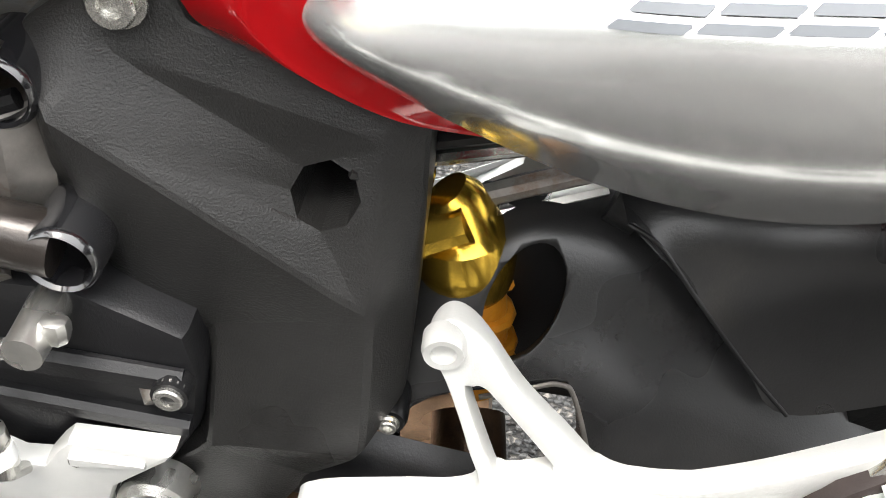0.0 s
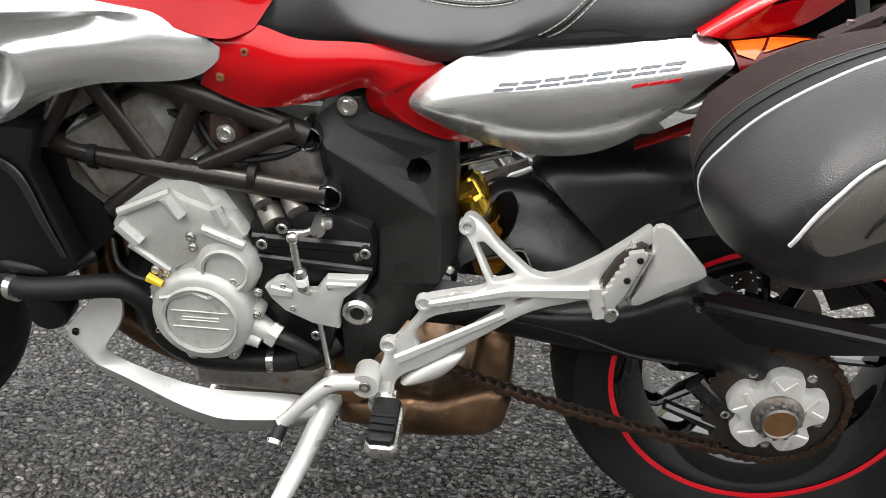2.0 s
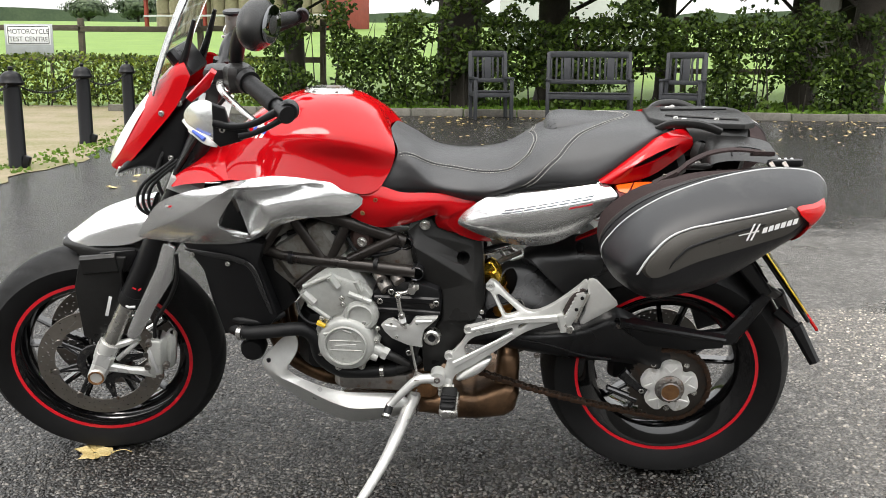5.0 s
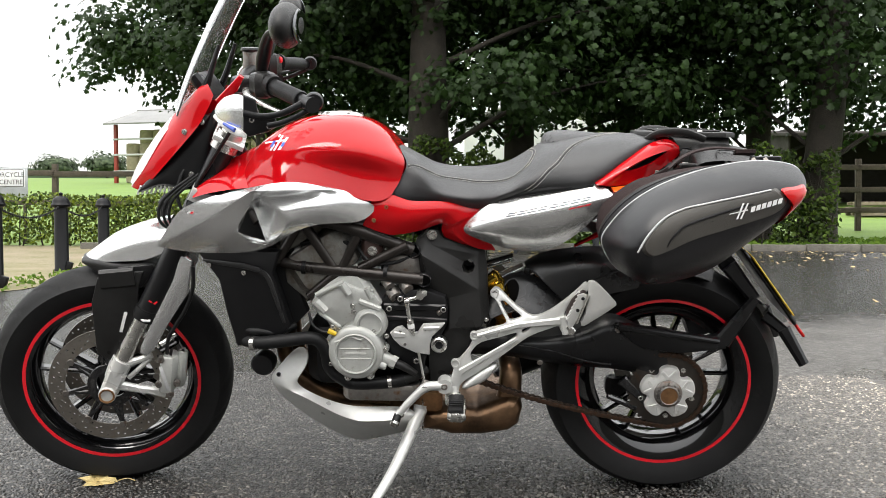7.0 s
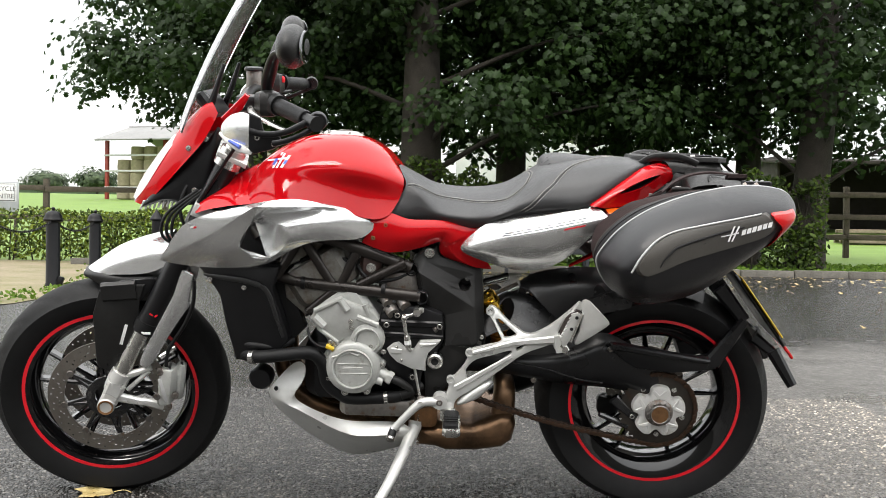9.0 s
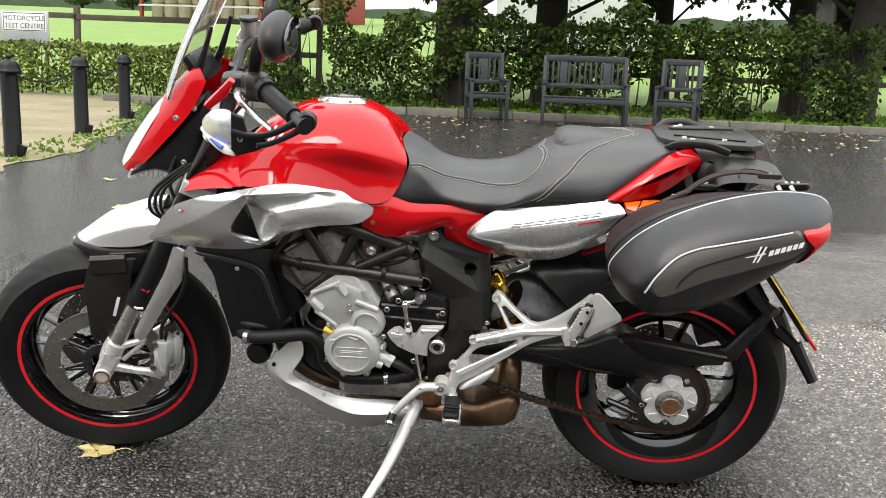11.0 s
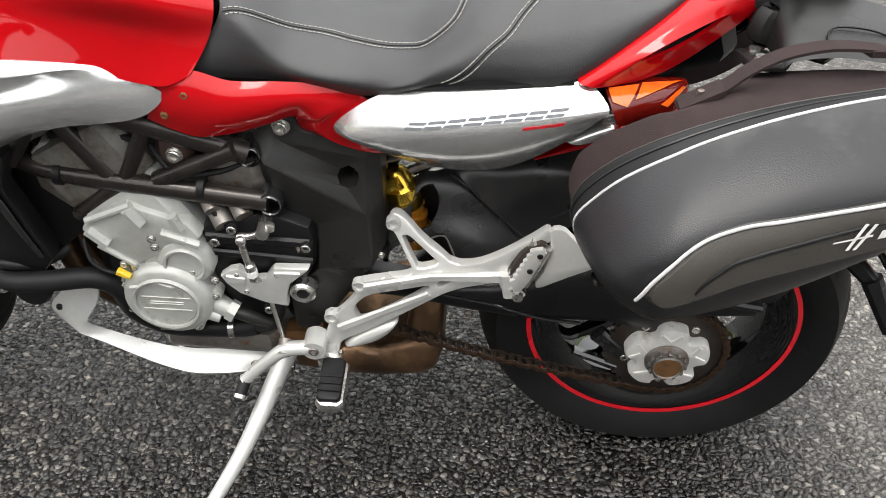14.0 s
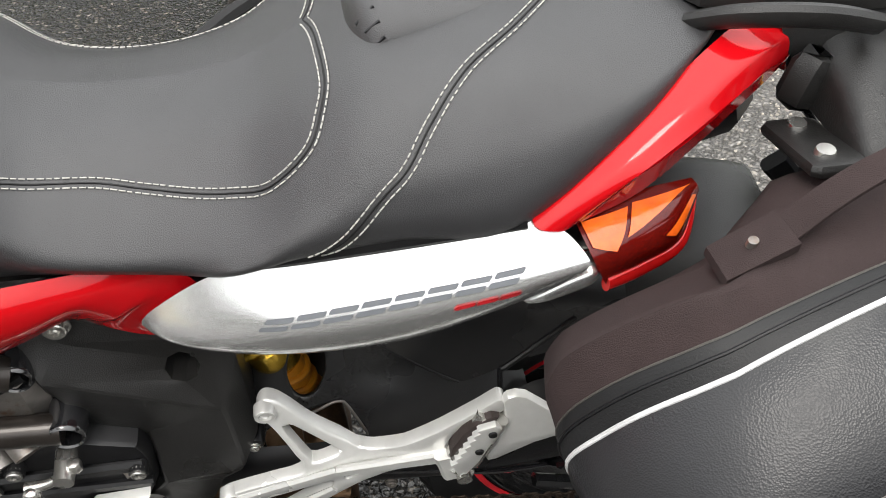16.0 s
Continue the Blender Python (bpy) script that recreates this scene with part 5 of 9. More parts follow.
for s in (-1, 1):
    blade = Shape().plate([(-0.742, 0.628), (-0.715, 0.612), (-0.660, 0.640), (-0.628, 0.640), (-0.645, 0.590), (-0.654, 0.490), (-0.690, 0.408), (-0.735, 0.398), (-0.765, 0.420), (-0.764, 0.560)], -0.102, 0.012, 0.004)
    blade.beam((-0.735, -0.098, 0.622), (-0.650, -0.104, 0.628), 0.05, 0.05, 0.02, 0.016, 0.006)
    if s > 0:
        blade = blade.mirrored()
    b = part("mudguard_blade", blade.moved(STEER), BLACK, mud, "black plastic blade beside the fork")
    if s < 0:
        part("blade_lettering", Shape().box((-0.690, -0.1030, 0.505), (0.008, 0.0012, 0.058), 0.0004, Matrix.Rotation(radians(18), 4, "Y")).moved(STEER), WHITE, b, "small white maker's mark")
        bolt(b, STEER @ Vector((-0.705, -0.1035, 0.448)), 0.005, SATIN)
    part("mudguard_fin", (Shape().plate([(-0.690, 0.650), (-0.606, 0.655), (-0.600, 0.640), (-0.640, 0.592), (-0.655, 0.600)], -0.094, 0.008, 0.003) if s < 0 else
                          Shape().plate([(-0.690, 0.650), (-0.606, 0.655), (-0.600, 0.640), (-0.640, 0.592), (-0.655, 0.600)], -0.094, 0.008, 0.003).mirrored()).moved(STEER), SATIN, mud)
part("brake_hose", Shape().tube([(-0.500, -0.135, 0.66), (-0.505, -0.140, 0.60), (-0.530, -0.135, 0.54), (-0.575, -0.13, 0.47), (-0.585, -0.125, 0.42)], 0.005, 10, 30).moved(STEER), SOFT, bike, "black brake hose")

# ---- yokes, bars, mirrors ----
yoke = Shape().plate([(-0.43, 0.985), (-0.36, 0.950), (-0.355, 0.962), (-0.425, 0.998)], -0.14, 0.28, 0.004)
yoke.plate([(-0.50, 0.835), (-0.43, 0.800), (-0.415, 0.83), (-0.485, 0.865)], -0.14, 0.28, 0.004)
yoke_ob = part("fork_yoke", yoke.moved(STEER), ALLOY, bike, "silver fork yoke")
for s in (-1, 1):
    part("yoke_ring", Shape().tube([(-0.408, s * 0.105, 0.952), (-0.386, s * 0.105, 0.994)], [0.034, 0.032], 28).moved(STEER), STEEL, yoke_ob, "bright clamp ring")
    part("riser", Shape().beam((-0.39, s * 0.045, 0.985), (-0.365, s * 0.045, 1.085), 0.034, 0.036, 0.03, 0.034, 0.006).moved(STEER), SATIN, yoke_ob)
SHIELD = {"L": (-0.405, 1.096, 0.362), "M": (-0.372, 1.130, 0.388), "T": (-0.326, 1.143, 0.412), "C": (-0.362, 1.096, 0.418), "E": (-0.322, 1.098, 0.434), "Q": (-0.378, 1.068, 0.396), "O": (-0.326, 1.052, 0.428)}
BAR = [(-0.195, -0.440, 1.120), (-0.270, -0.290, 1.138), (-0.350, -0.170, 1.128), (-0.365, -0.060, 1.095), (-0.365, 0.060, 1.095), (-0.350, 0.170, 1.128), (-0.270, 0.290, 1.138), (-0.195, 0.440, 1.120)]
bars = part("handlebar", Shape().tube(BAR, 0.0125, 14, 60).moved(STEER), SATIN, bike, "black tapered handlebar")
for s in (-1, 1):
    y = s
    def q(x, yy, z):
        return (x, s * yy, z)
    ribs = [q(-0.210 - 0.06 * k / 26, 0.410 - 0.12 * k / 26, 1.1235 + 0.0135 * k / 26) for k in range(27)]
    part("grip", Shape().tube(ribs, [0.0185 if k % 2 else 0.0170 for k in range(27)], 18).moved(STEER), SOFT, bars, "black ribbed rubber grip")
    part("grip_flange", Shape().tube([q(-0.268, 0.293, 1.1375), q(-0.276, 0.280, 1.1390)], [0.024, 0.026], 18).moved(STEER), SOFT, bars)
    part("switch_pod", Shape().box(q(-0.295, 0.250, 1.138), (0.056, 0.060, 0.060), 0.014, Matrix.Rotation(radians(-s * 25), 4, "Z")).moved(STEER), BLACK, bars, "black switch housing")
    part("switch_button", Shape().box(q(-0.268, 0.248, 1.150), (0.014, 0.018, 0.018), 0.005).moved(STEER), STRIPE if s > 0 else SATIN, bars)
    part("bar_end_weight", Shape().tube([q(-0.199, 0.432, 1.121), q(-0.186, 0.458, 1.118)], [0.016, 0.0175], 18).moved(STEER), SATIN, bars)
    lever = Shape().tube([q(-0.335, 0.215, 1.130), q(-0.330, 0.270, 1.118), q(-0.290, 0.350, 1.105), q(-0.255, 0.420, 1.100), q(-0.250, 0.432, 1.100)], [0.010, 0.008, 0.007, 0.006, 0.008], 10, 24, 0.7)
    part("lever", lever.moved(STEER), STEEL if s < 0 else SATIN, bars, "alloy lever")
    hg = part("hand_guard", Shape().tube([q(-0.180, 0.430, 1.134), q(-0.215, 0.440, 1.116), q(-0.255, 0.446, 1.099), q(-0.295, 0.444, 1.094), q(-0.330, 0.436, 1.100)], [0.009, 0.008, 0.007, 0.007, 0.008], 10, 30, 0.7).moved(STEER), SATIN, bars, "black wrap-round guard with a silver shield")
    part("guard_strut", Shape().tube([q(-0.182, 0.434, 1.114), q(-0.220, 0.444, 1.094), q(-0.255, 0.447, 1.080), q(-0.282, 0.446, 1.074)], [0.008, 0.006, 0.006, 0.007], 10, 24, 0.7).moved(STEER), SATIN, hg)
    part("guard_end", Shape().lathe([(0.002, -0.012), (0.017, -0.012), (0.020, -0.006), (0.020, 0.008), (0.002, 0.010)], (-0.184, s * 0.440, 1.123), "y", 22).moved(STEER), SATIN, hg)
    shell = cage("guard_shield", SHIELD, "L M C Q|M T E C|Q C E O", {"L M T": 0.3, "M C": 0.3}, s, SILVER, hg, "pale silver shield with a clear indicator")
    shell.matrix_basis = STEER
    part("guard_indicator", Shape().tube([q(-0.398, 0.368, 1.086), q(-0.372, 0.398, 1.069), q(-0.348, 0.420, 1.058), q(-0.328, 0.428, 1.050)], [0.004, 0.008, 0.008, 0.003], 10, 16, 0.5).moved(STEER), GLASS, hg, "clear indicator lens with a blue tint")
    part("indicator_tint", Shape().tube([q(-0.376, 0.402, 1.074), q(-0.352, 0.424, 1.063)], [0.003, 0.005], 8).moved(STEER), BLUE, hg)
    part("guard_bracket", Shape().plate([(-0.330, 1.138), (-0.306, 1.128), (-0.300, 1.100), (-0.266, 1.088), (-0.260, 1.072), (-0.282, 1.060), (-0.322, 1.050), (-0.334, 1.062)], -0.438, 0.012, 0.004).moved(Matrix.Diagonal((1, -s, 1, 1))).moved(STEER), SATIN, hg)
    for bx, bz, by in ((-0.315, 1.086, 0.440), (-0.279, 1.072, 0.440), (-0.184, 1.123, 0.453)):
        bolt(hg, STEER @ Vector((bx, s * by, bz)), 0.006, STEEL, out=s)
    stalk = Shape().tube([q(-0.300, 0.235, 1.160), q(-0.292, 0.250, 1.200), q(-0.275, 0.300, 1.250), q(-0.255, 0.335, 1.255)], [0.012, 0.016, 0.013, 0.010], 12, 24, 0.7)
    mir = part("mirror", stalk.moved(STEER), SATIN, bars, "black teardrop mirror on a stalk")
    turn = Matrix.Rotation(radians(s * 12), 4, "Z")
    part("mirror_shell", Shape().blob(q(-0.236, 0.382, 1.276), (0.034, 0.082, 0.048), 28, 18, turn).moved(STEER), BLACK, mir)
    part("mirror_glass", Shape().blob(q(-0.209, 0.382, 1.275), (0.0060, 0.066, 0.036), 24, 12, turn).moved(STEER), MIRROR, mir, "mirror glass")
part("clutch_reservoir", Shape().lathe([(0.004, 0.036), (0.019, 0.036), (0.021, 0.032), (0.021, 0.008), (0.023, 0.0), (0.023, -0.010), (0.004, -0.012)][::-1], (-0.345, 0.205, 1.142), "z", 24).moved(STEER), DARKSTEEL, bars, "smoky fluid pot with a black lid")
part("reservoir_lid", Shape().lathe([(0.004, 0.0), (0.025, 0.0), (0.026, 0.004), (0.024, 0.009), (0.004, 0.010)], (-0.345, 0.205, 1.178), "z", 24).moved(STEER), SATIN, bars)
part("brake_master", Shape().box((-0.345, -0.205, 1.135), (0.05, 0.06, 0.036), 0.008).moved(STEER), SATIN, bars, "black clutch perch")
part("perch_cover", Shape().plate([(-0.400, 1.110), (-0.345, 1.165), (-0.335, 1.158), (-0.350, 1.130), (-0.390, 1.100)], -0.300, 0.030, 0.004).moved(STEER), RED, bars, "red inner guard")
part("bar_cable", Shape().tube([(-0.31, -0.24, 1.11), (-0.36, -0.20, 1.05), (-0.44, -0.13, 0.93), (-0.50, -0.10, 0.83), (-0.50, -0.09, 0.75)], 0.0045, 8, 30).moved(STEER), SOFT, bars, "black cable")
part("bar_cable", Shape().tube([(-0.31, 0.20, 1.11), (-0.40, 0.10, 1.03), (-0.50, -0.02, 0.92), (-0.53, -0.05, 0.84), (-0.50, -0.06, 0.76)], 0.0045, 8, 30).moved(STEER), SOFT, bars, "black cable")
for k in range(3):
    part("headstock_hose", Shape().tube([(-0.46 - 0.01 * k, -0.08, 0.90), (-0.535 - 0.012 * k, -0.09, 0.84), (-0.545 - 0.012 * k, -0.09, 0.78), (-0.50, -0.08, 0.74)], 0.004, 10, 24).moved(STEER), SOFT, bars)
for s in (-1, 1):
    part("headstock_tube", Shape().tube([(-0.40, s * 0.04, 0.93), (-0.36, s * 0.10, 0.84), (-0.30, s * 0.15, 0.76)], 0.016, 12, 12), TUBE, bike)
part("headstock", Shape().tube([(-0.472, 0, 0.80), (-0.395, 0, 0.962)], 0.036, 24), TUBE, bike, "dark steering head")

# ---- nose fairing, headlamp, screen ----
nose_l = Loft([
    [(-0.672, 0, 0.842), (-0.668, -0.020, 0.842), (-0.655, -0.045, 0.838), (-0.630, -0.062, 0.832)],
    [(-0.645, 0, 0.900), (-0.637, -0.040, 0.897), (-0.614, -0.078, 0.886), (-0.580, -0.098, 0.868)],
    [(-0.590, 0, 0.978), (-0.580, -0.052, 0.974), (-0.552, -0.096, 0.960), (-0.514, -0.118, 0.934)],
    [(-0.535, 0, 1.046), (-0.524, -0.060, 1.040), (-0.494, -0.106, 1.024), (-0.456, -0.126, 0.996)],
    [(-0.488, 0, 1.092), (-0.478, -0.066, 1.087), (-0.455, -0.112, 1.082), (-0.425, -0.128, 1.045)],
    [(-0.466, 0, 1.108), (-0.456, -0.068, 1.104), (-0.430, -0.110, 1.102), (-0.412, -0.126, 1.075)]], 40, 20)
nose = part("nose_fairing", nose_l.skin(Shape(), True, 0.006), RED, bike, "red nose fairing round the headlamp")
lamp_l = Loft([[(-0.6735, 0, 0.850), (-0.670, -0.020, 0.850), (-0.655, -0.046, 0.846)], [(-0.6485, 0, 0.900), (-0.641, -0.040, 0.898), (-0.6135, -0.080, 0.886)],
               [(-0.5940, 0, 0.978), (-0.584, -0.052, 0.975), (-0.5615, -0.090, 0.963)], [(-0.556, 0, 1.024), (-0.545, -0.054, 1.020), (-0.5265, -0.078, 1.016)]], 20, 10)
part("headlamp", lamp_l.skin(Shape(), True, 0.004), GLASS, nose, "headlamp glass, whitened for the sky's reflection")
for s in (-1, 1):
    cheek = Shape().puff([(-0.628, 0.832), (-0.560, 0.848), (-0.500, 0.838), (-0.455, 0.860), (-0.425, 0.985), (-0.418, 1.040), (-0.440, 1.015), (-0.500, 0.965), (-0.545, 0.915)], [(-0.58, 0.855), (-0.50, 0.90), (-0.44, 0.98)], lambda x, z: -0.080 - 0.10 * (x + 0.63), 0.012, 5, 0.02, 54)
    c = part("nose_cheek", cheek if s < 0 else cheek.mirrored(), SATIN, nose, "satin black cheek panel under the nose")
    rib = Shape()
    for k in range(9):
        x0 = -0.628 + 0.012 * k
        rib.beam((x0 - 0.004, s * (0.074 + 0.10 * (x0 + 0.63)), 0.824 + 0.0012 * k), (x0 + 0.010, s * (0.086 + 0.10 * (x0 + 0.63)), 0.846 + 0.0038 * k), 0.005, 0.005, 0.006, 0.006, 0.001)
    part("position_lamp", rib, GLASS, nose, "ribbed clear lamp strip")
    if s < 0:
        for bx, bz in ((-0.445, 1.010), (-0.490, 0.985), (-0.478, 0.878)):
            bolt(c, (bx, -0.118 if bz < 0.9 else -0.124, bz), 0.006)
rows = []
for v in np.linspace(0, 1, 24):
    cx, cz = -0.535 + 0.150 * v + 0.055 * v * v, 1.045 + 0.385 * v
    half = 0.088 - 0.022 * v ** 3
    rows.append([(cx + 0.020 * u * u, half * u, cz - 0.030 * u * u) for u in np.linspace(-1, 1, 25)])
screen_shape = Shape().grid(rows)
screen_shape.grid([[(x + 0.004, y * 0.995, z - 0.001) for x, y, z in r] for r in rows])
for a in (0, -1):
    screen_shape.grid([rows[a], [(x + 0.004, y * 0.995, z - 0.001) for x, y, z in rows[a]]])
    screen_shape.grid([[r[a] for r in rows], [(r[a][0] + 0.004, r[a][1] * 0.995, r[a][2] - 0.001) for r in rows]])
screen_ob = part("windscreen", screen_shape, CLEAR, bike, "clear tall windscreen")
for s in (-1, 1):
    part("screen_bracket", Shape().tube([(-0.450, s * 0.075, 1.06), (-0.425, s * 0.078, 1.12), (-0.400, s * 0.078, 1.19)], [0.012, 0.008, 0.005], 8, 14), SATIN, screen_ob, "black screen bracket")
part("dashboard", Shape().box((-0.455, 0, 1.085), (0.03, 0.13, 0.075), 0.008, Matrix.Rotation(radians(-35), 4, "Y")), SATIN, bike, "black dashboard")
part("nose_frame", Shape().box((-0.47, 0, 0.93), (0.12, 0.13, 0.14), 0.02, Matrix.Rotation(radians(-30), 4, "Y")), BLACK, bike, "black plastic behind the headlamp")

# ---- fuel tank ----
tank_l = Loft([
    [(-0.345, 0, 0.925), (-0.345, -0.050, 0.922), (-0.345, -0.095, 0.918), (-0.345, -0.135, 0.905), (-0.345, -0.165, 0.885), (-0.345, -0.185, 0.862)],
    [(-0.290, 0, 0.978), (-0.290, -0.055, 0.975), (-0.290, -0.105, 0.962), (-0.290, -0.150, 0.935), (-0.290, -0.196, 0.902), (-0.290, -0.232, 0.858)],
    [(-0.210, 0, 1.020), (-0.210, -0.060, 1.016), (-0.210, -0.115, 0.998), (-0.210, -0.172, 0.955), (-0.210, -0.200, 0.912), (-0.210, -0.236, 0.868)],
    [(-0.120, 0, 1.032), (-0.120, -0.065, 1.028), (-0.120, -0.125, 1.006), (-0.120, -0.183, 0.952), (-0.120, -0.182, 0.902), (-0.120, -0.202, 0.856)],
    [(-0.045, 0, 1.022), (-0.045, -0.062, 1.018), (-0.045, -0.120, 0.995), (-0.045, -0.180, 0.944), (-0.045, -0.168, 0.890), (-0.045, -0.186, 0.828)],
    [(0.010, 0, 0.990), (0.012, -0.055, 0.987), (0.018, -0.105, 0.970), (0.022, -0.162, 0.928), (0.018, -0.158, 0.876), (0.0, -0.182, 0.822)],
    [(0.036, 0, 0.952), (0.040, -0.050, 0.950), (0.050, -0.095, 0.940), (0.062, -0.136, 0.912), (0.052, -0.142, 0.872), (0.030, -0.168, 0.832)]], 60, 40)
tank_s = tank_l.skin(Shape(), True, 0.008)
tank = part("fuel_tank", tank_s, RED, bike, "glossy red fuel tank with a silver filler cap")
for s in (-1, 1):
    horn = Loft([
        [(-0.462, s * 0.150, 0.842), (-0.462, s * 0.160, 0.842), (-0.460, s * 0.170, 0.838), (-0.454, s * 0.186, 0.826)],
        [(-0.420, s * 0.125, 0.880), (-0.420, s * 0.150, 0.882), (-0.420, s * 0.176, 0.868), (-0.416, s * 0.206, 0.838)],
        [(-0.360, s * 0.095, 0.928), (-0.360, s * 0.132, 0.922), (-0.360, s * 0.172, 0.895), (-0.358, s * 0.228, 0.850)],
        [(-0.285, s * 0.075, 0.962), (-0.285, s * 0.122, 0.940), (-0.285, s * 0.166, 0.902), (-0.285, s * 0.222, 0.858)]], 24, 14)
    part("tank_horn", horn.skin(Shape(), False, 0.012), RED, tank, "red front wing of the tank")
cap_m = Matrix.Translation((-0.115, 0, 1.0265)) @ Matrix.Rotation(radians(1), 4, "Y")
cap = part("filler_cap", Shape().lathe([(0.003, 0.011), (0.030, 0.0115), (0.046, 0.0095), (0.050, 0.006), (0.058, 0.004), (0.060, 0.0), (0.060, -0.02), (0.003, -0.02)], (0, 0, 0), "z", 56).moved(cap_m), STEEL, tank, "brushed silver filler cap")
for k in range(6):
    a = math.pi / 3 * k
    part("cap_screw", Shape().lathe([(0.001, 0.0085), (0.0035, 0.008), (0.004, 0.004)], (0.054 * math.cos(a), 0.054 * math.sin(a), 0), "z", 10).moved(cap_m), DARKSTEEL, cap)
part("cap_lock", Shape().box((0.010, 0, 0.012), (0.034, 0.020, 0.004), 0.002).moved(cap_m), DARKSTEEL, cap)
emblem = Shape()
for a, b, c, d in (((-0.288, 0.957), (-0.225, 0.966), (-0.225, 0.970), (-0.288, 0.961)), ((-0.268, 0.942), (-0.262, 0.942), (-0.246, 0.980), (-0.252, 0.980)), ((-0.258, 0.942), (-0.252, 0.942), (-0.238, 0.978), (-0.244, 0.978)), ((-0.246, 0.944), (-0.238, 0.944), (-0.222, 0.974), (-0.230, 0.974))):
    mark(emblem, (a, b, c, d), tank, 0.0012)
part("tank_emblem", emblem, WHITE, tank, "white and blue star emblem")
emblem = Shape()
for a, b, c, d in (((-0.270, 0.950), (-0.262, 0.950), (-0.256, 0.965), (-0.264, 0.965)), ((-0.240, 0.952), (-0.232, 0.952), (-0.228, 0.962), (-0.236, 0.962))):
    mark(emblem, (a, b, c, d), tank, 0.0018)
part("emblem_centre", emblem, BLUE, tank)

# ---- silver side fairings with their air scoops ----
FAIRING = {"A": (-0.544, 0.708, 0.212), "B": (-0.486, 0.791, 0.245), "C": (-0.451, 0.822, 0.252), "C2": (-0.363, 0.85, 0.262), "C3": (-0.283, 0.87, 0.262), "D": (-0.202, 0.883, 0.238), "E": (-0.146, 0.867, 0.21), "F": (-0.079, 0.85, 0.188), "G": (-0.033, 0.826, 0.182), "H": (-0.003, 0.804, 0.178), "I": (-0.035, 0.763, 0.19), "J": (-0.14, 0.777, 0.22), "K": (-0.219, 0.744, 0.228), "L": (-0.262, 0.705, 0.222), "M": (-0.368, 0.69, 0.205), "N": (-0.473, 0.69, 0.195), "X0": (-0.283, 0.863, 0.292), "Xm": (-0.389, 0.792, 0.272), "Xa": (-0.468, 0.75, 0.245), "S0": (-0.275, 0.849, 0.28), "S1": (-0.323, 0.776, 0.268), "S2": (-0.327, 0.759, 0.262)}
FAIRING.update({"S3": (-0.305, 0.728, 0.235), "S4": (-0.258, 0.716, 0.232), "hBR": (-0.272, 0.725, 0.215), "hTR": (-0.300, 0.808, 0.205), "P2": (-0.195, 0.783, 0.257), "P1": (-0.233, 0.816, 0.26), "P0": (-0.27, 0.839, 0.240), "T1": (-0.081, 0.85, 0.196), "U1": (-0.22, 0.839, 0.226), "T0": (-0.246, 0.863, 0.285), "Q": (-0.384, 0.709, 0.225), "V1": (-0.397, 0.743, 0.252), "Tm": (-0.167, 0.859, 0.240), "R1": (-0.165, 0.82, 0.25), "R2": (-0.074, 0.818, 0.212), "hTL": (-0.316, 0.798, 0.212), "hBL": (-0.330, 0.752, 0.236), "c2": (-0.359, 0.81, 0.236), "c3": (-0.279, 0.83, 0.236), "d": (-0.198, 0.843, 0.212), "e": (-0.142, 0.827, 0.184), "f": (-0.075, 0.81, 0.162)})
FAIRING_FACES = ("A B Xa|B C Xm Xa|C C2 X0 Xm|C2 C3 X0|A Xa N|Xa Xm V1 N|Xm X0 S0 S1|Xm S1 S2 V1|V1 S2 Q|N V1 Q M|Q S2 S3 M|M S3 S4 L|C3 D T0 X0|D E Tm T0|E F T1 Tm|T0 Tm U1 P0|Tm T1 U1|X0 T0 P0 S0|"
                 "P0 U1 R1 P1|U1 T1 R2 R1|T1 F G R2|R2 G H I|P1 R1 J P2|R1 R2 I J|P2 J K|P2 K L S4|S0 P0 hTR hTL|P0 P1 hTR|P1 P2 hBR hTR|P2 S4 hBR|S0 hTL S1|S1 hTL hBL S2|S2 hBL hBR S3|S3 hBR S4|"
                 "C2 c2 c3 C3|C3 c3 d D|D d e E|E e f F")
FAIRING_CREASES = {"A Xa Xm X0": 0.85, "X0 S0 S1 S2": 0.9, "S2 S3 S4": 0.6, "P0 P1 P2": 0.97, "P2 S4": 0.75, "S1 hTL": 1.0, "S2 hBL": 1.0, "hBR S3": 1.0, "P1 hTR": 1.0, "X0 T0 Tm T1": 0.95, "P0 U1 T1": 0.9, "S2 Q": 0.8, "C C2 C3 D E F": 0.45, "B C": 0.3, "S0 P0": 0.6, "hTR hBR": 0.8}


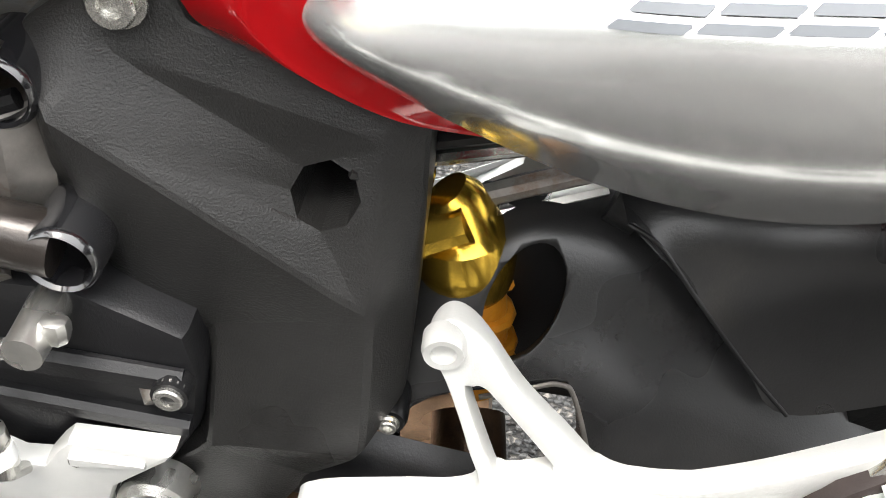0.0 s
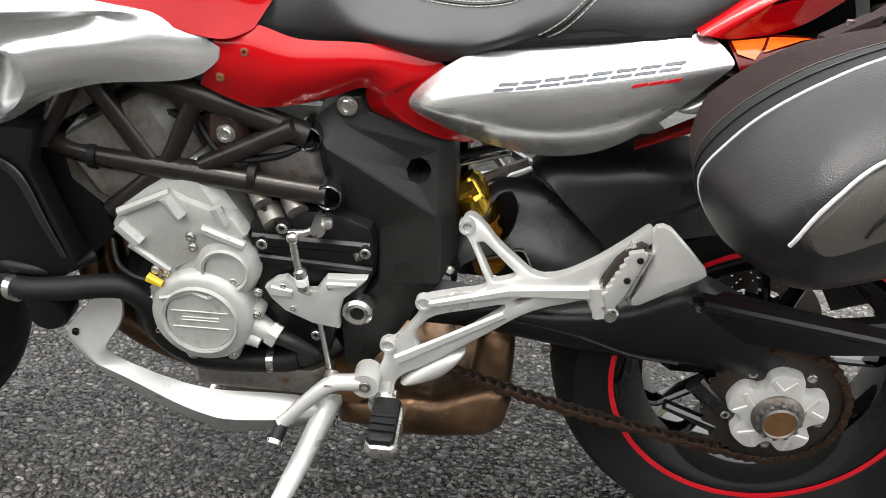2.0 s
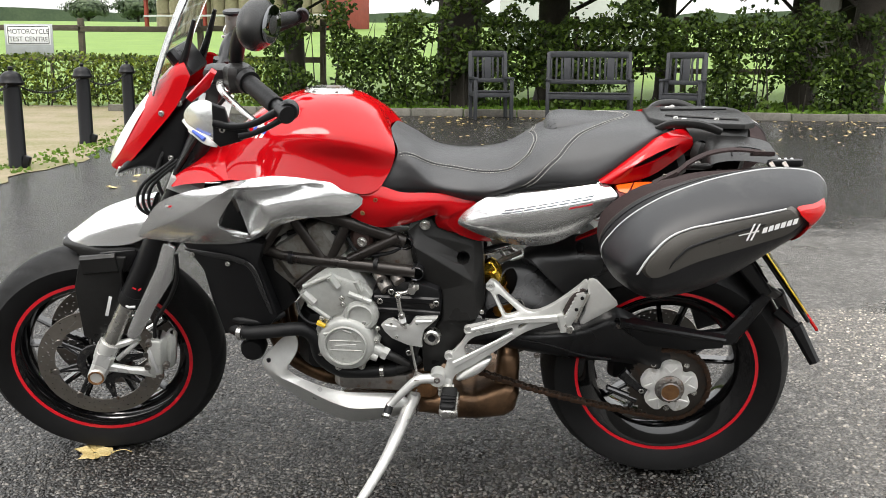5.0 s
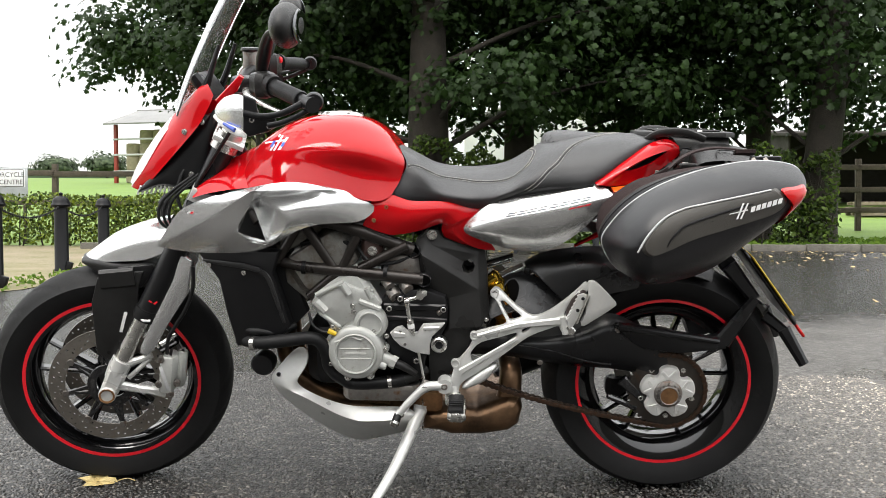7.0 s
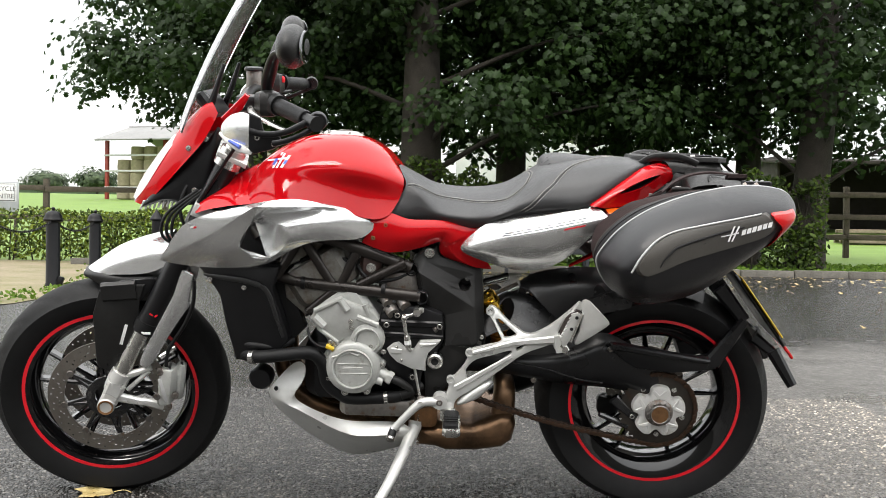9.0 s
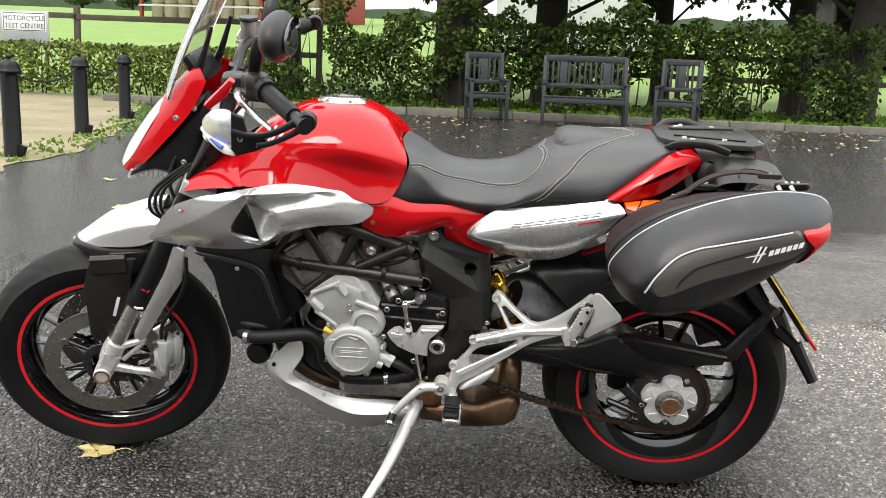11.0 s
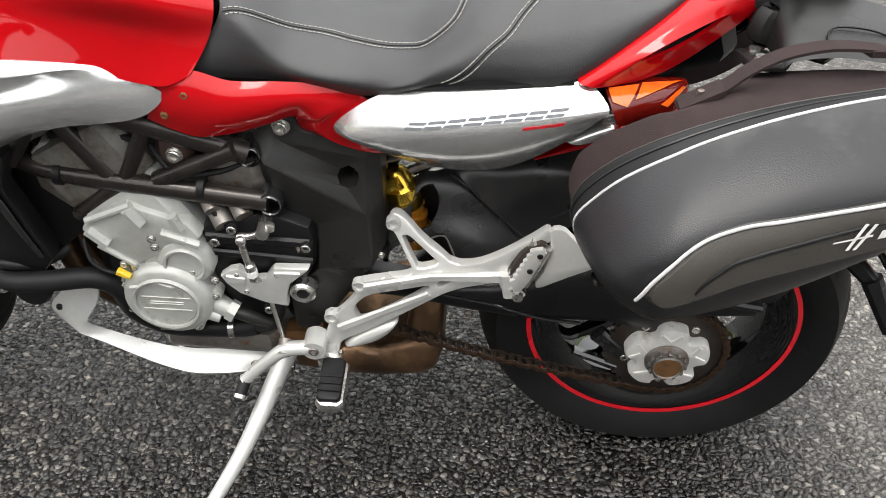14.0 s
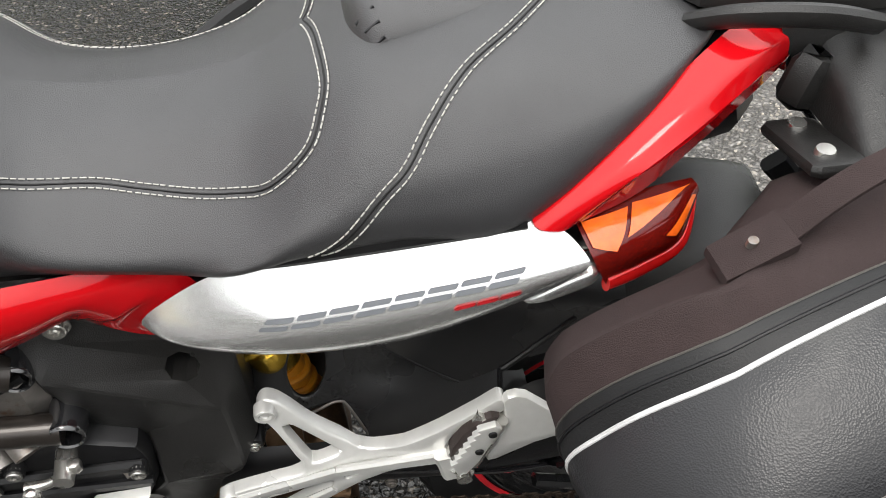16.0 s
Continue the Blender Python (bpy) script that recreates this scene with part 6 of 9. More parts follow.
for s in (-1, 1):
    fr_ob = cage("side_fairing", FAIRING, FAIRING_FACES, FAIRING_CREASES, s, SILVER, bike, "silver side fairing with an air scoop", corners=True)
    fl = Shape().plate([(-0.410, 0.815), (-0.275, 0.825), (-0.250, 0.700), (-0.410, 0.695)], -0.150, 0.02, 0.004)
    part("scoop_lining", fl if s < 0 else fl.mirrored(), SOFT, fr_ob, "black lining of the scoop")
    if s < 0:
        for k, mt in ((0, WHITE), (1, STRIPE)):
            x = -0.448 + 0.008 * k
            part("side_flag", mark(Shape(), ((x, 0.800), (x + 0.007, 0.802), (x + 0.007, 0.806), (x, 0.804)), fr_ob, 0.0012, 1), mt, fr_ob)
    mouth = Shape().plate([(-0.47, 0.825), (-0.36, 0.875), (-0.25, 0.890), (-0.25, 0.85), (-0.36, 0.825)], -0.150, 0.02, 0.004)
    part("fairing_infill", mouth if s < 0 else mouth.mirrored(), GLOSSBLACK, fr_ob, "black infill under the tank")
    shroud_line = [(-0.462, 0.690), (-0.30, 0.695), (-0.245, 0.695), (-0.262, 0.640), (-0.238, 0.560), (-0.224, 0.505), (-0.245, 0.476), (-0.300, 0.466), (-0.365, 0.440), (-0.386, 0.527), (-0.402, 0.615), (-0.425, 0.645)]
    sh = Shape().plate(shroud_line, -0.200, 0.035, 0.006, 0, lambda x, z: 0.25 * max(0.0, -0.34 - x) + 0.10 * max(0.0, 0.56 - z) + 0.12 * max(0.0, z - 0.67))
    sh_ob = part("radiator_shroud", sh if s < 0 else sh.mirrored(), SATIN, bike, "satin black radiator shroud")
    lip = Shape().tube([(-0.440, -0.184, 0.668), (-0.385, -0.197, 0.664), (-0.318, -0.204, 0.656), (-0.276, -0.205, 0.634), (-0.254, -0.204, 0.570), (-0.238, -0.198, 0.512)], [0.003, 0.006, 0.007, 0.007, 0.006, 0.004], 10, 40, 0.5)
    part("shroud_lip", lip if s < 0 else lip.mirrored(), ARMPAINT, sh_ob, "raised grey-black lip")
    if s < 0:
        for bx, bz, by in ((-0.335, 0.640, 0.203), (-0.425, 0.655, 0.188)):
            bolt(sh_ob, (bx, -by, bz), 0.005)
    inner = Shape().plate([(-0.455, 0.690), (-0.260, 0.700), (-0.190, 0.520), (-0.230, 0.480), (-0.350, 0.440), (-0.405, 0.600)], -0.135, 0.03, 0.004)
    part("shroud_lining", inner if s < 0 else inner.mirrored(), SOFT, sh_ob)
    rad = Shape().box((-0.335, s * 0.08, 0.56), (0.035, 0.15, 0.26), 0.006, Matrix.Rotation(radians(12), 4, "Y"))
    part("radiator", rad, BLACK, bike, "black finned radiator")

# ---- red subframe covers and silver tail panels ----
def ease(u):
    u = min(1.0, max(0.0, u))
    return u * u * (3 - 2 * u)


def eased(d):
    """Zero below nought, then a soft bend into a straight slope."""
    return 0.0 if d < 0 else d * d / 0.10 if d < 0.05 else d - 0.025



PANEL = {"p0": (0.194, 0.742, 0.148), "t1": (0.239, 0.788, 0.160), "m1": (0.246, 0.764, 0.188), "n1": (0.248, 0.745, 0.184), "b1": (0.238, 0.724, 0.150),
         "t2": (0.278, 0.820, 0.165), "m2": (0.302, 0.786, 0.208), "n2": (0.300, 0.744, 0.202), "b2": (0.280, 0.708, 0.150),
         "t3": (0.340, 0.838, 0.169), "m3": (0.372, 0.800, 0.217), "n3": (0.365, 0.744, 0.208), "b3": (0.347, 0.690, 0.152),
         "t4": (0.430, 0.855, 0.175), "m4": (0.442, 0.817, 0.222), "n4": (0.430, 0.760, 0.214), "b4": (0.417, 0.696, 0.160),
         "t5": (0.505, 0.868, 0.189), "m5": (0.517, 0.834, 0.226), "n5": (0.490, 0.790, 0.216), "b5": (0.462, 0.722, 0.174),
         "t6": (0.546, 0.867, 0.190), "m6": (0.566, 0.846, 0.222), "n6": (0.534, 0.806, 0.212), "b6": (0.506, 0.764, 0.190)}
for s in (-1, 1):
    cv = Loft([
        [(-0.012, s * 0.166, 0.826), (-0.018, s * 0.176, 0.812), (-0.026, s * 0.178, 0.786), (-0.040, s * 0.170, 0.758)],
        [(0.030, s * 0.164, 0.834), (0.020, s * 0.180, 0.814), (0.010, s * 0.184, 0.780), (-0.002, s * 0.174, 0.744)],
        [(0.079, s * 0.160, 0.819), (0.072, s * 0.178, 0.804), (0.060, s * 0.183, 0.772), (0.036, s * 0.172, 0.735)],
        [(0.140, s * 0.152, 0.817), (0.130, s * 0.168, 0.802), (0.116, s * 0.172, 0.776), (0.100, s * 0.158, 0.743)],
        [(0.185, s * 0.143, 0.812), (0.174, s * 0.157, 0.800), (0.163, s * 0.160, 0.785), (0.151, s * 0.145, 0.761)],
        [(0.218, s * 0.138, 0.804), (0.198, s * 0.152, 0.789), (0.178, s * 0.154, 0.770), (0.154, s * 0.134, 0.747)],
        [(0.250, s * 0.138, 0.792), (0.212, s * 0.150, 0.775), (0.184, s * 0.151, 0.758), (0.154, s * 0.127, 0.738)],
        [(0.262, s * 0.142, 0.776), (0.206, s * 0.147, 0.763), (0.184, s * 0.146, 0.749), (0.155, s * 0.124, 0.730)],
        [(0.255, s * 0.142, 0.750), (0.198, s * 0.143, 0.742), (0.184, s * 0.141, 0.732), (0.165, s * 0.120, 0.717)],
        [(0.255, s * 0.138, 0.728), (0.209, s * 0.136, 0.718), (0.206, s * 0.134, 0.711), (0.202, s * 0.116, 0.702)],
        [(0.275, s * 0.130, 0.710), (0.249, s * 0.126, 0.695), (0.247, s * 0.124, 0.691), (0.245, s * 0.112, 0.687)],
        [(0.288, s * 0.118, 0.688), (0.288, s * 0.117, 0.687), (0.287, s * 0.116, 0.685), (0.285, s * 0.110, 0.684)]], 72, 14)
    if s > 0:
        cv.p[..., 1] *= 0.82
    cv_ob = part("side_cover", cv.skin(Shape(), False, 0.004), RED, bike, "glossy red side cover", 60)
    if s < 0:
        bolt(cv_ob, (0.021, -0.184, 0.806), 0.005, RUSTBORE), bolt(cv_ob, (-0.010, -0.184, 0.773), 0.005, RUSTBORE)
    pn_ob = cage("tail_panel", PANEL, "p0 t1 m1|p0 m1 n1|p0 n1 b1|t1 t2 m2 m1|m1 m2 n2 n1|n1 n2 b2 b1|t2 t3 m3 m2|m2 m3 n3 n2|n2 n3 b3 b2|t3 t4 m4 m3|m3 m4 n4 n3|n3 n4 b4 b3|t4 t5 m5 m4|m4 m5 n5 n4|n4 n5 b5 b4|t5 t6 m6 m5|m5 m6 n6 n5|n5 n6 b6 b5",
                 {"m1 m2": 0.25, "m2 m3 m4 m5 m6": 0.45}, s, SILVER, bike, "silver tail panel with grey and red markings", 0.012, 3, 40)
    fin = Shape().puff([(0.518, 0.780), (0.545, 0.800), (0.580, 0.815), (0.584, 0.800), (0.562, 0.785), (0.535, 0.775)], [(0.540, 0.789), (0.57, 0.800)], -0.192, 0.012, 4, 0.012, 36, True)
    part("panel_fin", fin if s < 0 else fin.mirrored(), SILVER, pn_ob)
    low = Shape().beam((0.486, s * 0.122, 0.701), (0.606, s * 0.138, 0.768), 0.003, 0.013, 0.02, 0.03, 0.001)
    part("red_undertray", low, RED, pn_ob, "red undertray edge")
    if s < 0:
        for k in range(8):
            a, zz = 0.310 + 0.0252 * k, 0.789 + 0.0060 * k
            letter = Shape()
            for e0, e1 in ((0.0, 0.0030), (0.0060, 0.0090)):
                mark(letter, ((a + e0 * 0.9, zz + e0), (a + 0.0215 + e0 * 0.9, zz + 0.0046 + e0), (a + 0.0215 + e1 * 0.9, zz + 0.0046 + e1), (a + e1 * 0.9, zz + e1)), pn_ob, 0.0018, 5)
            part("letter_bar", letter, GREYMARK, pn_ob)
        for k in range(3):
            a, zz = 0.460 + 0.0172 * k, 0.8115 + 0.0040 * k
            part("number_bar", mark(Shape(), ((a, zz), (a + 0.015, zz + 0.004), (a + 0.018, zz + 0.008), (a + 0.003, zz + 0.004)), pn_ob, 0.0018, 4), STRIPE, pn_ob)

# ---- seat ----
seat_l = Loft([
    [(0.040, 0, 0.950), (0.042, -0.050, 0.950), (0.050, -0.088, 0.940), (0.066, -0.122, 0.908), (0.050, -0.135, 0.872), (0.024, -0.145, 0.832), (0.036, -0.140, 0.815)],
    [(0.085, 0, 0.928), (0.088, -0.055, 0.926), (0.094, -0.098, 0.914), (0.102, -0.134, 0.888), (0.100, -0.142, 0.860), (0.090, -0.140, 0.832), (0.085, -0.134, 0.815)],
    [(0.150, 0, 0.904), (0.150, -0.055, 0.896), (0.152, -0.100, 0.877), (0.155, -0.136, 0.852), (0.155, -0.148, 0.836), (0.150, -0.142, 0.822), (0.148, -0.130, 0.811)],
    [(0.230, 0, 0.898), (0.230, -0.060, 0.888), (0.232, -0.107, 0.865), (0.236, -0.142, 0.842), (0.240, -0.155, 0.828), (0.242, -0.150, 0.815), (0.242, -0.138, 0.802)],
    [(0.310, 0, 0.909), (0.310, -0.070, 0.900), (0.310, -0.122, 0.876), (0.308, -0.164, 0.856), (0.304, -0.178, 0.846), (0.300, -0.182, 0.838), (0.296, -0.172, 0.826)],
    [(0.370, 0, 0.940), (0.370, -0.080, 0.933), (0.368, -0.135, 0.913), (0.364, -0.174, 0.886), (0.360, -0.187, 0.872), (0.356, -0.188, 0.856), (0.352, -0.180, 0.845)],
    [(0.420, 0, 0.966), (0.420, -0.082, 0.961), (0.420, -0.138, 0.943), (0.420, -0.176, 0.914), (0.420, -0.190, 0.888), (0.420, -0.192, 0.868), (0.420, -0.186, 0.856)],
    [(0.510, 0, 0.980), (0.510, -0.080, 0.977), (0.510, -0.136, 0.962), (0.510, -0.174, 0.931), (0.510, -0.192, 0.902), (0.512, -0.198, 0.880), (0.514, -0.194, 0.866)],
    [(0.600, 0, 0.986), (0.600, -0.072, 0.984), (0.598, -0.122, 0.975), (0.598, -0.156, 0.957), (0.600, -0.168, 0.945), (0.602, -0.170, 0.932), (0.604, -0.166, 0.926)],
    [(0.665, 0, 0.982), (0.665, -0.055, 0.980), (0.662, -0.096, 0.976), (0.658, -0.124, 0.971), (0.656, -0.132, 0.966), (0.656, -0.130, 0.958), (0.656, -0.126, 0.954)],
    [(0.692, 0, 0.972), (0.690, -0.044, 0.971), (0.686, -0.078, 0.968), (0.680, -0.100, 0.964), (0.678, -0.104, 0.960), (0.676, -0.102, 0.956), (0.674, -0.100, 0.953)]], 90, 44)
seat = part("seat", seat_l.skin(Shape(), True, 0.0), VINYL, bike, "stepped grey-black vinyl seat with pale stitching")


def stitch(pairs, s):
    """Two rows of short pale stitches along a line on the seat, with the pressed seam between them."""
    line, normal = [], []
    for u, v in spline(pairs, 400):
        u, v = min(max(u, 0.004), 0.996), min(max(v, 0.004), 0.996)
        a = seat_l.at(u + 0.004, v) - seat_l.at(u - 0.004, v)
        b = seat_l.at(u, v + 0.004) - seat_l.at(u, v - 0.004)
        n = np.cross(a, b)
        n /= np.linalg.norm(n) + 1e-12
        line.append(seat_l.at(u, v))
        normal.append(n if 0.6 * n[2] - n[1] > 0 else -n)
    line, normal = np.array(line), np.array(normal)
    seam = Shape().tube([(x, s * -y, z) for x, y, z in (line + normal * 0.0002)[::3]], 0.0009, 6)
    part("seam", seam, SOFT, seat)
    along = np.concatenate([[0], np.cumsum(np.linalg.norm(np.diff(line, axis=0), axis=1))])
    thread = Shape()
    for off in (-0.0042, 0.0042):
        d = 0.002
        while d + 0.005 < along[-1]:
            q = []
            for e in (d, d + 0.0045):
                k = min(np.searchsorted(along, e), len(line) - 2)
                w = np.cross(line[k + 1] - line[k], normal[k])
                p = line[k] + w / (np.linalg.norm(w) + 1e-12) * off + normal[k] * 0.0008
                q.append((p[0], s * -p[1], p[2]))
            thread.tube(q, 0.0007, 5)
            d += 0.0062
    part("stitching", thread, THREAD, seat, "pale double stitching")


for s in (-1, 1):
    stitch([(0.018, 0.515), (0.070, 0.450), (0.124, 0.395), (0.18, 0.345), (0.25, 0.310), (0.30, 0.323), (0.35, 0.343), (0.393, 0.357), (0.44, 0.372), (0.494, 0.335), (0.517, 0.250), (0.526, 0.180), (0.516, 0.070), (0.500, 0.0)], s)
    stitch([(0.505, 0.93), (0.540, 0.800), (0.584, 0.605), (0.616, 0.510), (0.640, 0.405), (0.674, 0.290), (0.715, 0.212), (0.748, 0.140), (0.787, 0.070), (0.798, 0.0)], s)
pad_l = Loft([[(x, y, z - 0.022) for x, y, z in r] for r in [
    [(0.398, 0, 0.962), (0.400, -0.045, 0.960), (0.410, -0.078, 0.948), (0.420, -0.086, 0.940)],
    [(0.410, 0, 1.002), (0.412, -0.045, 0.999), (0.420, -0.078, 0.984), (0.428, -0.092, 0.955)],
    [(0.440, 0, 1.014), (0.440, -0.046, 1.010), (0.446, -0.078, 0.994), (0.450, -0.092, 0.962)],
    [(0.500, 0, 1.012), (0.500, -0.044, 1.009), (0.500, -0.072, 0.996), (0.502, -0.082, 0.972)],
    [(0.560, 0, 1.006), (0.560, -0.036, 1.004), (0.560, -0.056, 0.996), (0.562, -0.062, 0.980)],
    [(0.615, 0, 0.999), (0.614, -0.018, 0.998), (0.612, -0.028, 0.995), (0.610, -0.032, 0.988)]]], 30, 14)
pad = part("seat_pad", pad_l.skin(Shape(), True, 0.006), VINYL, seat, "raised pad at the passenger seat's front")
stamp = Shape()
for k in range(4):
    p, q = pad_l.at(0.16 + 0.03 * (k % 2), 0.45 + 0.12 * k), pad_l.at(0.30, 0.45 + 0.12 * k)
    stamp.tube([p, q], 0.0015, 6)
part("pad_emblem", stamp, SATIN, pad, "small pressed emblem")

# ---- red tail, lamps, rack ----
TAIL = {"s0": (0.518, 0.872, 0.186), "s1": (0.565, 0.907, 0.168), "s2": (0.616, 0.940, 0.150), "s3": (0.676, 0.966, 0.114), "s4": (0.736, 0.966, 0.070),
        "r0": (0.526, 0.870, 0.202), "r1": (0.576, 0.904, 0.189), "r2": (0.634, 0.941, 0.170), "r3": (0.696, 0.965, 0.136), "r4": (0.748, 0.948, 0.098),
        "u0": (0.546, 0.868, 0.206), "u1": (0.594, 0.907, 0.196), "u2": (0.642, 0.931, 0.178), "u3": (0.702, 0.945, 0.140), "u4": (0.744, 0.936, 0.108),
        "v1": (0.594, 0.896, 0.188), "v2": (0.648, 0.907, 0.164), "v3": (0.692, 0.930, 0.138),
        "w0": (0.556, 0.862, 0.192), "w1": (0.606, 0.866, 0.178), "w2": (0.650, 0.872, 0.148), "w3": (0.700, 0.904, 0.126),
        "j1": (0.596, 0.903, 0.156), "j2": (0.644, 0.920, 0.134), "j3": (0.694, 0.937, 0.106)}
for s in (-1, 1):
    tail_ob = cage("tail_fairing", {k: q for k, q in TAIL.items() if k[0] != "j"}, "s0 s1 r1 r0|s1 s2 r2 r1|s2 s3 r3 r2|s3 s4 r4 r3|r0 r1 u1 u0|r1 r2 u2 u1|r2 r3 u3 u2|r3 r4 u4 u3|u0 u1 v1 w0|w0 v1 w1|v1 v2 w2 w1|v2 v3 w3 w2|v3 u3 u4 w3",
                   {"r0 r1 r2 r3": 0.35, "r3 r4": 0.5, "s3 r3 u3": 0.3}, s, RED, bike, "wide glossy red tail fairing with a black vent", 0.005, 3, 45)
    cage("vent_lining", {k: (x, z, y - 0.004) for k, (x, z, y) in TAIL.items() if k in ("u1", "u2", "u3", "v1", "v2", "v3", "j1", "j2", "j3")}, "u1 u2 j2 j1|u2 u3 j3 j2|j1 j2 v2 v1|j2 j3 v3 v2|u1 j1 v1|u3 v3 j3",
         {"j1 j2 j3": 0.8}, s, SOFT, tail_ob, "black lining of the vent", 0.002, 2)
    lens_l = Loft([
        [(0.556, s * 0.176, 0.862), (0.562, s * 0.206, 0.855), (0.570, s * 0.220, 0.840), (0.580, s * 0.218, 0.816)],
        [(0.590, s * 0.172, 0.865), (0.597, s * 0.201, 0.858), (0.604, s * 0.212, 0.842), (0.614, s * 0.204, 0.816)],
        [(0.628, s * 0.164, 0.864), (0.634, s * 0.184, 0.860), (0.640, s * 0.196, 0.846), (0.648, s * 0.190, 0.824)],
        [(0.660, s * 0.156, 0.860), (0.663, s * 0.162, 0.858), (0.665, s * 0.164, 0.852), (0.664, s * 0.160, 0.848)]], 20, 12)
    lens_ob = part("rear_indicator", lens_l.skin(Shape(), False, 0.003), SMOKE, tail_ob, "dark red rear lamp with an amber core")
    part("amber_core", Shape().beam((0.578, s * 0.193, 0.846), (0.638, s * 0.170, 0.854), 0.024, 0.010, 0.020, 0.008, 0.004), AMBER, lens_ob, "orange reflector")
    part("lens_lower", Shape().tube([(0.580, s * 0.217, 0.816), (0.614, s * 0.203, 0.815), (0.648, s * 0.189, 0.824), (0.664, s * 0.160, 0.849)], [0.008, 0.010, 0.008, 0.003], 10, 20, 0.6), REDLENS, lens_ob, "dark red lower lens")
    part("core_ridge", Shape().beam((0.586, s * 0.204, 0.832), (0.630, s * 0.184, 0.844), 0.010, 0.006, 0.020, 0.010, 0.002), REDLENS, lens_ob)
    for corners in (((0.05, 0.16), (0.05, 0.40), (0.20, 0.52), (0.40, 0.14)), ((0.44, 0.12), (0.30, 0.40), (0.62, 0.30), (0.92, 0.18)), ((0.55, 0.60), (0.62, 0.70), (0.92, 0.52), (0.88, 0.42))):
        c = np.array(corners)
        rows = []
        for f in np.linspace(0, 1, 8):
            a, b = c[0] + (c[3] - c[0]) * f, c[1] + (c[2] - c[1]) * f
            rows.append([tuple(lens_l.at(*(a + (b - a) * g)) + np.array((0, s * 0.0016, 0.0014))) for g in np.linspace(0, 1, 5)])
        part("lens_facet", Shape().grid(rows), AMBERFACET, lens_ob, "bright amber facet of the lamp")
    part("panel_gap", Shape().tube([(0.262, s * 0.140, 0.812), (0.320, s * 0.168, 0.836), (0.400, s * 0.180, 0.853), (0.520, s * 0.186, 0.868)], 0.010, 8, 20), SOFT, tail_ob, "black strip with small bolts")
    for bx, by, bz in ((0.300, 0.172, 0.838), (0.470, 0.190, 0.870)):
        part("bolt", Shape().lathe([(0.001, 0.003), (0.004, 0.002), (0.0045, 0.0), (0.0045, -0.004)], (bx, s * by, bz), "z", 10), DARKSTEEL, tail_ob)
    part("lamp_base", Shape().box((0.592, s * 0.172, 0.836), (0.085, 0.03, 0.04), 0.012), SATIN, lens_ob)

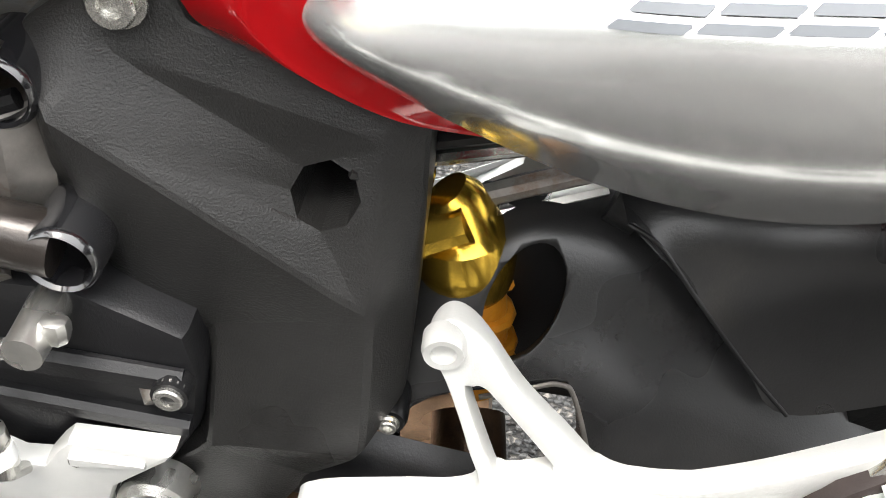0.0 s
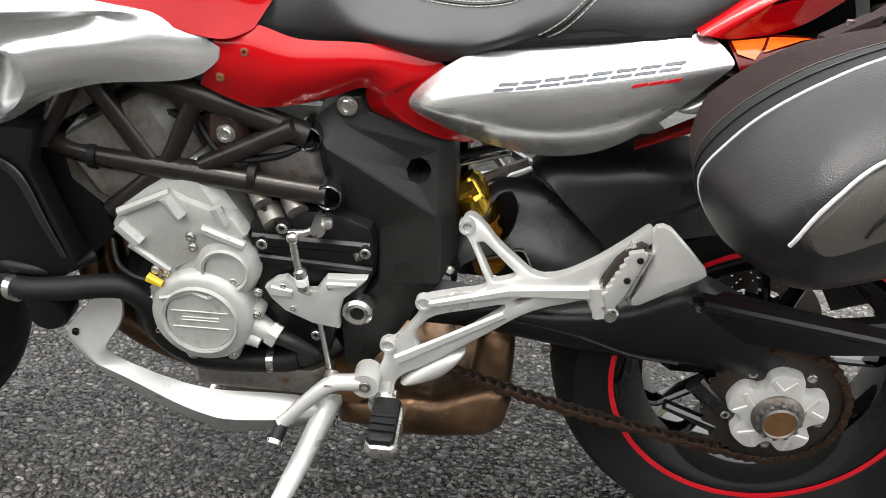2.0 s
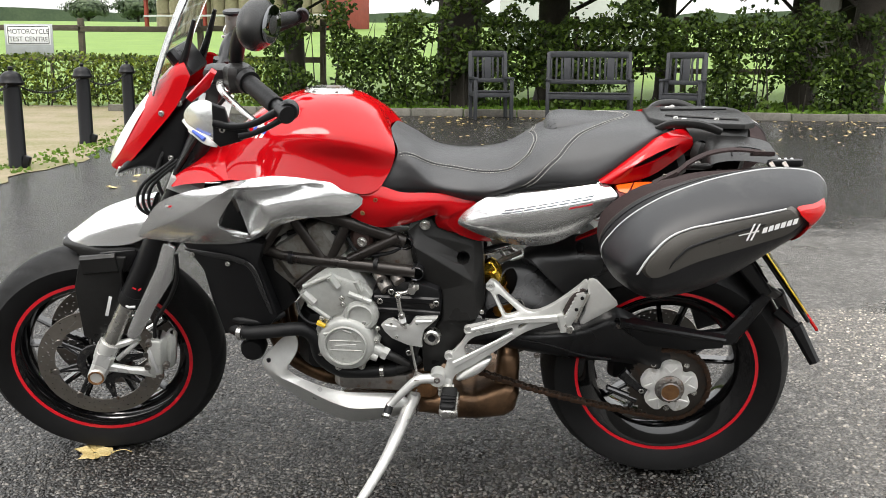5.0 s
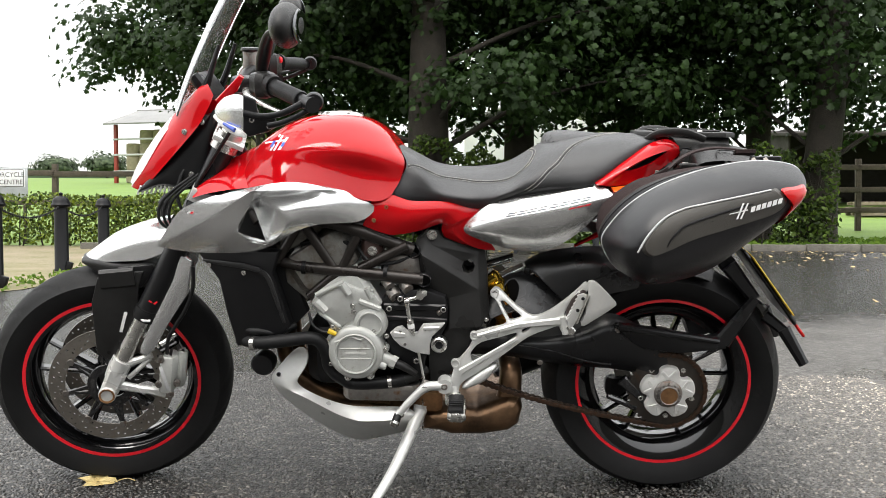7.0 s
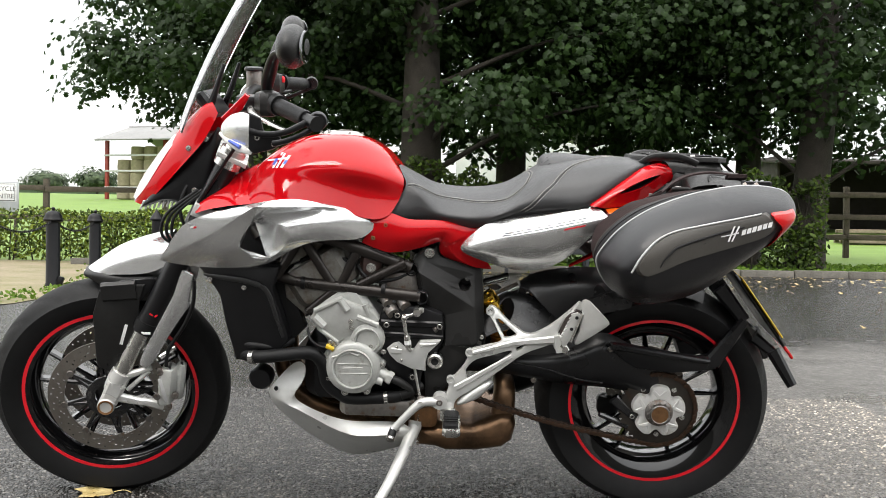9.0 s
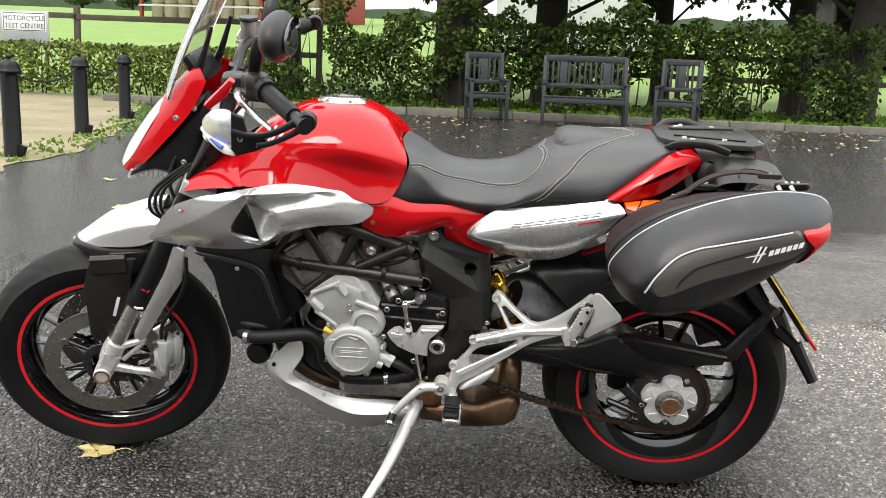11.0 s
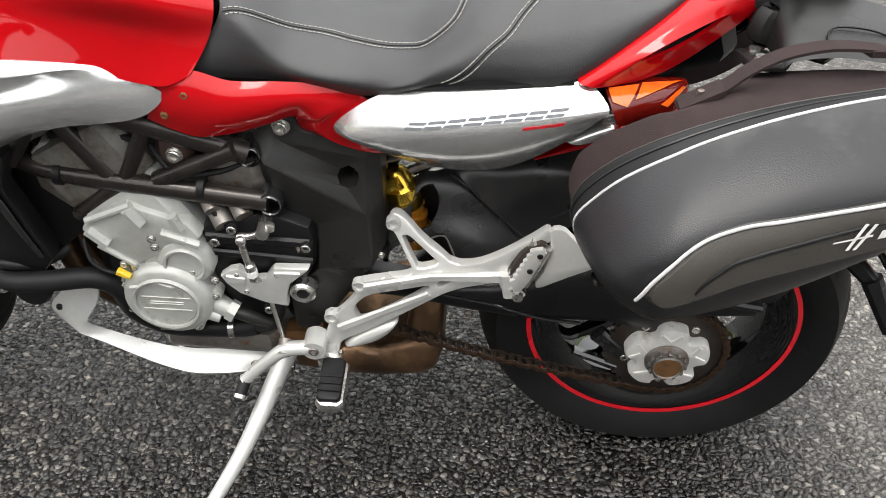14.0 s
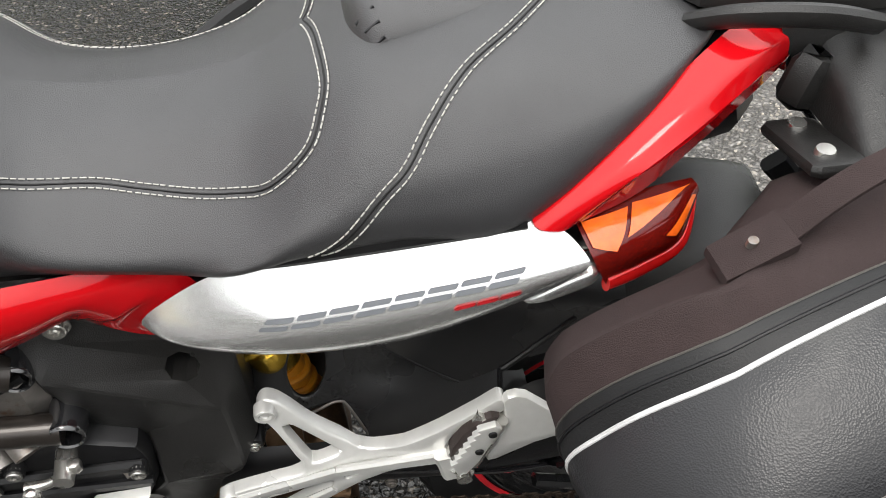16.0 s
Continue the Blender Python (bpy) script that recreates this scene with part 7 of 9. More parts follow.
rack = Shape().plate([(0.640, -0.060), (0.665, -0.098), (0.740, -0.110), (0.790, -0.122), (0.845, -0.120), (0.872, -0.095), (0.880, 0.0), (0.872, 0.095), (0.845, 0.120), (0.790, 0.122), (0.740, 0.110), (0.665, 0.098), (0.640, 0.060)], 0, 0.012, 0.003)
rack.v = [(x, z, 0.992 - y - 0.02 * max(0, x - 0.80)) for x, y, z in rack.v]
rack_ob = part("luggage_rack", rack, BLACK, bike, "black plastic luggage rack")
for s in (-1, 1):
    arm = Loft([
        [(0.700, s * 0.085, 0.985), (0.720, s * 0.112, 0.975), (0.735, s * 0.120, 0.945)],
        [(0.770, s * 0.085, 0.988), (0.775, s * 0.116, 0.972), (0.770, s * 0.128, 0.930)],
        [(0.830, s * 0.085, 0.988), (0.826, s * 0.118, 0.965), (0.815, s * 0.132, 0.925)],
        [(0.862, s * 0.080, 0.984), (0.856, s * 0.112, 0.950), (0.862, s * 0.128, 0.905)]], 20, 12)
    part("rack_arm", arm.skin(Shape(), False, 0.014), BLACK, rack_ob, "black plastic rack arm")
    part("rack_foot", Shape().box((0.790, s * 0.128, 0.918), (0.12, 0.03, 0.05), 0.012, Matrix.Rotation(radians(14), 4, "Y")), BLACK, rack_ob)
    part("rack_slot", Shape().box((0.745, s * 0.055, 0.9925), (0.035, 0.009, 0.003), 0.001), SOFT, rack_ob)
    part("rack_rib", Shape().beam((0.68, s * 0.040, 0.9945), (0.84, s * 0.075, 0.9935), 0.005, 0.005, 0.012, 0.010, 0.002), BLACK, rack_ob)
    for bx, by in ((0.700, 0.070), (0.790, 0.080), (0.715, 0.092)):
        part("bolt", Shape().lathe([(0.002, 0.0), (0.006, 0.001), (0.007, -0.003)], (bx, s * by, 0.995), "z", 12), STEEL, rack_ob)
    part("grab_rail", Shape().tube([(0.655, s * 0.105, 0.972), (0.685, s * 0.132, 0.990), (0.740, s * 0.145, 0.992), (0.790, s * 0.135, 0.975)], [0.008, 0.010, 0.010, 0.009], 10, 20, 0.8), BLACK, rack_ob)
    ear = Shape().box((0.736, s * 0.184, 0.906), (0.044, 0.092, 0.012), 0.005, Matrix.Rotation(radians(s * 15), 4, "X"))
    ear_ob = part("rack_ear", ear, BLACK, rack_ob, "black plastic ear bolted down over the pannier")
    part("ear_block", Loft([
        [(0.752, s * 0.120, 0.905), (0.753, s * 0.165, 0.908), (0.754, s * 0.222, 0.908)],
        [(0.760, s * 0.118, 0.955), (0.764, s * 0.170, 0.945), (0.768, s * 0.218, 0.922)],
        [(0.815, s * 0.116, 0.965), (0.820, s * 0.168, 0.952), (0.826, s * 0.214, 0.928)],
        [(0.900, s * 0.112, 0.950), (0.905, s * 0.160, 0.936), (0.910, s * 0.208, 0.916)],
        [(0.915, s * 0.112, 0.915), (0.920, s * 0.160, 0.905), (0.925, s * 0.205, 0.895)]], 24, 10).skin(Shape(), False, 0.010), BLACK, rack_ob, "black moulded block of the rack")
    part("block_groove", Shape().tube([(0.805, s * 0.204, 0.936), (0.812, s * 0.182, 0.950), (0.855, s * 0.175, 0.948), (0.895, s * 0.172, 0.936)], 0.0014, 6, 16), SOFT, rack_ob)
    for bx, by, bz in ((0.735, 0.158, 0.9065), (0.731, 0.208, 0.920)):
        part("bolt", Shape().lathe([(0.002, 0.003), (0.007, 0.003), (0.008, 0.0), (0.008, -0.006)], (bx, s * by, bz), "z", 14), STEEL, rack_ob)
part("rack_hook", Shape().tube([(0.730, -0.106, 0.972), (0.735, -0.108, 0.956), (0.748, -0.104, 0.926), (0.758, -0.104, 0.902), (0.772, -0.106, 0.900), (0.776, -0.106, 0.914)], 0.0036, 8, 24), SOFT, rack_ob, "black wire hook")
part("tail_light", Shape().box((0.770, 0, 0.905), (0.05, 0.15, 0.045), 0.014), REDLENS, bike, "red tail light")
part("tail_core", Shape().box((0.60, 0, 0.86), (0.26, 0.22, 0.09), 0.02, Matrix.Rotation(radians(-18), 4, "Y")), SATIN, bike, "black tail unit")
part("subframe_rail", Shape().tube([(0.15, -0.10, 0.75), (0.35, -0.10, 0.80), (0.60, -0.09, 0.87)], 0.014, 12, 12), TUBE, bike)
part("subframe_rail", Shape().tube([(0.15, 0.10, 0.75), (0.35, 0.10, 0.80), (0.60, 0.09, 0.87)], 0.014, 12, 12), TUBE, bike)
part("battery_tray", Shape().box((0.13, 0, 0.80), (0.22, 0.20, 0.10), 0.02), SATIN, bike, "black airbox under the seat")

# tank, seat, rack and nose stand more upright than the lower half, the bars a little
def upright(ob, y, z, degrees):
    ob.matrix_basis = Matrix.Translation((0, y, z)) @ Matrix.Rotation(radians(-degrees), 4, "X") @ Matrix.Translation((0, -y, -z))


for ob in (tank, seat, rack_ob, nose):
    upright(ob, -0.19, 0.86, 5.0)
upright(bars, -0.44, 1.12, 2.5)

# ---- trellis frame ----
for s in (-1, 1):
    def P(x, z, y=0.160):
        return (x, s * y, z)
    top = part("frame_tube", Shape().tube([P(-0.300, 0.770, 0.120), P(-0.157, 0.768, 0.155), P(-0.070, 0.748), P(0.082, 0.690, 0.143)], 0.0165, 16, 30), TUBE, bike, "dark bronze trellis frame tube")
    low = part("frame_tube", Shape().tube([P(-0.300, 0.665, 0.135), P(-0.200, 0.650, 0.158), P(-0.100, 0.640, 0.162), P(0.108, 0.619, 0.160)], 0.0155, 16, 30), TUBE, bike, "dark bronze trellis frame tube")
    for a, b, r in (((-0.188, 0.758), (-0.112, 0.640), 0.0135), ((-0.052, 0.735), (-0.095, 0.645), 0.012), ((0.070, 0.706), (-0.050, 0.645), 0.013), ((-0.105, 0.635), (-0.180, 0.570), 0.013), ((-0.26, 0.660), (-0.20, 0.755), 0.012)):
        part("frame_strut", Shape().tube([P(*a, 0.158), P(*b, 0.160)], r, 14), TUBE, bike, "dark bronze frame strut")
    for x, z, tx in ((0.084, 0.686, top), (0.112, 0.618, low)):
        q = 0.142 if z > 0.65 else 0.164
        part("tube_end", Shape().lathe([(0.0145, s * -0.02), (0.0145, s * 0.006), (0.0160, s * 0.008), (0.0178, s * 0.006), (0.0184, s * 0.003), (0.0184, s * -0.03), (0.0145, s * -0.03)], (x, s * q, z), "y", 32, False).moved(Matrix.Translation((0, s * 0.0, 0))), GLOSSBLACK, tx, "open black end of a frame tube")
        part("tube_plug", Shape().lathe([(0.002, 0), (0.0162, 0), (0.0162, s * -0.01), (0.002, s * -0.01)], (x, s * (q - 0.02), z), "y", 24), SOFT, tx)
    for x in (-0.195, 0.010):
        part("cable_tie", Shape().tube([P(x, 0.648 - 0.06 * (x + 0.195), 0.1605), P(x + 0.010, 0.6475 - 0.06 * (x + 0.195), 0.1607)], 0.0182, 14), SOFT, low)
    # faceted black frame plate round the swing arm pivot
    V = {"a": (0.086, 0.706, 0.120), "b": (0.118, 0.733, 0.118), "B": (0.145, 0.735, 0.112), "c": (0.156, 0.715, 0.115), "d": (0.249, 0.692, 0.106), "e": (0.264, 0.680, 0.104), "f": (0.269, 0.631, 0.112),
         "g": (0.273, 0.552, 0.122), "h": (0.274, 0.523, 0.130), "i": (0.231, 0.458, 0.145), "j": (0.211, 0.419, 0.148), "k": (0.158, 0.338, 0.146), "l": (0.125, 0.338, 0.146), "m": (0.119, 0.423, 0.150),
         "n": (0.168, 0.490, 0.148), "o": (0.168, 0.556, 0.138), "p": (0.149, 0.550, 0.138), "q": (0.126, 0.573, 0.136), "r": (0.120, 0.600, 0.132), "s": (0.096, 0.631, 0.130), "t": (0.090, 0.660, 0.128),
         "u": (0.104, 0.681, 0.152), "v": (0.249, 0.587, 0.144), "w": (0.256, 0.496, 0.158), "x": (0.174, 0.566, 0.142), "y": (0.175, 0.490, 0.160), "z": (0.245, 0.672, 0.116), "D": (0.124, 0.702, 0.126), "h0": (0.2375, 0.6450, 0.126), "h1": (0.2327, 0.6567, 0.122), "h2": (0.2210, 0.6615, 0.120), "h3": (0.2093, 0.6567, 0.122), "h4": (0.2045, 0.6450, 0.126), "h5": (0.2093, 0.6333, 0.131), "h6": (0.2210, 0.6285, 0.132), "h7": (0.2327, 0.6333, 0.130), "k0": (0.2370, 0.6450, 0.070), "k1": (0.2326, 0.6556, 0.070), "k2": (0.2220, 0.6600, 0.070), "k3": (0.2114, 0.6556, 0.070), "k4": (0.2070, 0.6450, 0.070), "k5": (0.2114, 0.6344, 0.070), "k6": (0.2220, 0.6300, 0.070), "k7": (0.2326, 0.6344, 0.070)}
    faces = ["abDu", "bBcD", "cdzD", "dez", "efvz", "fghwv", "uvx", "uxp", "upq", "uqr", "urs", "ust", "uta", "pox", "xvwy", "onyx", "nmy", "ymj", "yji", "yiw", "wih", "mlkj"]
    plate_faces = [" ".join(f) for f in faces] + ["D z h2 h3", "z h0 h1 h2", "z v h0", "v h6 h7 h0", "v u h5 h6", "u h4 h5", "u D h3 h4", "k0 k1 k2 k3 k4 k5 k6 k7"] + ["h%d h%d k%d k%d" % (k, (k + 1) % 8, (k + 1) % 8, k) for k in range(8)]
    rim = "abBcdefghijklmnopqrst"
    V.update({c + "r": (V[c][0], V[c][1], V[c][2] - 0.050) for c in rim})
    plate_faces += ["%s %s %sr %sr" % (p, q, q, p) for p, q in zip(rim, rim[1:] + rim[:1])]
    edges = {" ".join(e): 1.0 if e[0][0] in "hk" and e[1][0] in "hk" and len(e[0] + e[1]) == 4 else 0.95 for f in plate_faces for e in zip(f.split(), f.split()[1:] + f.split()[:1])}
    fp_ob = cage("frame_plate", V, "|".join(plate_faces), edges, s, BLACK, bike, "faceted textured black frame plate", 0.002, 3, 10.0)
    bolt(fp_ob, (0.228, s * 0.088, 0.652), 0.0065, STEEL, out=s)
    bolt(fp_ob, (0.129, s * 0.132, 0.725), 0.0105, STEEL, out=s)
    if s < 0:
        part("pivot_nut", Shape().lathe([(0.008, 0.012), (0.010, 0.0), (0.016, -0.002), (0.0205, 0.002), (0.0215, 0.02), (0.008, 0.02)], (0.149, -0.180, 0.452), "y", 28), STEEL, fp_ob, "steel pivot nut")
        part("pivot_bore", Shape().lathe([(0.001, 0.002), (0.0095, 0.0), (0.0095, 0.01)], (0.149, -0.180, 0.452), "y", 20), SOFT, fp_ob)
        part("plate_lug", Shape().lathe([(0.003, -0.004), (0.009, -0.004), (0.0105, 0.0), (0.0105, 0.03), (0.003, 0.03)], (0.268, -0.134, 0.506), "y", 18), SATIN, fp_ob)
        bolt(fp_ob, (0.268, -0.146, 0.510), 0.005)

# ---- engine ----
crank = Shape().box((-0.03, 0, 0.40), (0.34, 0.26, 0.17), 0.03)
crank.box((0.06, 0, 0.48), (0.22, 0.26, 0.16), 0.03)
eng = part("engine", crank, SATIN, bike, "grey three-cylinder engine with black lower cases")
barrel = Shape().box((-0.085, 0, 0.565), (0.150, 0.35, 0.130), 0.016, Matrix.Rotation(radians(-32), 4, "Y"))
part("cylinder_block", barrel, CAST, eng, "cast grey cylinder block")
part("cylinder_head", Shape().box((-0.150, 0, 0.660), (0.17, 0.33, 0.11), 0.02, Matrix.Rotation(radians(-32), 4, "Y")), HEADGREY, eng, "cast grey cylinder head")
part("cam_cover", Shape().box((-0.205, 0, 0.725), (0.15, 0.30, 0.05), 0.022, Matrix.Rotation(radians(-32), 4, "Y")), HEADGREY, eng)
# stepped side wall of the block with ribs and bosses
wall = Shape().plate([(-0.172, 0.560), (-0.155, 0.588), (-0.094, 0.618), (-0.070, 0.606), (-0.010, 0.585), (0.006, 0.560), (-0.010, 0.528), (-0.060, 0.520), (-0.105, 0.492), (-0.150, 0.525)], -0.186, 0.05, 0.008)
wall_ob = part("block_cover", wall, CAST, eng, "smooth cast grey cover")
rib = Shape()
rib.beam((-0.158, -0.187, 0.582), (-0.086, -0.187, 0.617), 0.012, 0.012, 0.012, 0.012, 0.004)
rib.beam((-0.160, -0.187, 0.565), (-0.135, -0.187, 0.540), 0.022, 0.022, 0.020, 0.020, 0.007)
rib.beam((-0.150, -0.187, 0.536), (-0.100, -0.187, 0.500), 0.010, 0.010, 0.010, 0.010, 0.003)
rib.beam((-0.092, -0.190, 0.612), (-0.075, -0.190, 0.585), 0.020, 0.018, 0.022, 0.020, 0.008)
rib.beam((-0.030, -0.185, 0.600), (-0.020, -0.185, 0.575), 0.016, 0.014, 0.016, 0.014, 0.005)
rib.beam((-0.050, -0.188, 0.568), (0.004, -0.188, 0.548), 0.014, 0.014, 0.012, 0.012, 0.004)
part("block_rib", rib, CAST, wall_ob)
alt = Shape().lathe([(0.002, -0.012), (0.046, -0.012), (0.0475, -0.010), (0.0475, -0.016), (0.051, -0.0175), (0.053, -0.012), (0.062, -0.011), (0.068, -0.006), (0.071, 0.004), (0.072, 0.06), (0.002, 0.06)], (-0.060, -0.190, 0.434), "y", 64)
alt_ob = part("alternator_cover", alt, CAST, eng, "round cast grey alternator cover")
up = Shape().lathe([(0.002, -0.002), (0.026, -0.002), (0.0275, 0.000), (0.0275, -0.006), (0.031, -0.007), (0.033, -0.003), (0.040, 0.000), (0.044, 0.008), (0.045, 0.06), (0.002, 0.06)], (-0.024, -0.188, 0.508), "y", 56)
up.beam((-0.052, -0.168, 0.470), (-0.030, -0.168, 0.508), 0.085, 0.085, 0.034, 0.034, 0.010)
up.beam((-0.085, -0.168, 0.478), (-0.050, -0.168, 0.545), 0.050, 0.030, 0.030, 0.030, 0.010)
part("gear_cover", up, CAST, eng, "cast grey upper cover")
web = Shape()
for (x0, z0), (x1, z1) in zip([(-0.112, 0.464), (-0.088, 0.470), (-0.070, 0.479), (-0.046, 0.470)], [(-0.088, 0.470), (-0.070, 0.479), (-0.046, 0.470), (-0.036, 0.478)]):
    web.beam((x0, -0.201, z0), (x1, -0.201, z1), 0.006, 0.006, 0.008, 0.008, 0.002)
for z, e in ((0.4215, 0.0), (0.4330, 0.012), (0.4375, 0.012), (0.4470, 0.0)):
    web.beam((-0.098 + e, -0.2025, z), (-0.022 - e, -0.2025, z + 0.001), 0.0022, 0.0022, 0.002, 0.002, 0.0008)
part("cover_relief", web, CAST, alt_ob, "raised bars on the cover")
for a in (0.1, 0.9, 2.2, 2.9, 3.6, 4.4, 5.2):
    x, z = -0.060 + 0.074 * math.cos(a), 0.434 + 0.074 * math.sin(a)
    part("cover_boss", Shape().lathe([(0.004, -0.006), (0.0085, -0.006), (0.0095, 0), (0.0095, 0.05), (0.004, 0.05)], (x, -0.180, z), "y", 16), CAST, alt_ob)
    bolt(alt_ob, (x, -0.191, z), 0.005)
for x, z in ((-0.118, 0.500), (-0.064, 0.540), (-0.066, 0.556), (-0.016, 0.556), (0.018, 0.478)):
    bolt(wall_ob, (x, -0.193, z), 0.0055)
part("sensor_plug", Shape().beam((-0.128, -0.196, 0.492), (-0.108, -0.198, 0.484), 0.012, 0.010, 0.012, 0.010, 0.003), YELLOW, eng, "yellow cable plug")
part("sensor_cable", Shape().tube([(-0.180, -0.17, 0.530), (-0.168, -0.19, 0.505), (-0.145, -0.195, 0.490), (-0.120, -0.197, 0.488)], 0.0035, 8, 16), SOFT, eng)
part("oil_boss", Shape().tube([(0.006, -0.175, 0.418), (0.030, -0.180, 0.408)], [0.018, 0.014], 18).tube([(0.028, -0.180, 0.409), (0.040, -0.182, 0.403)], [0.018, 0.018], 6).tube([(0.000, -0.185, 0.402), (0.016, -0.187, 0.396)], [0.012, 0.010], 14), CAST, eng, "hose union in cast alloy")
# black clutch-side cover and linkage
bc = Shape().plate([(0.000, 0.556), (0.022, 0.586), (0.060, 0.592), (0.110, 0.596), (0.165, 0.575), (0.172, 0.548), (0.170, 0.505), (0.156, 0.474), (0.120, 0.425), (0.104, 0.352), (0.036, 0.386), (0.012, 0.455)], -0.165, 0.05, 0.008)
bc_ob = part("sprocket_case", bc, SATIN, eng, "satin black case over the front sprocket")
part("case_rib", Shape().beam((0.010, -0.167, 0.548), (0.165, -0.167, 0.548), 0.020, 0.016, 0.012, 0.010, 0.004).beam((0.005, -0.167, 0.520), (0.168, -0.167, 0.514), 0.014, 0.012, 0.010, 0.010, 0.003), SATIN, bc_ob)
for x, z in ((0.024, 0.546), (0.160, 0.545), (0.092, 0.408), (0.052, 0.572)):
    part("case_post", Shape().tube([(x, -0.160, z), (x, -0.176, z)], 0.0095, 14), SOFT, bc_ob)
    bolt(bc_ob, (x, -0.179, z), 0.0075)
sc = Shape().plate([(0.026, 0.484), (0.042, 0.498), (0.056, 0.502), (0.070, 0.490), (0.082, 0.484), (0.096, 0.486), (0.104, 0.500), (0.110, 0.508), (0.164, 0.511), (0.160, 0.504), (0.132, 0.476), (0.126, 0.452), (0.126, 0.428), (0.090, 0.433), (0.052, 0.450), (0.034, 0.468)], -0.186, 0.014, 0.004)
sc_ob = part("sprocket_cover", sc, ALLOY, eng, "silver sprocket cover shaped like a shield")
part("cover_fold", Shape().beam((0.036, -0.187, 0.482), (0.064, -0.187, 0.480), 0.016, 0.012, 0.005, 0.004, 0.002), ALLOY, sc_ob)
part("cover_fold", Shape().beam((0.112, -0.187, 0.498), (0.150, -0.187, 0.502), 0.010, 0.005, 0.005, 0.004, 0.002), ALLOY, sc_ob)
for x, z in ((0.052, 0.490), (0.114, 0.496), (0.064, 0.456)):
    bolt(sc_ob, (x, -0.188, z), 0.004)
part("shift_shaft_arm", Shape().tube([(0.112, -0.180, 0.586), (0.100, -0.190, 0.584), (0.086, -0.192, 0.578), (0.066, -0.192, 0.574)], [0.007, 0.0055, 0.005, 0.0065], 12, 18), STEEL, eng, "bright gear linkage arm")
part("shift_clamp", Shape().tube([(0.103, -0.160, 0.585), (0.103, -0.198, 0.585)], [0.0105, 0.0095], 18).box((0.113, -0.184, 0.590), (0.013, 0.012, 0.014), 0.003), STEEL, eng)
part("shift_ball", Shape().blob((0.071, -0.198, 0.572), (0.0085, 0.008, 0.0085), 14, 10), STEEL, eng)
part("shift_rod", Shape().tube([(0.071, -0.197, 0.568), (0.074, -0.197, 0.540), (0.077, -0.197, 0.526), (0.078, -0.197, 0.524), (0.082, -0.197, 0.496), (0.084, -0.195, 0.490), (0.087, -0.179, 0.476), (0.098, -0.179, 0.430), (0.112, -0.192, 0.365)], [0.0055, 0.005, 0.005, 0.0085, 0.0085, 0.0045, 0.004, 0.0035, 0.0035], 12), STEEL, eng, "bright gear rod")
part("rod_band", Shape().tube([(0.0795, -0.197, 0.514), (0.0810, -0.197, 0.503)], 0.0089, 12), WHITE, eng)
part("throttle_body", Shape().box((0.05, -0.08, 0.640), (0.10, 0.14, 0.08), 0.015), DARKSTEEL, eng, "dull alloy throttle bodies")
for x, z, r in ((0.030, 0.585, 0.018), (0.060, 0.605, 0.016), (0.015, 0.612, 0.014), (0.142, 0.545, 0.010)):
    part("solenoid", Shape().tube([(x, -0.150, z), (x + 0.012, -0.168, z - 0.012)], [r, r * 0.9], 14), DARKSTEEL, eng)
part("ignition_coil", Shape().box((-0.020, -0.13, 0.690), (0.055, 0.05, 0.06), 0.010), surface("brown_coil", (0.055, 0.03, 0.025), 0.5), eng, "brown coil with a steel bolt")
bolt(eng, (-0.018, -0.165, 0.690), 0.010)
part("air_box", Shape().box((-0.10, 0, 0.80), (0.30, 0.24, 0.10), 0.03), SATIN, eng, "black airbox")
for pts, r in (([(-0.20, -0.14, 0.70), (-0.12, -0.15, 0.715), (-0.06, -0.14, 0.70), (-0.02, -0.13, 0.72)], 0.007), ([(-0.24, -0.13, 0.69), (-0.18, -0.155, 0.675), (-0.10, -0.15, 0.67)], 0.006),
               ([(0.0, -0.14, 0.60), (0.03, -0.165, 0.59), (0.05, -0.165, 0.56), (0.06, -0.165, 0.54)], 0.005), ([(-0.06, -0.14, 0.70), (-0.02, -0.16, 0.66), (0.04, -0.15, 0.66), (0.09, -0.14, 0.68)], 0.005)):
    part("wiring", Shape().tube(pts, r, 8, 20), SOFT, eng, "black cable")
part("head_tube_cover", Shape().plate([(-0.250, 0.650), (-0.215, 0.690), (-0.170, 0.700), (-0.165, 0.672), (-0.205, 0.640)], -0.150, 0.03, 0.005), CAST, eng)
part("head_side", Shape().plate([(-0.240, 0.600), (-0.245, 0.640), (-0.150, 0.640), (-0.125, 0.600), (-0.19, 0.555)], -0.142, 0.03, 0.006), HEADGREY, eng)
# coolant hoses with clamps
hose = part("coolant_hose", Shape().tube([(-0.345, -0.170, 0.455), (-0.300, -0.200, 0.459), (-0.240, -0.202, 0.466), (-0.170, -0.192, 0.470), (-0.140, -0.182, 0.440), (-0.130, -0.172, 0.385), (-0.095, -0.165, 0.350), (-0.060, -0.160, 0.338), (0.030, -0.160, 0.345), (0.062, -0.158, 0.352)], 0.0168, 18, 70), SOFT, eng, "black coolant hose")
for a, b in (((-0.322, -0.196, 0.4555), (-0.310, -0.200, 0.457)), ((0.018, -0.160, 0.344), (0.028, -0.160, 0.345))):
    part("hose_clamp", Shape().tube([a, b], 0.0184, 22), STEEL, hose, "bright hose clamp")
part("thin_hose", Shape().tube([(-0.345, -0.175, 0.484), (-0.31, -0.19, 0.486), (-0.26, -0.18, 0.480), (-0.22, -0.15, 0.49)], 0.009, 12, 20), SOFT, eng)
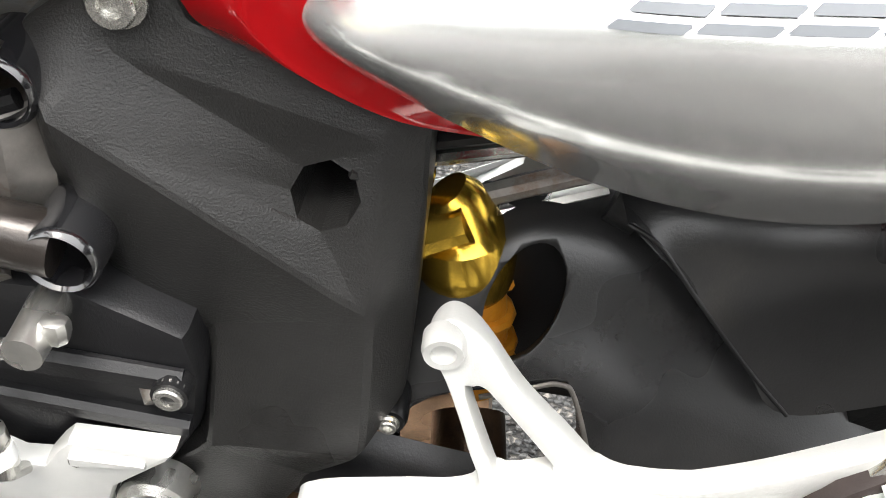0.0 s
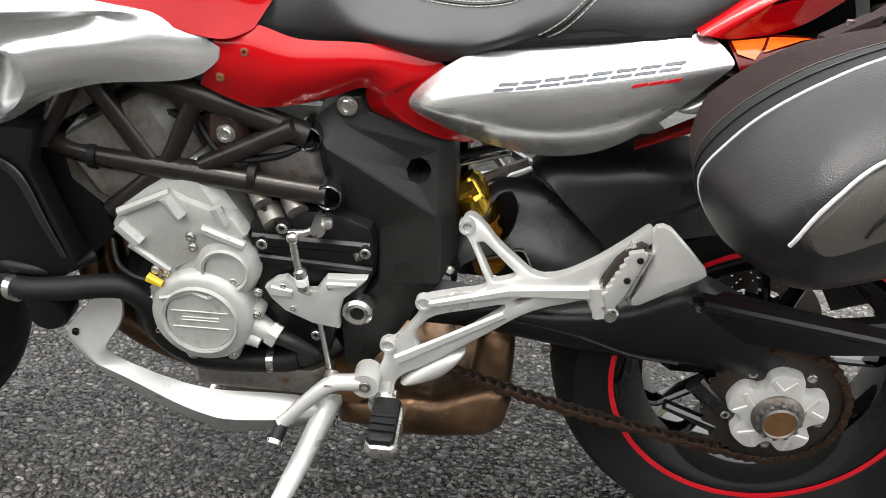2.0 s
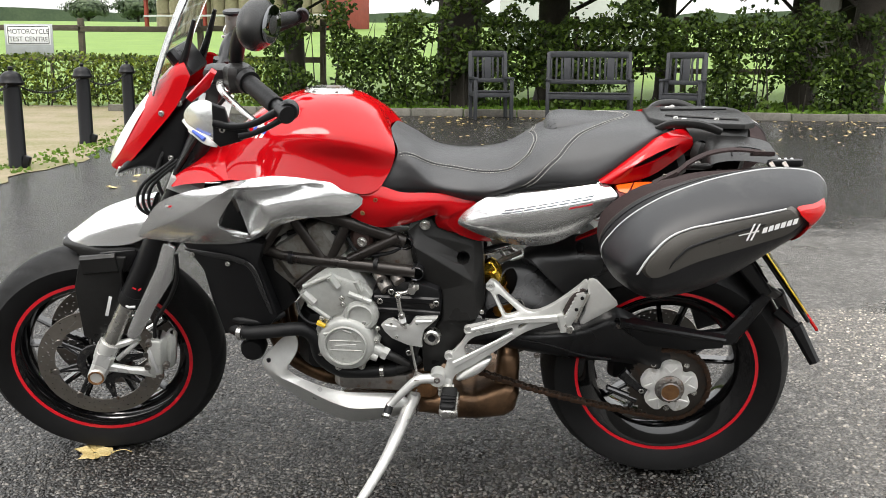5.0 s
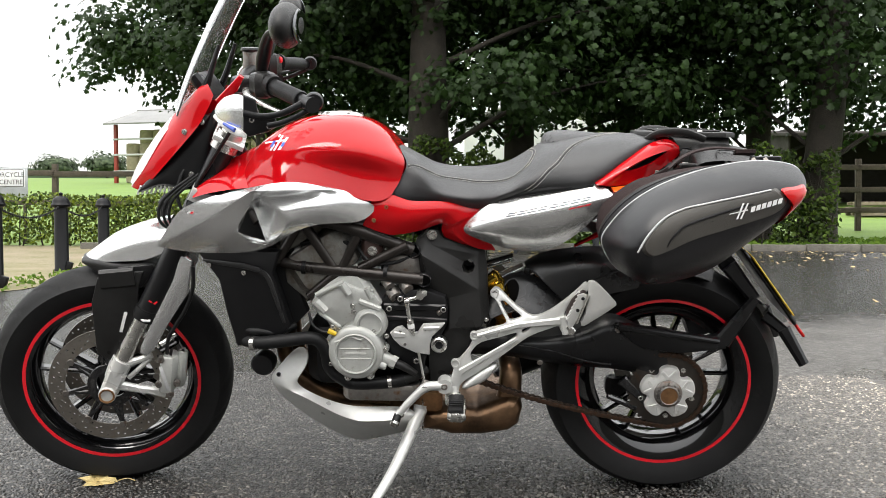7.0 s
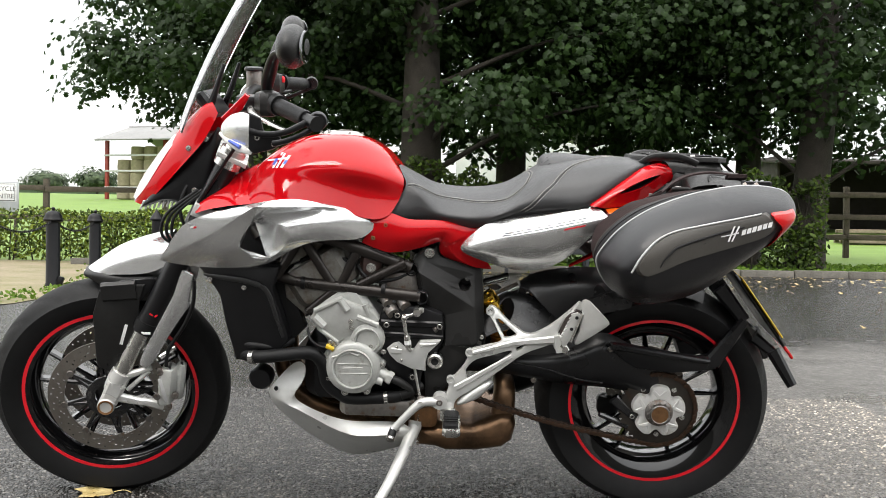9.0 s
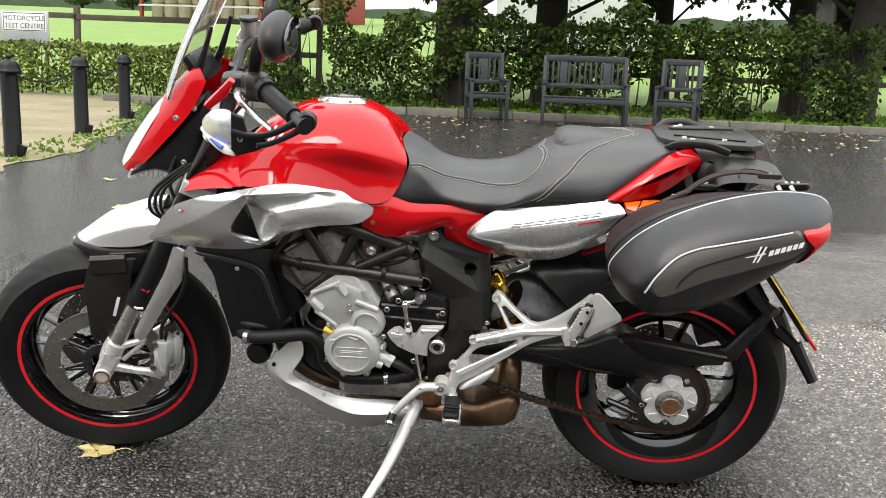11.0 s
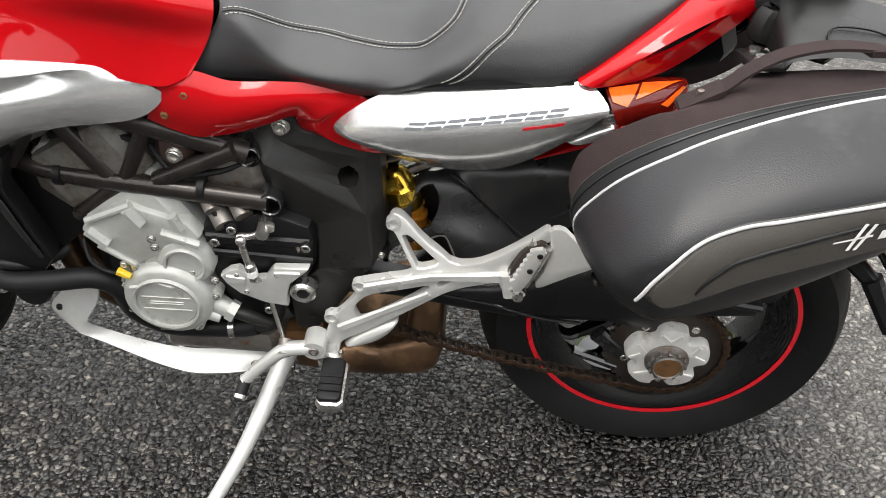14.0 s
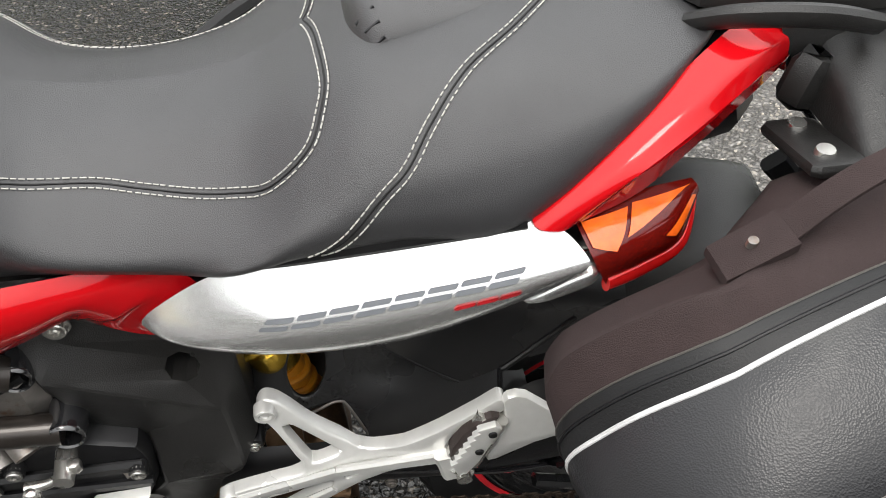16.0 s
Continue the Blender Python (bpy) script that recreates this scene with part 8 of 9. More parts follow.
part("hose_stub", Shape().tube([(0.060, -0.158, 0.352), (0.085, -0.155, 0.360), (0.115, -0.14, 0.375)], 0.014, 14, 12), BLACK, eng)
part("oil_line", Shape().tube([(0.034, -0.182, 0.406), (0.060, -0.180, 0.394), (0.090, -0.172, 0.372)], [0.010, 0.011, 0.008], 12, 12), BLACK, eng)
part("horn", Shape().lathe([(0.004, -0.03), (0.026, -0.028), (0.031, -0.018), (0.031, 0.014), (0.024, 0.026), (0.004, 0.028)], (-0.312, -0.120, 0.378), "y", 30), SATIN, bike, "black oval horn below the radiator")
part("oil_cooler_pipe", Shape().box((0.00, -0.05, 0.315), (0.20, 0.24, 0.05), 0.015), DARKSTEEL, eng)

# ---- belly pan, exhaust ----
PAN = {"p1": (-0.302, 0.338, 0.140), "p2": (-0.272, 0.372, 0.145), "p3": (-0.222, 0.432, 0.140), "p4": (-0.192, 0.432, 0.150), "p5": (-0.184, 0.395, 0.165), "p6": (-0.222, 0.348, 0.175), "p7": (-0.245, 0.322, 0.178),
       "t1": (-0.198, 0.312, 0.155), "t2": (-0.083, 0.264, 0.150), "t3": (0.071, 0.274, 0.135), "t4": (0.094, 0.240, 0.140), "r1": (-0.216, 0.316, 0.176), "r2": (-0.112, 0.256, 0.178), "r3": (-0.054, 0.240, 0.178), "r4": (0.083, 0.246, 0.170),
       "b1": (-0.250, 0.270, 0.138), "b2": (-0.122, 0.172, 0.116), "b3": (-0.060, 0.156, 0.112), "b4": (0.086, 0.190, 0.114)}
for s in (-1, 1):
    bp_ob = cage("belly_pan", PAN, "p1 p2 p6 p7|p2 p3 p4 p5|p2 p5 p6|p6 t1 r1 p7|t1 t2 r2 r1|t2 t3 r4 r3|t2 r3 r2|t3 t4 r4|p1 p7 r1 b1|r1 r2 b2 b1|r2 r3 b3 b2|r3 r4 b4 b3|t4 b4 r4",
                 {"p7 r1 r2 r3 r4": 1.0, "p6 p7": 0.3, "t2 r2": 0.2, "t2 r3": 0.2, "r3 b3": 0.4, "p5 p6": 0.3}, s, ALLOY, bike, "silver belly pan, dusty underneath", 0.004, 3, 50)
    bolt(bp_ob, (0.050, s * 0.166, 0.254), 0.007, STEEL, out=s)
    bolt(bp_ob, (-0.268, s * 0.156, 0.356), 0.005, SATIN, out=s)
part("pan_floor", Shape().box((-0.02, 0, 0.190), (0.20, 0.23, 0.03), 0.012, Matrix.Rotation(radians(-6), 4, "Y")), SILVER, bike)
for k in range(3):
    y = -0.07 + 0.07 * k
    part("exhaust_header", Shape().tube([(-0.24, y, 0.52), (-0.27, y, 0.44), (-0.25, y * 0.9, 0.34), (-0.16, y * 0.8, 0.27), (-0.03, y * 0.6, 0.24), (0.10, y * 0.4, 0.225)], 0.021, 16, 40), BRONZE, bike, "heat-stained header pipe")
ex = Shape().puff([(0.100, 0.236), (0.130, 0.244), (0.180, 0.246), (0.215, 0.252), (0.250, 0.250), (0.300, 0.272), (0.330, 0.284), (0.358, 0.280), (0.366, 0.250), (0.356, 0.205), (0.330, 0.185), (0.260, 0.172), (0.180, 0.170), (0.150, 0.182), (0.100, 0.186)], [(0.15, 0.215), (0.32, 0.225)], -0.085, 0.030, 7, 0.20, 75, False, 0.55)
ex_ob = part("exhaust_box", ex, BRONZE, bike, "bronze heat-stained exhaust box")
part("exhaust_riser", Shape().tube([(0.330, -0.060, 0.26), (0.335, -0.045, 0.33), (0.33, 0.0, 0.36)], [0.034, 0.030, 0.028], 16, 14), BRONZE, ex_ob)
for k in range(3):
    part("silencer", Shape().tube([(0.30, 0.10, 0.26), (0.42, 0.15, 0.30 + 0.02 * k), (0.58, 0.16, 0.36 + 0.05 * k), (0.70, 0.16, 0.42 + 0.06 * k)], [0.02, 0.026, 0.026, 0.022], 14, 20), SATIN, bike, "slanting silencer pipe")

# ---- side stand, gear lever, footrests ----
FOOT = BIKE.inverted() @ Vector((-0.022, -0.292, 0.004))
stand = Shape().tube([(0.098, -0.115, 0.262), (0.090, -0.135, 0.235), tuple(Vector((0.090, -0.135, 0.235)).lerp(FOOT, 0.55) + Vector((0.010, 0, 0))), tuple(Vector((0.090, -0.135, 0.235)).lerp(FOOT, 0.97)), tuple(FOOT + Vector((0, 0, 0.012)))], [0.019, 0.0175, 0.0135, 0.0115, 0.013], 14, 30)
st_ob = part("side_stand", stand, ALLOY, bike, "silver side stand propping the machine")
pad_m = BIKE.inverted() @ Matrix.Translation((-0.024, -0.296, 0.006)) @ Matrix.Rotation(radians(-60), 4, "Z")
part("stand_foot", Shape().lathe([(0.002, -0.006), (0.017, -0.006), (0.019, 0.0), (0.015, 0.008), (0.002, 0.010)], (0, 0, 0), "z", 20).moved(pad_m @ Matrix.Diagonal((1.35, 0.9, 1, 1))), ALLOY, st_ob)
part("stand_bracket", Shape().box((0.120, -0.100, 0.275), (0.07, 0.05, 0.06), 0.012), RUSTBORE, st_ob, "rusty stand bracket")
part("stand_spring", Shape().tube([(0.105 + 0.002 * math.cos(k * 1.3), -0.128 + 0.006 * math.sin(k * 1.3), 0.285 - 0.0022 * k) for k in range(40)], 0.0018, 6), STEEL, st_ob)
lev = Shape().tube([(0.166, -0.192, 0.352), (0.150, -0.200, 0.352), (0.118, -0.206, 0.350), (0.086, -0.210, 0.322), (0.052, -0.214, 0.284), (0.046, -0.215, 0.278)], [0.014, 0.0125, 0.012, 0.0105, 0.0095, 0.011], 14, 30)
lev_ob = part("gear_lever", lev, ALLOY, bike, "silver gear lever with a rubber toe peg")
part("lever_boss", Shape().tube([(0.164, -0.170, 0.352), (0.164, -0.208, 0.352)], 0.019, 22), ALLOY, lev_ob)
part("toe_peg", Shape().tube([(0.048, -0.213, 0.279), (0.044, -0.224, 0.270), (0.041, -0.234, 0.262)], [0.010, 0.0105, 0.0105], 14), SOFT, lev_ob, "black rubber toe peg")
part("peg_tip", Shape().tube([(0.0412, -0.233, 0.263), (0.0400, -0.238, 0.259)], 0.0115, 14), STEEL, lev_ob)
part("lever_joint", Shape().tube([(0.116, -0.190, 0.355), (0.116, -0.214, 0.345)], 0.011, 16), DARKSTEEL, lev_ob)
bolt(lev_ob, (0.164, -0.211, 0.352), 0.0085, DARKSTEEL)

for s in (-1, 1):
    def B(x, z, y=0.170):
        return (x, s * y, z)
    br = Shape().pierced([(0.281, 0.578), (0.282, 0.588), (0.289, 0.594), (0.299, 0.592), (0.311, 0.583), (0.334, 0.561), (0.370, 0.5365), (0.378, 0.5335), (0.386, 0.5320), (0.396, 0.5330), (0.412, 0.540), (0.449, 0.566), (0.488, 0.602), (0.506, 0.621), (0.512, 0.624), (0.517, 0.618), (0.516, 0.604), (0.494, 0.588), (0.474, 0.570), (0.464, 0.550), (0.461, 0.536), (0.468, 0.510), (0.470, 0.494), (0.461, 0.488), (0.452, 0.500), (0.446, 0.509), (0.420, 0.499), (0.389, 0.486), (0.362, 0.470), (0.312, 0.430), (0.250, 0.382), (0.206, 0.350), (0.196, 0.306), (0.170, 0.306), (0.175, 0.345), (0.186, 0.388), (0.182, 0.402), (0.188, 0.414), (0.200, 0.416), (0.220, 0.440), (0.232, 0.462), (0.230, 0.476), (0.239, 0.487), (0.281, 0.500), (0.317, 0.511), (0.309, 0.533), (0.293, 0.562)],
                         [[(0.3035, 0.5595), (0.306, 0.5635), (0.3105, 0.5640), (0.319, 0.5585), (0.353, 0.5315), (0.3545, 0.5280), (0.3515, 0.5245), (0.335, 0.5195), (0.328, 0.5200), (0.324, 0.5235)], [(0.234, 0.441), (0.254, 0.461), (0.301, 0.476), (0.340, 0.488), (0.344, 0.484), (0.338, 0.475), (0.283, 0.430), (0.242, 0.405), (0.233, 0.411), (0.229, 0.427)], [(0.358, 0.497), (0.378, 0.505), (0.374, 0.499), (0.360, 0.489)]], -0.182, 0.015, 0.0028, 260)
    br.v = [(x, y + 0.45 * max(0, z - 0.505) * min(1, max(0, (0.42 - x) / 0.06)) - 0.012 * min(1, max(0, (x - 0.40) / 0.12)), z) for x, y, z in br.v]
    if s > 0:
        br = br.mirrored()
    br_ob = part("footrest_bracket", br, ALLOY, bike, "silver cast footrest bracket")
    part("bracket_rib", Shape().beam(B(0.246, 0.4795, 0.1825), B(0.350, 0.510, 0.1825), 0.011, 0.014, 0.007, 0.007, 0.003).beam(B(0.350, 0.510, 0.1825), B(0.456, 0.524, 0.1880), 0.014, 0.020, 0.008, 0.010, 0.003), ALLOY, br_ob)
    part("bracket_rib", Shape().beam(B(0.204, 0.384, 0.1825), B(0.345, 0.474, 0.1825), 0.016, 0.011, 0.007, 0.006, 0.003), ALLOY, br_ob)
    part("peg_hinge", Shape().beam(B(0.458, 0.536, 0.186), B(0.467, 0.492, 0.188), 0.020, 0.020, 0.028, 0.024), ALLOY, br_ob)
    part("peg_post", Shape().beam(B(0.182, 0.345), B(0.180, 0.308, 0.180), 0.036, 0.030, 0.022, 0.030), ALLOY, br_ob)
    for x, z, y in ((0.288, 0.582, 0.1525), (0.238, 0.479, 0.183), (0.191, 0.405, 0.183)):
        part("bolt_boss", Shape().lathe([(0.0066, -s * 0.006), (0.0066, s * 0.001), (0.0100, s * 0.0015), (0.0112, -s * 0.002), (0.0112, -s * 0.012), (0.0066, -s * 0.012)], (x, s * y, z), "y", 24, False), ALLOY, br_ob)
    for x, z, y in ((0.288, 0.582, 0.1475), (0.238, 0.479, 0.178), (0.191, 0.405, 0.178)):
        bolt(br_ob, (x, s * y, z), 0.0062, STEEL, out=s)
    hg = Shape().plate([(0.514, 0.622), (0.518, 0.629), (0.526, 0.631), (0.536, 0.627), (0.561, 0.603), (0.584, 0.579), (0.586, 0.572), (0.580, 0.565), (0.550, 0.540), (0.512, 0.514), (0.503, 0.513), (0.501, 0.523), (0.511, 0.546), (0.518, 0.590)], -0.196, 0.010, 0.004)
    hg.v = [(x, y - 0.25 * max(0, x - 0.545), z) for x, y, z in hg.v]
    part("heel_guard", hg if s < 0 else hg.mirrored(), ALLOY, br_ob, "silver heel guard")
    hw = Shape().puff([(0.208, 0.340), (0.226, 0.362), (0.262, 0.390), (0.288, 0.402), (0.296, 0.396), (0.276, 0.366), (0.256, 0.350), (0.216, 0.334)], [(0.23, 0.352), (0.272, 0.382)], -0.172, 0.014, 5, 0.012, 56, True, 0.5)
    part("rider_heel_guard", hw if s < 0 else hw.mirrored(), ALLOY, br_ob, "small silver heel guard")
    # folded passenger peg with a saw-toothed edge
    pg = Shape().beam(B(0.474, 0.532, 0.192), B(0.503, 0.600, 0.190), 0.028, 0.026, 0.020, 0.018, 0.005)
    pg.beam(B(0.488, 0.524, 0.196), B(0.514, 0.596, 0.194), 0.012, 0.012, 0.022, 0.020, 0.004)
    pg_ob = part("passenger_peg", pg, STEEL, br_ob, "folded steel passenger footpeg")
    saw = []
    for k in range(7):
        u = k / 6.5
        x, z = 0.4665 + 0.027 * u, 0.529 + 0.066 * u
        saw += [(x, z), (x - 0.0030, z + 0.0045), (x - 0.0012, z + 0.0065)]
    saw += [(0.506, 0.601), (0.512, 0.594), (0.491, 0.534), (0.480, 0.514), (0.471, 0.512)]
    tooth = Shape().plate(saw[::-1], -0.207, 0.007, 0.001)
    part("peg_plate", tooth if s < 0 else tooth.mirrored(), ALLOY, pg_ob, "silver saw-toothed peg plate")
    pad = Shape().plate([(0.470, 0.518), (0.462, 0.530), (0.4655, 0.556), (0.476, 0.581), (0.489, 0.597), (0.503, 0.607), (0.511, 0.604), (0.496, 0.565), (0.482, 0.530)], -0.200, 0.014, 0.003)
    part("peg_pad", pad if s < 0 else pad.mirrored(), PEGRUBBER, pg_ob, "worn brown-black rubber edge")
    for u in (0.3, 0.80):
        part("peg_hole", Shape().lathe([(0.001, 0), (0.004, 0), (0.0045, s * -0.002)], (0.484 + 0.024 * u, s * 0.2095, 0.540 + 0.060 * u), "y", 12), SOFT, pg_ob)
    part("peg_pivot", Shape().tube([B(0.478, 0.502, 0.175), B(0.478, 0.502, 0.208)], 0.008, 12).beam(B(0.470, 0.516, 0.192), B(0.484, 0.498, 0.192), 0.016, 0.014, 0.024, 0.022, 0.004), STEEL, pg_ob)
    # rider's peg sticking out sideways
    rp = Shape().box(B(0.197, 0.303, 0.235), (0.046, 0.090, 0.026), 0.008, Matrix.Rotation(radians(s * -8), 4, "X"))
    rp_ob = part("rider_peg", rp, STEEL, br_ob, "steel rider footpeg with a rubber pad")
    part("peg_rubber", Shape().box(B(0.195, 0.318, 0.235), (0.038, 0.080, 0.014), 0.005, Matrix.Rotation(radians(s * -8), 4, "X")), SOFT, rp_ob, "black grooved peg rubber")
    part("peg_mount", Shape().box(B(0.186, 0.312, 0.185), (0.040, 0.030, 0.034), 0.006), STEEL, rp_ob)
    for k in range(5):
        part("peg_groove", Shape().box(B(0.195, 0.3255 + s * 0.0, 0.205 + 0.014 * k), (0.036, 0.004, 0.003), 0.001), SATIN, rp_ob)

# ---- swing arm, shock, final drive ----
arm_l = Loft([
    [(0.180, -0.130, 0.500), (0.180, -0.140, 0.470), (0.180, -0.140, 0.440), (0.180, -0.125, 0.410)],
    [(0.300, -0.128, 0.480), (0.300, -0.148, 0.460), (0.300, -0.150, 0.435), (0.300, -0.130, 0.412)],
    [(0.400, -0.122, 0.468), (0.400, -0.150, 0.452), (0.402, -0.152, 0.418), (0.404, -0.128, 0.396)],
    [(0.500, -0.118, 0.488), (0.505, -0.150, 0.462), (0.510, -0.152, 0.408), (0.512, -0.125, 0.382)],
    [(0.575, -0.112, 0.522), (0.585, -0.146, 0.488), (0.590, -0.148, 0.412), (0.585, -0.120, 0.376)],
    [(0.640, -0.105, 0.500), (0.650, -0.138, 0.470), (0.655, -0.138, 0.400), (0.650, -0.110, 0.362)],
    [(0.740, -0.100, 0.440), (0.745, -0.120, 0.420), (0.745, -0.120, 0.350), (0.740, -0.100, 0.320)]], 50, 18)
arm = part("swing_arm", arm_l.skin(Shape(), False, 0.03), SATIN, bike, "black single-sided swing arm")
hump = Loft([
    [(0.268, -0.030, 0.575), (0.268, -0.070, 0.555), (0.268, -0.105, 0.525), (0.268, -0.124, 0.480), (0.268, -0.126, 0.440)],
    [(0.320, -0.025, 0.606), (0.320, -0.070, 0.598), (0.320, -0.098, 0.550), (0.320, -0.124, 0.500), (0.320, -0.134, 0.440)],
    [(0.360, -0.020, 0.614), (0.362, -0.066, 0.606), (0.364, -0.096, 0.560), (0.366, -0.122, 0.515), (0.368, -0.138, 0.440)],
    [(0.405, -0.020, 0.604), (0.408, -0.066, 0.594), (0.411, -0.094, 0.552), (0.413, -0.122, 0.512), (0.415, -0.140, 0.430)],
    [(0.470, -0.020, 0.566), (0.472, -0.068, 0.556), (0.476, -0.098, 0.528), (0.480, -0.124, 0.490), (0.482, -0.144, 0.420)],
    [(0.560, -0.025, 0.520), (0.562, -0.080, 0.512), (0.566, -0.108, 0.496), (0.570, -0.130, 0.466), (0.572, -0.144, 0.420)]], 48, 26)
hump_ob = part("arm_hump", hump.skin(Shape(), False, 0.012), ARMPAINT, arm, "smooth black hump of the swing arm")
hole = Shape().tube([(0.330, -0.20, 0.567), (0.330, -0.02, 0.567)], 1.0, 32)
hole.v = [(0.330 + (x - 0.330) * 0.020 + (z - 0.567) * 0.006, y, 0.567 + (z - 0.567) * 0.031) for x, y, z in hole.v]
cut(hump_ob, hole, SOFT)
gap = spline([(0.286, 0.450), (0.280, 0.500), (0.339, 0.527), (0.358, 0.533), (0.368, 0.526), (0.384, 0.490), (0.378, 0.475), (0.330, 0.452)], 40, True)
cut(hump_ob, Shape().grid([[(x, y, z) for x, z in gap] for y in (-0.30, -0.02)], True, True), SOFT)
rim_line = [(x, -0.1285 + 0.42 * max(0, z - 0.50) - 0.02 * max(0, 0.5 - z), z) for x, z in gap[8:28]]
part("window_rim", Shape().tube(rim_line, 0.0016, 8), DARKSTEEL, arm, "thin pale rim of the window")
part("arm_liner", Shape().plate([(0.270, 0.440), (0.270, 0.560), (0.300, 0.600), (0.370, 0.604), (0.420, 0.590), (0.480, 0.540), (0.480, 0.440)], -0.040, 0.01, 0.003), SATIN, arm)
part("arm_groove", Shape().tube([(0.350, -0.151, 0.446), (0.440, -0.154, 0.432), (0.520, -0.154, 0.408), (0.585, -0.150, 0.398)], 0.003, 8, 20), GLOSSBLACK, arm)
for x, z in ((0.600, 0.488), (0.406, 0.398)):
    bolt(arm, (x, -0.150, z), 0.006, DARKSTEEL)
body = part("shock_absorber", Shape().tube([(0.296, -0.062, 0.565), (0.304, -0.062, 0.535), (0.318, -0.060, 0.470)], [0.023, 0.022, 0.022], 22), OCHRE, bike, "gold shock absorber with an ochre spring")
part("shock_body", Shape().tube([(0.277, -0.060, 0.610), (0.281, -0.060, 0.606), (0.289, -0.060, 0.590), (0.2905, -0.060, 0.586), (0.295, -0.060, 0.570), (0.2965, -0.060, 0.565), (0.300, -0.060, 0.552), (0.302, -0.060, 0.546)], [0.014, 0.0185, 0.0225, 0.0275, 0.0290, 0.0290, 0.0265, 0.024], 30), GOLD, body, "gold anodised shock body")
part("shock_yoke", Shape().beam((0.292, -0.074, 0.604), (0.258, -0.074, 0.582), 0.020, 0.022, 0.03, 0.03, 0.007), GOLD, body)
part("shock_knob", Shape().tube([(0.258, -0.06, 0.600), (0.262, -0.06, 0.622)], [0.011, 0.009], 16), GOLD, body)
part("spring_coil", Shape().tube([(0.300 + 0.0004 * k + 0.023 * math.cos(k * 0.45), -0.062 + 0.023 * math.sin(k * 0.45), 0.552 - 0.0016 * k) for k in range(50)], 0.0045, 8), OCHRE, body)
for (xa, za), (xb, zb), w, mt in (((0.262, 0.622), (0.335, 0.644), 0.008, STEEL), ((0.262, 0.634), (0.335, 0.656), 0.010, SATIN), ((0.292, 0.600), (0.360, 0.632), 0.010, DARKSTEEL), ((0.310, 0.596), (0.365, 0.621), 0.006, STEEL), ((0.375, 0.606), (0.455, 0.633), 0.010, STEEL), ((0.395, 0.602), (0.440, 0.622), 0.012, RUSTBORE)):
    part("shock_link", Shape().beam((xa, -0.050, za), (xb, -0.045, zb), w, w, 0.014, 0.014, 0.003), mt, bike, "bright link arm behind the shock")
part("preload_knob", Shape().tube([(0.368, -0.055, 0.622), (0.384, -0.060, 0.618)], 0.014, 16), SOFT, bike, "black preload knob")

# rear hugger over the tyre
rows = []
for a in np.linspace(radians(170), radians(70), 30):
    r = 0.342 - 0.012 * abs(a - radians(120))
    w = 0.098
    rows.append([(REAR.x + (r - 0.10 * max(0, abs(u) - 0.72)) * math.cos(a), u * w, REAR.z + (r - 0.10 * max(0, abs(u) - 0.72)) * math.sin(a)) for u in np.linspace(-1, 1, 17)])
hug = Shape().grid(rows)
hug.grid([[(REAR.x + (x - REAR.x) * 0.985, y * 0.97, REAR.z + (z - REAR.z) * 0.985) for x, y, z in r] for r in rows])
hug_ob = part("rear_hugger", hug, BLACK, bike, "black plastic hugger over the rear tyre")
side = Loft([
    [(0.364, -0.050, 0.640), (0.366, -0.075, 0.638), (0.369, -0.092, 0.634)],
    [(0.396, -0.030, 0.654), (0.402, -0.082, 0.645), (0.412, -0.104, 0.604)],
    [(0.436, -0.020, 0.664), (0.444, -0.086, 0.642), (0.452, -0.108, 0.565)],
    [(0.490, -0.020, 0.672), (0.492, -0.090, 0.646), (0.487, -0.110, 0.534)],
    [(0.560, -0.020, 0.676), (0.560, -0.092, 0.648), (0.556, -0.112, 0.566)],
    [(0.660, -0.020, 0.660), (0.660, -0.092, 0.632), (0.652, -0.112, 0.590)]], 36, 18)
part("hugger_side", side.skin(Shape(), False, 0.004), ARMPAINT, hug_ob, "smooth black front of the hugger")
part("hugger_edge", Shape().tube([(0.369, -0.093, 0.634), (0.387, -0.099, 0.628), (0.412, -0.1045, 0.604), (0.452, -0.1085, 0.565), (0.487, -0.1105, 0.534)], 0.0013, 8, 30), SATIN, hug_ob)
part("hugger_wire", Shape().tube([(0.600, -0.120, 0.640), (0.528, -0.150, 0.616), (0.520, -0.152, 0.612), (0.520, -0.160, 0.585)], 0.003, 8, 20), SATIN, hug_ob)
guard = Shape().plate([(0.590, 0.500), (0.640, 0.498), (0.800, 0.470), (0.855, 0.462), (0.850, 0.440), (0.760, 0.430), (0.665, 0.440), (0.620, 0.470)], -0.152, 0.035, 0.005)
guard.beam((0.600, -0.150, 0.500), (0.852, -0.150, 0.466), 0.016, 0.012, 0.03, 0.03, 0.004)
part("chain_guard", guard, SATIN, bike, "satin black chain guard")

